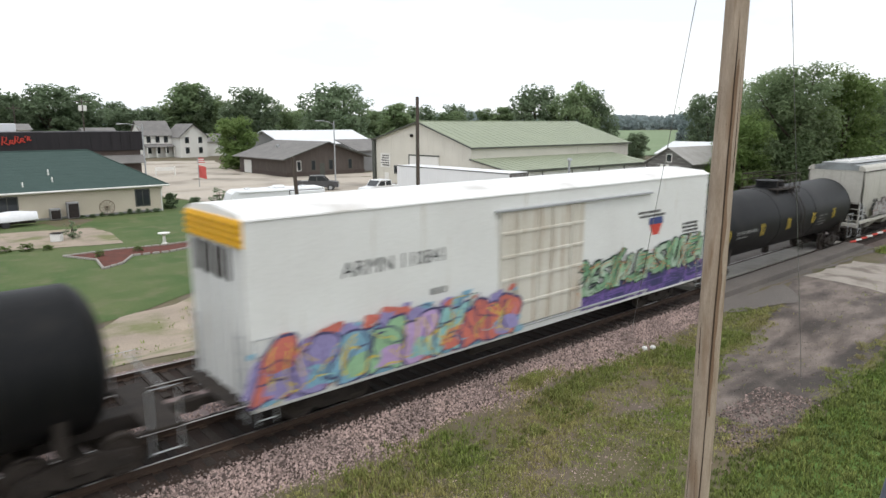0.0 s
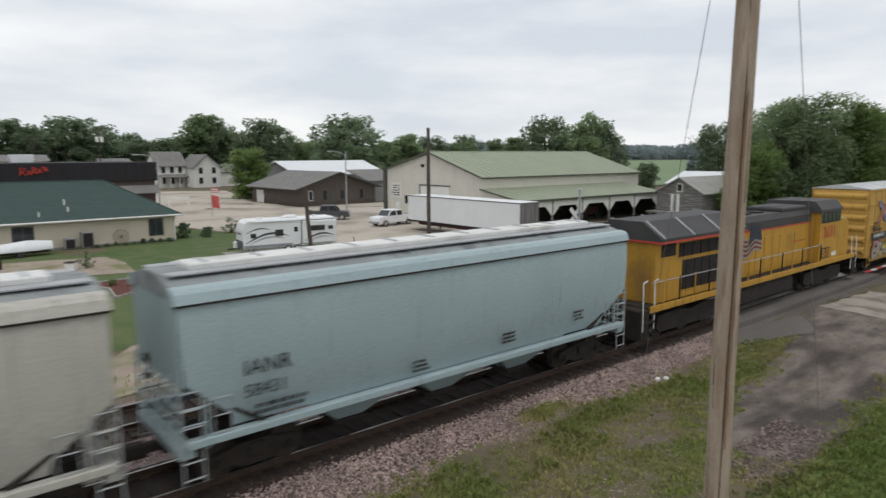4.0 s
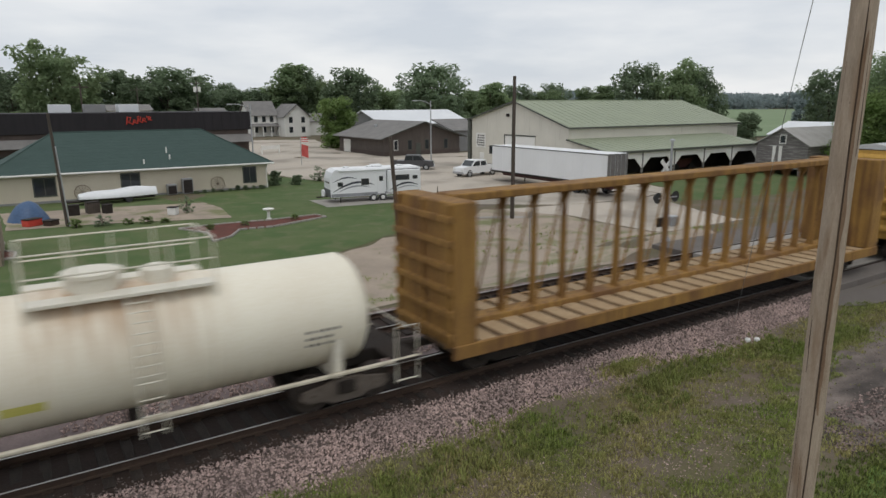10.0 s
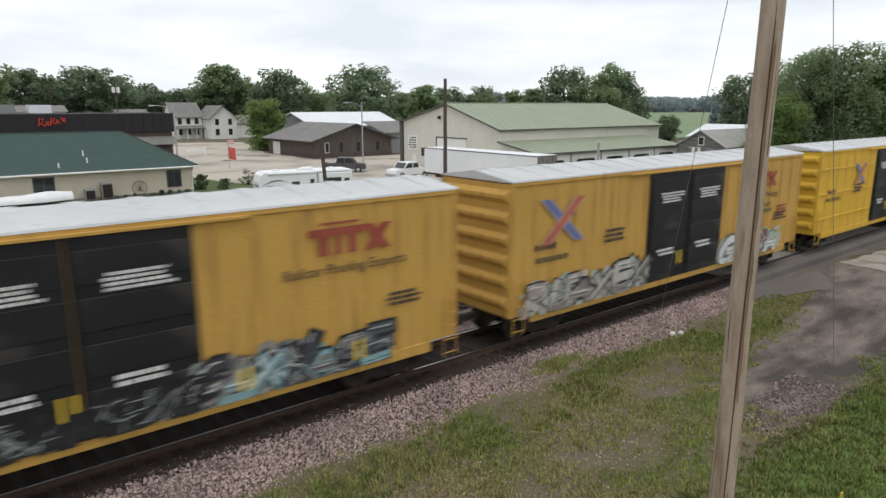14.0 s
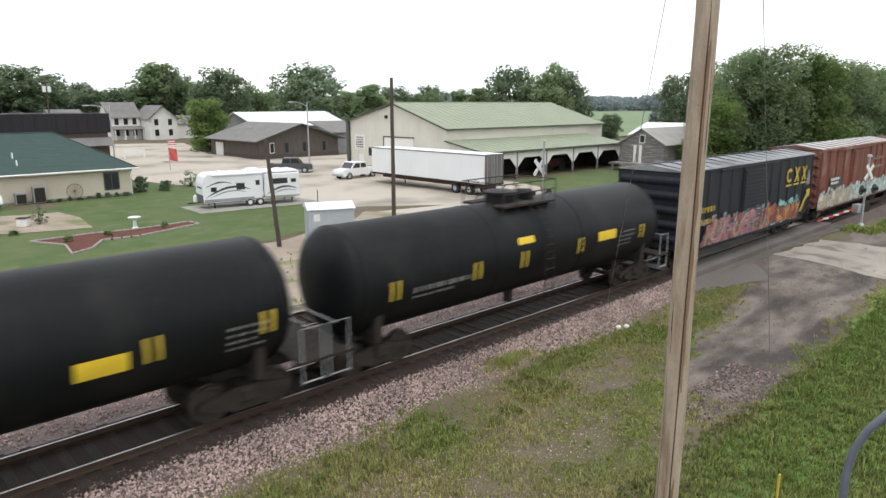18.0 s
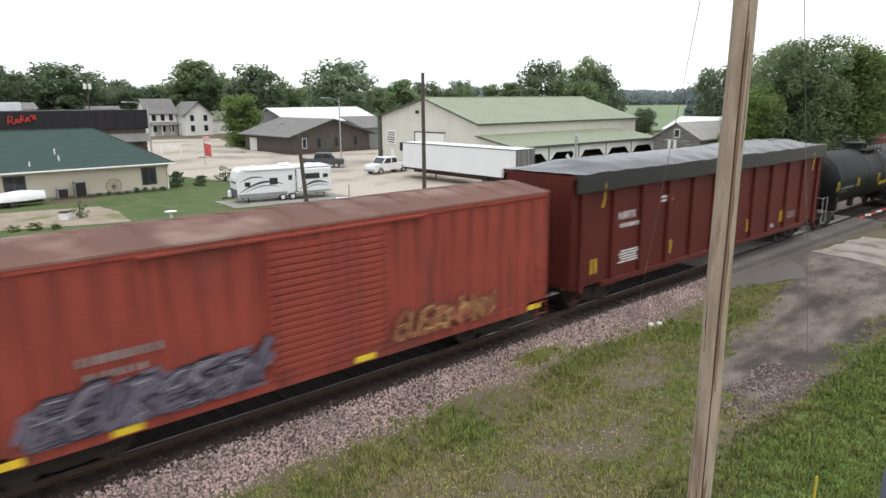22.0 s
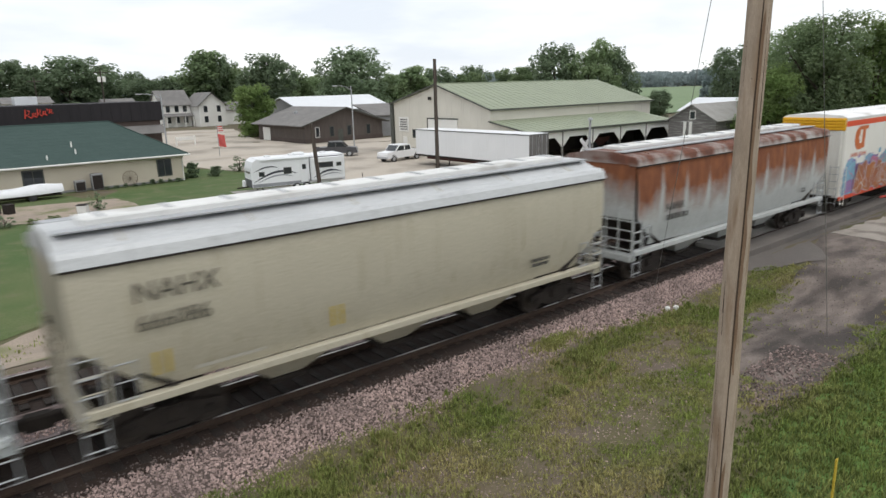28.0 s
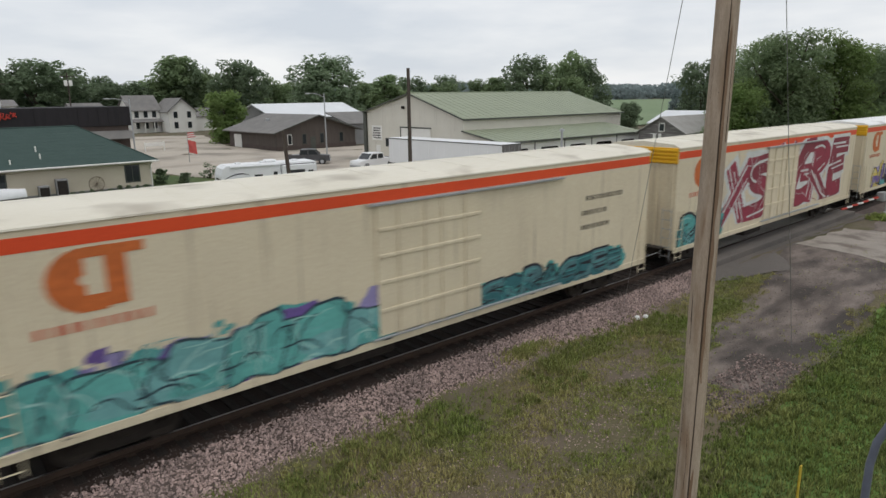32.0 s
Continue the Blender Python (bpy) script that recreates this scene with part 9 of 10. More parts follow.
def old_shed():
    x0, x1, y0, y1 = 79.5, 95.0, 43.0, 49.6
    zf, ze, za = -0.35, 2.2, 4.1
    s = thing("granary", "weathered grey board granary raised on posts", "shed")
    ym = (y0 + y1) / 2
    n = 15
    for i in range(n):
        z0 = zf + (za - zf) * i / n
        z1 = zf + (za - zf) * (i + 1) / n - 0.015
        w0 = (y1 - y0) / 2 if z0 < ze else (y1 - y0) / 2 * (za - z0) / (za - ze)
        w1 = (y1 - y0) / 2 if z1 < ze else (y1 - y0) / 2 * max(0.02, (za - z1) / (za - ze))
        part("siding_board", Geo().prism([(ym - w0, z0), (ym + w0, z0), (ym + w1, z1), (ym - w1, z1)], x0 - 0.02 * (i % 2), x0 + 0.12), B["old_wood"], s, smooth=0)
    part("near_wall", Geo().box(x0 + 0.12, x1, y0, y0 + 0.15, zf, ze), B["old_wood"], s, smooth=0)
    part("far_wall", Geo().box(x0 + 0.12, x1, y1 - 0.15, y1, zf, ze), B["old_wood"], s, smooth=0)
    part("rear_wall", Geo().prism([(y0 + 0.15, zf), (y1 - 0.15, zf), (y1 - 0.15, ze), (ym, za), (y0 + 0.15, ze)], x1 - 0.15, x1), B["old_wood"], s, smooth=0)
    for k in (-1, 1):
        e = ym + k * ((y1 - y0) / 2 + 0.35)
        part("roof_slope", Geo().prism([(e, ze - 0.2), (ym, za), (ym, za + 0.12), (e, ze - 0.08)], x0 - 0.3, x1 + 0.3), B["pale_shingle"], s, smooth=0)
    d = part("board_door", Geo().box(x0 - 0.08, x0 - 0.03, y1 - 3.4, y1 - 1.8, zf, 2.0, 0.01), B["white_wall"], s, "peeling white plank door")
    for i in range(4):
        part("door_plank", Geo().box(x0 - 0.1, x0 - 0.08, y1 - 3.38 + i * 0.4, y1 - 3.02 + i * 0.4, zf + 0.03, 1.95), B["old_wood"] if i % 2 else B["white_wall"], d, smooth=0)
    w = window(s, x0 - 0.03, ym - 0.1, 2.35, 0.7, 0.95, "y", frame=B["white_wall"])
    part("floor_beam", Geo().box(x0 - 1.6, x1, y0 - 0.1, y1 + 0.6, zf - 0.25, zf, 0.02), B["old_wood"], s)
    for y in (y0, ym, y1):
        for x in (x0 - 1.5, x0 + 3, x0 + 8, x1 - 0.4):
            part("foot_post", Geo().box(x - 0.12, x + 0.12, y - 0.12, y + 0.12, FAR - 0.1, zf - 0.2), B["old_wood"], s)
    return s


old_shed()
b = gable_block("white_roofed_house", "two-storey pale house with a white metal roof behind the granary", 98, 108.5, 46, 59, 2.5, 4.2, "y", B["white_wall"], B["white_metal"], 0.5, "house")
for x in (99.6, 102.2, 105.5):
    for z in (-1.0, 1.0):
        window(b, x, 46.0, z, 0.9, 1.1)
for y in (48.5, 52, 56):
    window(b, 98, y, 0.2, 0.9, 1.3, "y")


def caravan():
    c = thing("caravan", "white travel trailer with dark swoosh stripes parked on a slab", "caravan", at=(27.6, 55.2, FAR), turn=-9.5)
    L, w = 4.3, 1.22
    body = Geo().prism([(-L, 0.55), (L, 0.55), (L, 2.88), (L - 0.12, 3.0), (-L + 0.42, 3.0), (-L + 0.14, 2.78), (-L - 0.04, 2.2), (-L - 0.06, 1.0)], -w, w, axis="y")
    part("body", body, B["trailer"], c, smooth=0)
    part("roof_cap", Geo().box(-L + 0.5, L - 0.2, -w + 0.1, w - 0.1, 2.98, 3.06, 0.02), B["trailer"], c)
    so = part("slide_out", Geo().box(0.95, 4.05, -w - 0.5, -w, 0.8, 2.82, 0.03), B["trailer"], c, "slide-out room with a wide window")
    part("slide_out_seal", Geo().box(0.9, 4.1, -w - 0.03, -w, 0.74, 2.88), M["rubber"], so, smooth=0)
    part("skirt_band", Geo().box(-L + 0.02, 0.88, -w - 0.008, -w, 0.57, 0.86), colour((0.30, 0.31, 0.33)), c, smooth=0)
    part("nose_guard", Geo().box(-L - 0.09, -L - 0.02, -w + 0.04, w - 0.04, 0.56, 1.25, 0.02), colour((0.12, 0.125, 0.135)), c, "dark stone guard on the nose")
    for x0, x1, z0, z1, y in ((-1.5, -0.75, 1.55, 2.15, -w), (1.6, 3.0, 1.9, 2.4, -w - 0.5), (3.3, 3.8, 1.95, 2.3, -w - 0.5), (-3.7, -3.2, 1.5, 1.9, -w)):
        f = part("window", Geo().box(x0, x1, y - 0.03, y, z0, z1, 0.02), B["trim_dark"], c)
        part("pane", Geo().box(x0 + 0.06, x1 - 0.06, y - 0.035, y - 0.02, z0 + 0.06, z1 - 0.06), M["glass"], f, smooth=0)
    dr = part("entry_door", Geo().box(0.05, 0.75, -w - 0.025, -w, 0.7, 2.6, 0.02), B["trailer"], c)
    part("door_window", Geo().box(0.22, 0.58, -w - 0.035, -w - 0.02, 1.85, 2.3), M["glass"], dr, smooth=0)
    part("front_window", Geo().prism([(-L - 0.03, 1.75), (-L + 0.1, 2.5), (-L + 0.06, 2.52), (-L - 0.07, 1.77)], -0.8, 0.8, axis="y"), M["glass"], c, smooth=0)
    part("awning_roll", Geo().tube([(-3.6, -w - 0.06, 2.92), (0.8, -w - 0.06, 2.92)], 0.07, 8), B["trailer"], c)
    for x in (-2.8, -0.6, 2.4):
        part("roof_vent", Geo().box(x, x + 0.5, -0.25, 0.25, 3.05, 3.2, 0.04), B["trailer"], c)
    for k, (xa0, ln, za, rise, wd, col, yy) in enumerate(((-L + 0.15, 3.9, 1.0, 0.75, 0.2, (0.05, 0.055, 0.07), -w), (-L + 0.5, 3.2, 0.95, 0.5, 0.13, (0.32, 0.33, 0.36), -w), (-L + 0.2, 2.2, 1.9, 0.35, 0.12, (0.06, 0.065, 0.08), -w),
                                                        (1.05, 2.8, 1.0, 0.55, 0.18, (0.06, 0.065, 0.08), -w - 0.5), (1.4, 2.4, 0.95, 0.35, 0.1, (0.35, 0.36, 0.38), -w - 0.5))):
        g, m = Geo(), 16
        for i in range(m):
            u0, u1 = i / m, (i + 1) / m
            f0, f1 = rise * math.sin(u0 * 2.4), rise * math.sin(u1 * 2.4)
            t0, t1 = wd * (0.25 + math.sin(math.pi * u0)) * 0.8, wd * (0.25 + math.sin(math.pi * u1)) * 0.8
            g.add([(xa0 + ln * u0, yy - 0.006 - 0.002 * k, za + f0), (xa0 + ln * u1, yy - 0.006 - 0.002 * k, za + f1), (xa0 + ln * u1, yy - 0.006 - 0.002 * k, za + f1 + t1), (xa0 + ln * u0, yy - 0.006 - 0.002 * k, za + f0 + t0)], [(0, 1, 2, 3)])
        part("swoosh_stripe", g, colour(col), c, smooth=0)
    for x in (-0.35, 0.55):
        wl = part("wheel", Geo().spin([(0, 0.0), (0, 0.25), (0.02, 0.36), (0.2, 0.36), (0.2, 0.0)], (x, -w - 0.02, 0.36), (0, 1, 0), 18), M["rubber"], c)
        part("hub", Geo().spin([(-0.02, 0), (-0.02, 0.18), (0.01, 0.2)], (x, -w - 0.02, 0.36), (0, 1, 0), 12), M["whitepaint"], wl)
    for x, y in ((-3.4, -1.0), (3.6, -1.0), (-3.4, 1.0), (3.6, 1.0)):
        part("corner_jack", Geo().tube([(x, y, 0.6), (x, y, 0)], 0.05, 6), M["steel_dark"], c)
    part("drawbar", Geo().tube([(-L, 0, 0.55), (-L - 1.1, 0, 0.5)], 0.07, 6), M["steel_dark"], c)
    part("gas_bottle", Geo().spin([(0, 0), (0, 0.17), (0.5, 0.17), (0.6, 0.05), (0.62, 0)], (-L - 0.45, 0.0, 0.6), (0, 0, 1), 12), B["trailer"], c)
    part("roof_air_unit", Geo().box(-0.2, 0.8, -0.4, 0.4, 3.04, 3.3, 0.08), B["trailer"], c)
    part("ladder_rail", Geo().tube([(L + 0.06, -0.8, 0.6), (L + 0.06, -0.8, 3.1)], 0.02, 5), M["galv"], c)


patch("caravan_slab", [(22.2, 57.8), (22.0, 52.9), (24.5, 52.4), (33, 51.4), (33, 56)], M["concrete"], 0.045, 1.0, "pale concrete slab under the caravan", 0.05, 12)
caravan()


def cabinet_hut():
    b = thing("signal_hut", "pale grey sheet-metal railway equipment hut", "equipment hut", at=(23.4, 35.9, FAR), turn=-24)
    part("body", Geo().box(-1.45, 1.45, -1.1, 1.1, 0.12, 2.35, 0.02), B["shed_grey"], b)
    part("roof", Geo().prism([(-1.2, 2.33), (0, 2.68), (1.2, 2.33)], -1.55, 1.55), B["white_metal"], b, smooth=0)
    part("base", Geo().box(-1.5, 1.5, -1.15, 1.15, -0.1, 0.12), M["concrete"], b, smooth=0)
    d = part("door", Geo().box(-1.3, -0.5, -1.13, -1.1, 0.2, 2.2, 0.01), B["shed_grey"], b)
    part("notice", Geo().box(-1.15, -0.75, -1.14, -1.13, 1.6, 2.05), M["whitepaint"], d, smooth=0)
    for k in range(5):
        part("panel_seam", Geo().box(-0.4 + 0.42 * k, -0.37 + 0.42 * k, -1.115, -1.1, 0.15, 2.3), B["shed_grey"], b, smooth=0)
    part("vent", Geo().box(0.5, 0.9, -1.13, -1.1, 0.7, 1.0), P["grille"], b, smooth=0)
    part("aerial", Geo().tube([(-0.6, 0.6, 2.4), (-0.6, 0.6, 3.4)], 0.025, 5), M["steel_dark"], b)


cabinet_hut()


# ---- poles and wires ----
def wood_pole(label, x, y, z0, z1, r, material, lean=(0, 0), name="utility_pole"):
    p = thing(name, label, "utility pole", at=(x, y, z0))
    n = 14
    h = z1 - z0
    rnd = random.Random(int(x * 7))
    pts = [(lean[0] * i / n + rnd.uniform(-0.01, 0.01), lean[1] * i / n + rnd.uniform(-0.01, 0.01), h * i / n) for i in range(n + 1)]
    part("shaft", Geo().tube(pts, r, 16, r * 0.72), material, p)
    return p, h


p, h = wood_pole("tall weathered wooden utility pole with long cracks", 8.07, 3.985, -1.1, 14.2, 0.166, M["pole"], (0.035, -0.075))
rnd = random.Random(4)
for i in range(9):
    z, a = rnd.uniform(0.4, 11.0), rnd.uniform(2.5, 4.7)
    ln = rnd.uniform(0.9, 3.6)
    pts = []
    for k in range(11):
        zz = z + ln * k / 10
        r = 0.166 - 0.0465 * zz / h
        a += rnd.uniform(-0.035, 0.035)
        pts.append((r * math.cos(a) + 0.035 * zz / h, r * math.sin(a) - 0.075 * zz / h, zz))
    part("drying_crack", Geo().tube(pts, rnd.uniform(0.003, 0.006), 5, 0.001), M["pole_crack"], p)
g, pts, N = Geo(), [], 120
for i in range(N + 1):
    zz = h * i / N
    r, ox, oy = 0.166 - 0.0465 * i / N, 0.035 * i / N, -0.075 * i / N
    a = 3.86 + 0.09 * noise.noise((zz * 0.5, 3.0, 0.0)) + 0.03 * noise.noise((zz * 2.2, 1.0, 0.0))
    w = 0.32 + 0.22 * noise.noise((zz * 0.45, 7.0, 0.0)) + 0.16 * noise.noise((zz * 2.6, 5.0, 0.0))
    pts.append((ox + r * math.cos(a), oy + r * math.sin(a), zz))
    g.v += [(ox + (r + 0.0025) * math.cos(a + k * w), oy + (r + 0.0025) * math.sin(a + k * w), zz) for k in (0.0, 0.34, 0.67, 1.0)]
g.f = [(4 * i + j, 4 * i + j + 1, 4 * i + j + 5, 4 * i + j + 4) for i in range(N) for j in range(3)]
part("bare_heartwood_strip", g, M["pole_brown"], p, "brown bare wood beside the main crack")
part("main_crack", Geo().tube(pts, 0.011, 6, 0.008), M["pole_crack"], p)
for i in range(4):
    z, a = rnd.uniform(2.5, 11.5), rnd.uniform(2.8, 4.2)
    r = 0.166 - 0.0465 * z / h
    part("knot", Geo().spin([(0, 0.02), (0.004, 0.015), (0.005, 0)], (r * math.cos(a), r * math.sin(a), z), (math.cos(a), math.sin(a), 0), 8), M["pole_dark"], p)
for i, end in enumerate(((20.75, 13.2, -0.62), (21.97, 7.59, -0.9))):
    g = Geo().tube([(8.1, 3.93, 12.5 + 1.5 * i), end], 0.007, 5)
    w = tagged(part("guy_wire", g, M["wire"]), "thin steel guy wire from the tall pole to the ground", "guy wire")
wood_pole("dark plain utility pole by the street", 31.7, 39.5, FAR - 0.1, 9.3, 0.17, M["pole_dark"])
wood_pole("short leaning dark pole beside the hut", 20.2, 36.8, FAR - 0.1, 5.3, 0.15, M["pole_dark"], (-0.45, 0.15))
p, h = wood_pole("thin leaning grey pole by the patio", 2.4, 55.5, FAR - 0.1, 6.8, 0.13, M["pole_dark"], (-0.35, 0.0))
part("conduit", Geo().tube([(0.13, -0.1, 0), (-0.15, -0.1, 6.0)], 0.05, 6), M["galv"], p)
p, h = wood_pole("far utility pole with transformers", 46.0, 205.0, FAR, 14.5, 0.2, M["pole_dark"])
for k in (-0.6, 0.6):
    part("transformer", Geo().spin([(0, 0), (0, 0.45), (1.4, 0.45), (1.5, 0)], (k, -0.4, h - 3.4), (0, 0, 1), 12), B["white_wall"], p)
part("crossarm", Geo().box(-1.8, 1.8, -0.1, 0.1, h - 1.0, h - 0.8), M["pole_dark"], p)
p, h = wood_pole("far utility pole with a crossarm", 30.0, 206.0, FAR, 12.5, 0.18, M["pole_dark"])
part("crossarm", Geo().box(-1.6, 1.6, -0.1, 0.1, h - 1.0, h - 0.8), M["pole_dark"], p)
p, h = wood_pole("utility pole with a crossarm beyond the diner", 11.0, 142.0, FAR, 11.5, 0.18, M["pole_dark"])
part("crossarm", Geo().box(-1.4, 1.4, -0.1, 0.1, h - 0.9, h - 0.7), M["pole_dark"], p)


def street_light(x, y, top):
    s = thing("street_light", "grey street light with a single curved arm", "street light", at=(x, y, FAR))
    h = top - FAR
    part("mast", Geo().tube([(0, 0, 0), (0, 0, h)], 0.12, 8, 0.08), M["galv"], s)
    part("arm", Geo().tube([(0, 0, h - 0.6), (-0.8, 0, h - 0.2), (-1.7, 0, h), (-2.5, 0, h)], 0.05, 6), M["galv"], s)
    part("lamp_head", Geo().box(-3.1, -2.4, -0.16, 0.16, h - 0.1, h + 0.08, 0.05), M["galv"], s)


street_light(53.0, 86.0, 7.8)
street_light(27.5, 92.0, 7.4)
sag = lambda a, b, n, d: [tuple(Vector(a).lerp(Vector(b), i / n) - Vector((0, 0, d * 4 * (i / n) * (1 - i / n)))) for i in range(n + 1)]
for i, (a, b, d) in enumerate((((8.1, 3.93, 11.5), (-13.5, 66, 11.3), 0.3), ((8.1, 3.93, 11.4), (90, 11.9, 11.0), 0.3), ((8.1, 3.93, 11.0), (90, 11.6, 10.4), 0.3))):
    tagged(part("overhead_wire", Geo().tube(sag(a, b, 24, d), 0.010, 5), M["wire_pale"]), "thin dark overhead wire from the tall pole", "overhead wire")
for x, y in ((-13.5, 66), (90, 11.75)):
    wood_pole("utility pole that carries the overhead wire", x, y, -1.5, 12.0, 0.16, M["pole_dark"])


# ---- crossing signals ----
def crossing_signal(x, y, base, turn, label, top=4.5, cross=3.55, aside=0.0):
    s = thing("crossing_signal", label, "crossing signal", "crossing signals", (x, y, base), turn)
    part("mast", Geo().tube([(0, 0, 0), (0, 0, top)], 0.065, 10), M["galv"], s)
    part("mast_base", Geo().spin([(0, 0.0), (0, 0.32), (0.12, 0.3), (0.35, 0.14), (0.4, 0.07)], (0, 0, 0), (0, 0, 1), 12), M["galv"], s)
    for k in (-1, 1):
        b = Geo().box(-0.6, 0.6, -0.015, 0.015, -0.115, 0.115, 0.005)
        o = part("crossbuck_blade", b, M["whitepaint"], s, "white crossbuck blade")
        o.matrix_basis = pose(aside, -0.1 - 0.02 * k, cross, 0, 45 * k, 0)
    part("lamp_arm", Geo().tube([(-0.75, -0.05, 2.5), (0.75, -0.05, 2.5)], 0.03, 6), M["galv"], s)
    for k in (-0.72, 0.72):
        l = part("flasher", Geo().spin([(0, 0.3), (-0.02, 0.3), (-0.02, 0.0)], (k, -0.12, 2.5), (0, 1, 0), 18), M["blackpaint"], s, "round black flasher")
        part("lens", Geo().spin([(-0.03, 0.1), (-0.05, 0.06), (-0.06, 0)], (k, -0.13, 2.5), (0, 1, 0), 12), M["redpaint"], l)
        part("hood", Geo().tube([(k, -0.14, 2.5), (k, -0.35, 2.52)], 0.13, 10, cap=False), M["blackpaint"], l)
    part("gate_mechanism", Geo().box(-0.35, 0.25, 0.08, 0.5, 1.0, 1.55, 0.04), M["galv"], s)
    part("counterweight", Geo().box(0.4, 1.0, 0.1, 0.25, 1.0, 1.5, 0.03), M["steel_dark"], s)
    part("bell", Geo().spin([(0, 0.0), (0.0, 0.15), (0.1, 0.12), (0.15, 0)], (0, 0, top), (0, 0, 1), 12), M["galv"], s)
    return s


q = thing("thin_post", "thin grey steel post beside the gravel strip", "post", at=(25.2, 29.7, ground_z(25.2, 29.7)))
part("shaft", Geo().tube([(0, 0, -0.1), (0, 0, 2.4)], 0.035, 8), M["galv"], q)
part("cap_plate", Geo().box(-0.16, 0.16, -0.02, 0.02, 2.1, 2.45, 0.008), M["galv"], q)
crossing_signal(29.2, 23.0, -0.2, 180, "railroad crossing signal with crossbuck behind the tracks", 5.5, 4.1, 0.25)
s = crossing_signal(46.5, 11.6, -0.35, -12, "railroad crossing signal with crossbuck beside the road")
for i in range(7):
    part("gate_arm_band", Geo().box(-0.5 - 0.55 * (i + 1), -0.5 - 0.55 * i, 0.26, 0.31, 1.2 - 0.06 * i, 1.3 - 0.06 * i), M["whitepaint"] if i % 2 else M["redpaint"], s, smooth=0)


# ---- vehicles ----
def car_body(name, label, at, turn, paint_m, L=5.6, pickup=False):
    v = thing(name, label, "pickup truck" if pickup else "car", at=at, turn=turn)
    w, h = 0.95, (2.0 if pickup else 1.65)
    f = L / 2
    if pickup:
        prof = [(-f, 0.5), (f, 0.45), (f + 0.05, 0.8), (f - 0.05, 1.16), (f - 1.3, 1.28), (f - 1.9, h - 0.05), (f - 2.15, h), (f - 3.75, h), (f - 3.95, 1.3), (-f, 1.26)]
    else:
        prof = [(-f, 0.45), (f, 0.42), (f + 0.03, 0.75), (f - 0.1, 0.98), (f - 1.15, 1.05), (f - 1.9, h), (-f + 0.8, h), (-f + 0.1, 1.0)]
    part("body", Geo().prism(prof, -w, w, axis="y"), paint_m, v, smooth=0)
    gl = [(f - 1.45, 1.32), (f - 1.98, h - 0.12), (f - 3.68, h - 0.12), (f - 3.82, 1.32)] if pickup else [(f - 1.3, 1.08), (f - 1.92, h - 0.1), (-f + 0.85, h - 0.1), (-f + 0.3, 1.05)]
    for s in (-1, 1):
        part("side_window", Geo().prism(gl, s * w - 0.004 if s < 0 else w - 0.02, s * w + 0.02 if s < 0 else w + 0.004, axis="y"), M["glass"], v, smooth=0)
        for x in (f - 1.0, -f + 1.1):
            wl = part("wheel", Geo().spin([(0, 0.0), (0, 0.28), (0.02, 0.38), (0.22, 0.38), (0.24, 0.0)], (x, s * (w + 0.02), 0.38), (0, -s, 0), 20), M["rubber"], v)
            part("rim", Geo().spin([(-0.01, 0), (-0.015, 0.2), (0.0, 0.24)], (x, s * (w + 0.02), 0.38), (0, -s, 0), 14), M["galv"], wl)
            part("wheel_arch", Geo().spin([(0.0, 0.4), (0.0, 0.47)], (x, s * (w + 0.004), 0.42), (0, -s, 0), 20), M["rubber"], v)
    if pickup:
        for s in (-1, 1):
            part("door_pillar", Geo().box(f - 2.85, f - 2.72, *sorted((s * (w - 0.02), s * (w + 0.012))), 1.28, h - 0.05), paint_m, v, smooth=0)
    part("windscreen", Geo().prism([(f - 1.3, 1.3), (f - 1.9, h - 0.06), (f - 1.87, h - 0.05), (f - 1.27, 1.31)], -w + 0.12, w - 0.12, axis="y") if pickup else Geo().prism([(f - 1.2, 1.07), (f - 1.88, h - 0.06), (f - 1.85, h - 0.05), (f - 1.17, 1.08)], -w + 0.12, w - 0.12, axis="y"), M["glass"], v, smooth=0)
    part("front_bumper", Geo().box(f - 0.02, f + 0.12, -w, w, 0.42, 0.68, 0.04), M["galv"], v)
    part("rear_bumper", Geo().box(-f - 0.12, -f + 0.02, -w, w, 0.45, 0.68, 0.04), M["galv"], v)
    for s in (-1, 1):
        part("headlight", Geo().box(f - 0.03, f + 0.05, s * 0.7 - 0.16, s * 0.7 + 0.16, 0.78, 0.98, 0.02), M["whitepaint"], v)
        part("tail_light", Geo().box(-f - 0.02, -f + 0.03, s * 0.82 - 0.08, s * 0.82 + 0.08, 0.8, 1.1, 0.01), M["redpaint"], v)
    if pickup:
        part("load_bed", Geo().box(-f + 0.1, f - 4.05, -w + 0.1, w - 0.1, 1.2, 1.275), M["steel_dark"], v, smooth=0)
    return v


car_body("pickup_truck", "white crew-cab pickup parked by the shed", (47.7, 66.7, FAR), 188, B["trailer"], 6.0, True)
car_body("pickup_truck", "dark pickup truck parked on the street", (45.2, 78.0, FAR), -35, B["darkcar"], 5.6, True)


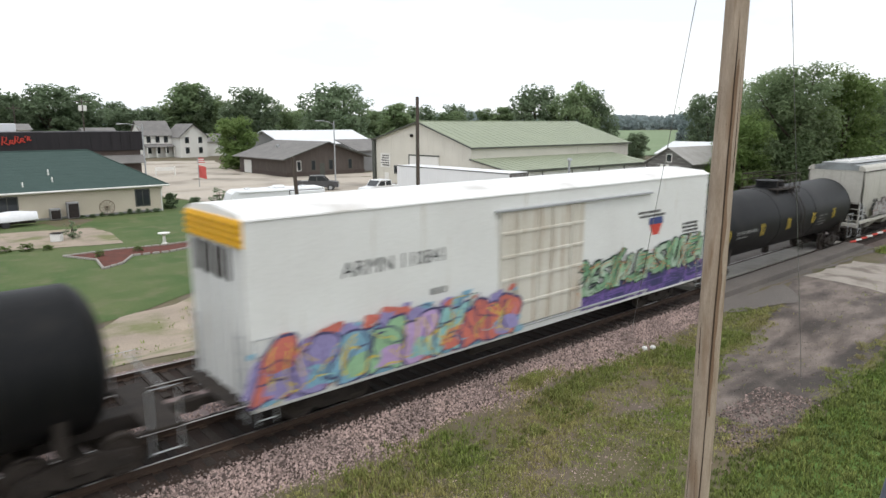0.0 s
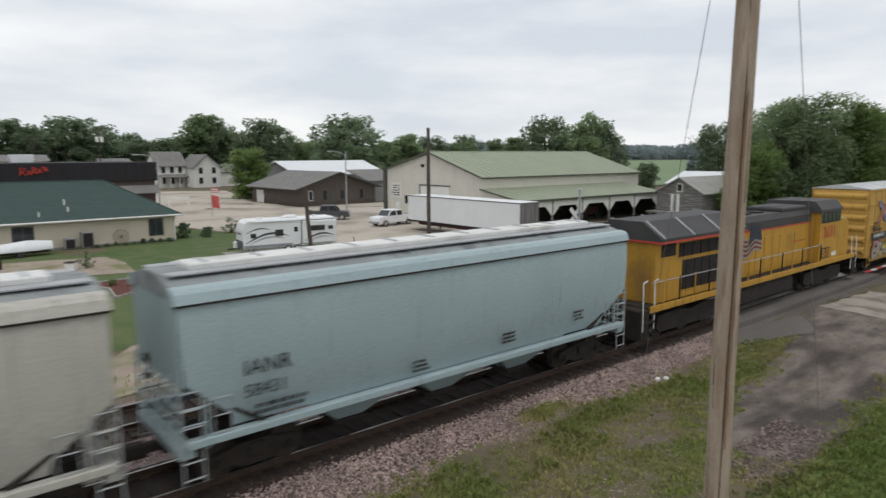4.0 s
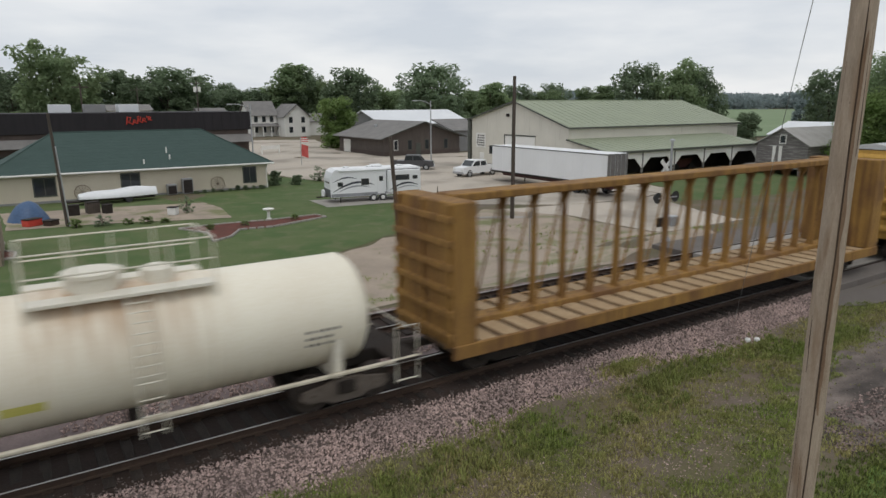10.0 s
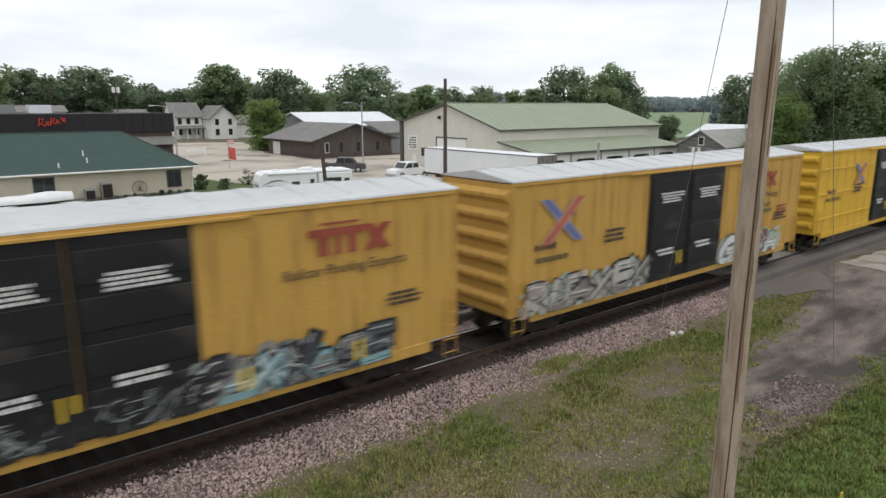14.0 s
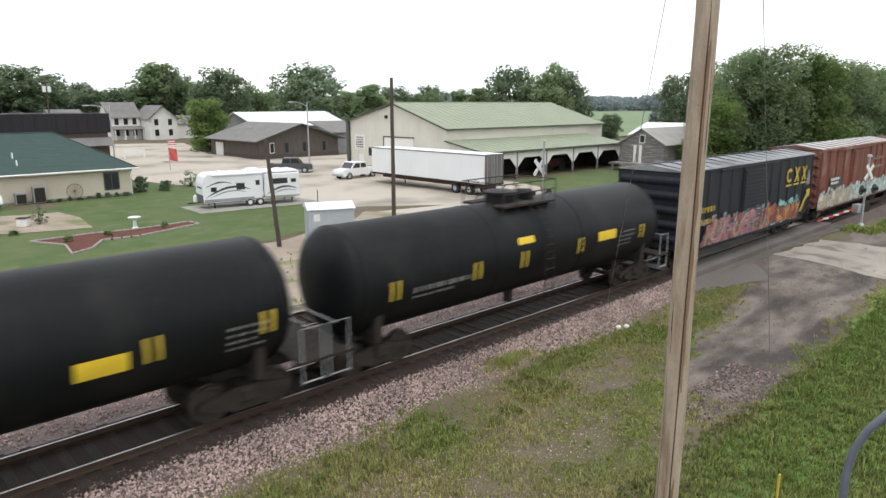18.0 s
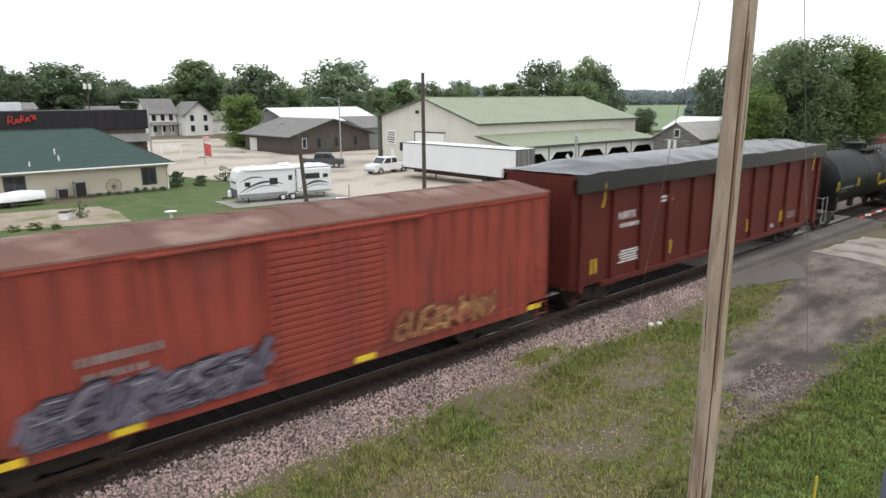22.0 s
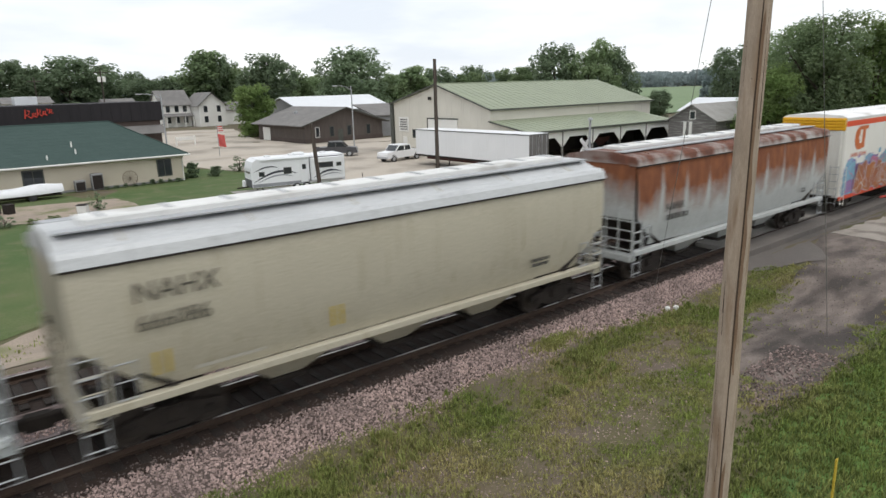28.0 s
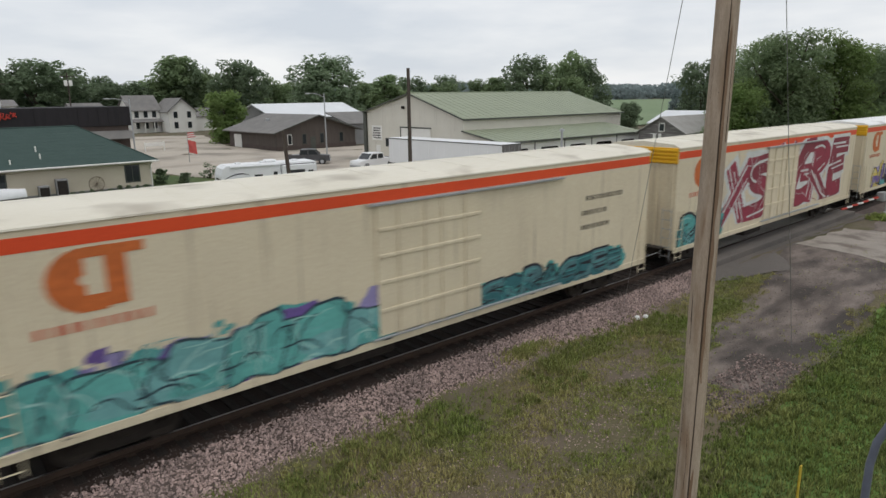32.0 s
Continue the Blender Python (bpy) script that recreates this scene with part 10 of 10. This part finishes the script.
# ---- yard things ----
def boat():
    b = thing("covered_boat", "boat under a white cover on a trailer", "boat", at=(7.2, 67.2, FAR), turn=3)
    g = Geo()
    n = 16
    for i in range(n + 1):
        u = i / n
        x = -3.2 + 6.6 * u
        w = 1.05 * math.sin(math.pi * min(1, 0.12 + 0.8 * u)) ** 0.6
        top = 0.98 + 0.32 * u + 0.16 * math.sin(math.pi * u) + 0.06 * math.sin(11 * u)
        g.v += [(x, -w, 0.55), (x, -w * 0.98, 0.8), (x, -w * 0.5, top - 0.12), (x, 0, top), (x, w * 0.5, top - 0.12), (x, w * 0.98, 0.8), (x, w, 0.55), (x, 0, 0.42)]
    for i in range(n):
        g.f += [(8 * i + j, 8 * i + (j + 1) % 8, 8 * (i + 1) + (j + 1) % 8, 8 * (i + 1) + j) for j in range(8)]
    g.f += [tuple(range(8)), tuple(range(8 * n, 8 * n + 8))]
    part("cover", g, B["shrink"], b, smooth=60)
    part("trailer_frame", Geo().box(-4.2, 3.2, -0.5, 0.5, 0.28, 0.4, 0.03), M["steel_dark"], b)
    for s in (-1, 1):
        part("wheel", Geo().spin([(0, 0.0), (0, 0.25), (0.02, 0.32), (0.18, 0.32), (0.18, 0)], (0.8, s * 1.0, 0.32), (0, -s, 0), 16), M["rubber"], b)
        part("bunk", Geo().box(-2.5, 2.5, s * 0.55 - 0.08, s * 0.55 + 0.08, 0.4, 0.56), M["pole_dark"], b)


boat()
patch("patio", [(-1.4, 55.6), (4, 55.2), (9, 53.5), (13.6, 52.3), (14.2, 58), (13.6, 62), (5, 64), (-2, 65)], M["gravel"], 0.05, 1.2, "pale gravel patio behind the house", 0.2, 13)
patch("flower_bed", [(9.0, 49.4), (10.4, 46.6), (10.0, 43.4), (11.4, 44.4), (12.6, 46.6), (15, 46.4), (19.9, 48.2), (19.6, 49.6), (15.8, 49.2), (12.5, 49.6)], B["mulch"], 0.06, 0.6,
      "curved flower bed of red bark mulch", 0.1, 14)
EDGE = [(9.0, 49.4), (10.4, 46.6), (10.0, 43.4), (11.4, 44.4), (12.6, 46.6), (15, 46.4), (19.9, 48.2), (19.6, 49.6), (15.8, 49.2), (12.5, 49.6), (9.0, 49.4)]
BED = [(-7.0, 44.6), (-3.2, 44.2), (-1.0, 45.2), (-0.9, 46.8), (-1.9, 48.2), (-1.5, 50.5), (-2.6, 53.0), (-6.5, 53.5)]
patch("fence_bed", BED, B["mulch"], 0.06, 0.6, "bark mulch bed beside the fence", 0.1, 18)
kerb = thing("bed_edging", "pale stone edging round the bed by the fence", "edging")
STONE = mesh_of("edging_stone", Geo().box(-0.24, 0.24, -0.07, 0.07, -0.1, 0.12, 0.03), M["concrete"], 30)
for (xa, ya), (xb, yb) in zip(BED[:-1], BED[1:]):
    d = math.hypot(xb - xa, yb - ya)
    for i in range(max(1, int(d / 0.5))):
        o = part("edging_stone", STONE, None, kerb)
        u = (i + 0.5) / max(1, int(d / 0.5))
        o.matrix_basis = pose(xa + (xb - xa) * u, ya + (yb - ya) * u, FAR + 0.03, 0, 0, math.degrees(math.atan2(yb - ya, xb - xa)))
kerb = thing("bed_edging", "pale stone edging round the flower bed", "edging")
for (xa, ya), (xb, yb) in zip(EDGE, EDGE[1:]):
    d = math.hypot(xb - xa, yb - ya)
    n = max(1, int(d / 0.5))
    for i in range(n):
        o = part("edging_stone", STONE, None, kerb)
        o.matrix_basis = pose(xa + (xb - xa) * (i + 0.5) / n, ya + (yb - ya) * (i + 0.5) / n, FAR + 0.03, 0, 0, math.degrees(math.atan2(yb - ya, xb - xa)))
rnd = random.Random(8)
for i, (x, y, t, w) in enumerate([(11.2, 57.0, 1.6, 1.5), (10.8, 47.8, 0.6, 0.8), (13.4, 48.2, 0.5, 0.9), (17.4, 48.6, 0.6, 0.7), (4.6, 54.2, 1.0, 1.8), (6.3, 53.8, 0.6, 1.0), (7.6, 53.4, 0.7, 1.2), (8.8, 53.0, 0.5, 1.0), (2.9, 54.6, 0.8, 1.2)]):
    tree("far" if i in (0, 4) else "c", x, y, FAR + t, w, "small loose garden shrub on bare soil", 33 * i, "garden shrubs", "shrub")
bb = thing("bird_bath", "small white bird bath in the flower bed", "bird bath", at=(15.9, 50.2, FAR))
part("pedestal", Geo().spin([(0, 0.25), (0.1, 0.12), (0.6, 0.1), (0.7, 0.2)], (0, 0, 0), (0, 0, 1), 12), B["white_wall"], bb)
part("bowl", Geo().spin([(0.68, 0.1), (0.75, 0.42), (0.82, 0.44), (0.76, 0.35), (0.74, 0)], (0, 0, 0), (0, 0, 1), 16), B["white_wall"], bb)
tp = thing("tarp_heap", "heap under a blue tarpaulin on the patio", "tarpaulin heap", at=(0.0, 60.0, FAR))
g = Geo()
for i in range(9):
    for j in range(16):
        a, r = 2 * math.pi * j / 16, 1.5 * i / 8
        g.v.append((r * math.cos(a), r * math.sin(a), 1.5 * (1 - (i / 8) ** 2.2) + 0.16 * noise.noise((r * math.cos(a), r * math.sin(a), 3))))
g.f = [(i * 16 + j, i * 16 + (j + 1) % 16, (i + 1) * 16 + (j + 1) % 16, (i + 1) * 16 + j) for i in range(8) for j in range(16)]
part("tarpaulin", g, B["blue"], tp, smooth=60)
for i, (x, y, w, hh, m) in enumerate([(3.2, 60.8, 0.8, 0.8, "steel_dark"), (4.6, 61.2, 1.0, 0.9, "pole_dark"), (5.6, 60.4, 0.6, 0.7, "steel_dark"), (0.2, 57.0, 1.2, 0.5, "redpaint"), (1.4, 56.6, 0.9, 0.35, "rail"), (10.0, 56.4, 0.7, 0.6, "whitepaint")]):
    q = thing("yard_box", "weathered storage bin standing on the patio", "storage bin", "bins on the patio", (x, y, FAR + 0.04), 12 * i)
    part("bin", Geo().box(-w / 2, w / 2, -0.35, 0.35, 0, hh, 0.04), M[m], q)
    part("lid", Geo().box(-w / 2 - 0.03, w / 2 + 0.03, -0.38, 0.38, hh, hh + 0.06, 0.02), M["steel_dark"], q)
f = thing("board_fence", "grey-brown board privacy fence", "fence")
BOARD = mesh_of("fence_board", Geo().box(-0.07, 0.07, -0.012, 0.012, 0, 1.85, 0.004), B["fence"], 30)
for i in range(46):
    o = part("fence_board", BOARD, None, f)
    o.matrix_basis = pose(-1.6 - 0.15 * i, 43.2 + 0.075 * i, FAR - 0.02, 0, rnd.uniform(-0.6, 0.6), -27)
for k in (0.45, 1.4):
    part("fence_rail", Geo().tube([(-1.5, 43.3, FAR + k), (-8.5, 46.7, FAR + k)], 0.04, 4), B["fence"], f, smooth=0)
for y0, y1 in ((43.4, 57.0),):
    for i in range(40):
        o = part("fence_board", BOARD, None, f)
        o.matrix_basis = pose(-1.5, y0 + 0.15 * i, FAR - 0.02, 0, rnd.uniform(-0.6, 0.6), 90)
sb = thing("white_sign_frame", "low white sign frame by the street", "sign", at=(38.5, 118, FAR))
for k in (-1.6, 1.6):
    part("post", Geo().box(k - 0.1, k + 0.1, -0.1, 0.1, 0, 1.6), B["white_wall"], sb)
part("board", Geo().box(-1.6, 1.6, -0.06, 0.06, 0.85, 1.5, 0.02), B["white_wall"], sb)
pl = thing("flag_pole", "slim flagpole with a red flag", "flagpole", at=(34.9, 93.0, FAR))
part("pole", Geo().tube([(0, 0, 0), (0, 0, 4.3)], 0.05, 6), M["galv"], pl)
FLAG_STRIPS = []
flag = thing("red_flag", "red cloth flag hanging on a slim pole", "flag", at=(34.9, 93.0, FAR + 1.35))
for i in range(5):
    g = Geo()
    for k in range(7):
        for q in (0.0, 0.22):
            w = 0.06 * math.sin(2.6 * k / 6 * 2 + i + q * 3)
            g.v += [(q, w - 0.012, -0.12 * i * q + 1.75 * k / 6 - 0.05 * i), (q, w + 0.012, -0.12 * i * q + 1.75 * k / 6 - 0.05 * i)]
    for k in range(6):
        o = 4 * k
        g.f += [(o, o + 2, o + 6, o + 4), (o + 1, o + 5, o + 7, o + 3), (o, o + 4, o + 5, o + 1), (o + 2, o + 3, o + 7, o + 6)]
    s = part("flag_strip", g, B["flagred"], flag, smooth=50)
    s.location = (0.05 + 0.21 * i, 0, 0)
    FLAG_STRIPS.append(s)
top = thing("striped_flag", "small red and white striped flag above the red one", "flag", at=(34.9, 93.0, FAR + 3.3))
for i in range(6):
    part("flag_stripe", Geo().box(0.05, 1.1 - 0.04 * i, -0.02, 0.02, 0.14 * i, 0.14 * i + 0.135), M["redpaint"] if i % 2 else M["whitepaint"], top, smooth=0)

# ---- near things on this side ----
st = thing("marker_stake", "thin yellow plastic marker stake in the grass", "marker stake", at=(11.9, 3.72, -0.95))
part("stake", Geo().box(-0.035, 0.035, -0.015, 0.015, 0, 1.62, 0.006), P["dull_yellow"], st)
hp = thing("pipe_hoop", "bent grey pipe hoop standing beside the viewpoint", "pipe hoop")
ux, uy, bx, by = 0.43, -0.903, 1.95, 0.44
pts = [(bx, by, NEAR - 0.1), (bx, by, 6.1)]
for i in range(15):
    t = math.pi * i / 14
    q = 0.36 - 0.36 * math.cos(t)
    pts.append((bx + q * ux, by + q * uy, 6.29 + 0.32 * math.sin(t)))
pts += [(bx + 0.72 * ux, by + 0.72 * uy, 6.1), (bx + 0.72 * ux, by + 0.72 * uy, NEAR - 0.1)]
part("pipe", Geo().tube(pts, 0.0105, 12), B["pipe"], hp)
cb = thing("concrete_culvert_end", "pale concrete slab over a dark pipe end in the grass", "culvert", at=(28.9, 3.3, ground_z(28.9, 3.3)), turn=8)
part("slab", Geo().box(-0.75, 0.75, -0.7, 0.5, 0.22, 0.38, 0.03), M["concrete"], cb)
part("side_block", Geo().box(-0.7, -0.45, -0.65, 0.45, -0.1, 0.22, 0.02), M["concrete"], cb)
part("side_block", Geo().box(0.45, 0.7, -0.65, 0.45, -0.1, 0.22, 0.02), M["concrete"], cb)
part("pipe_end", Geo().tube([(-0.3, -0.5, 0.05), (-0.3, 0.4, 0.05)], 0.16, 12), M["rubber"], cb)
pm = thing("manhole_cover", "pale round cover plate in the dirt track", "manhole cover", at=(49.3, 7.75, ground_z(49.3, 7.75) + 0.02))
part("plate", Geo().spin([(0, 0.0), (0, 0.55), (0.05, 0.52), (0.06, 0)], (0, 0, 0), (0, 0, 1), 20), M["concrete"], pm)
for i, (x, y) in enumerate(((20.35, 12.35), (20.75, 12.25))):
    q = thing("white_marker", "small white cap marker at the ballast edge", "marker", at=(x, y, shoulder_z(x, y)))
    part("cap", Geo().spin([(0, 0.1), (0.08, 0.1), (0.12, 0.06), (0.13, 0)], (0, 0, 0), (0, 0, 1), 12), M["whitepaint"], q)


# ---- motion of the train ----
def run_of(t):
    """Metres that the train has gone since the start."""
    return 15.4327 * t - 0.08316 * t * t / 32 - 0.0689 * t ** 3 / 1024


def motions():
    times = [0, 4, 8, 12, 16, 20, 24, 28, 32]
    for car, x in CARS:
        walk(car, [(t, pose(x - run_of(t), TRACK, 0)) for t in times])
    # the flags stir in a light wind
    for k, (cloth, z) in enumerate(((flag, FAR + 1.35), (top, FAR + 3.3))):
        walk(cloth, [(t, pose(34.9, 93.0, z, 0, 3 * math.sin(1.3 * t + k), 14 * math.sin(0.9 * t + 1.7 * k) + 6 * math.sin(2.3 * t))) for t in range(33)])


motions()
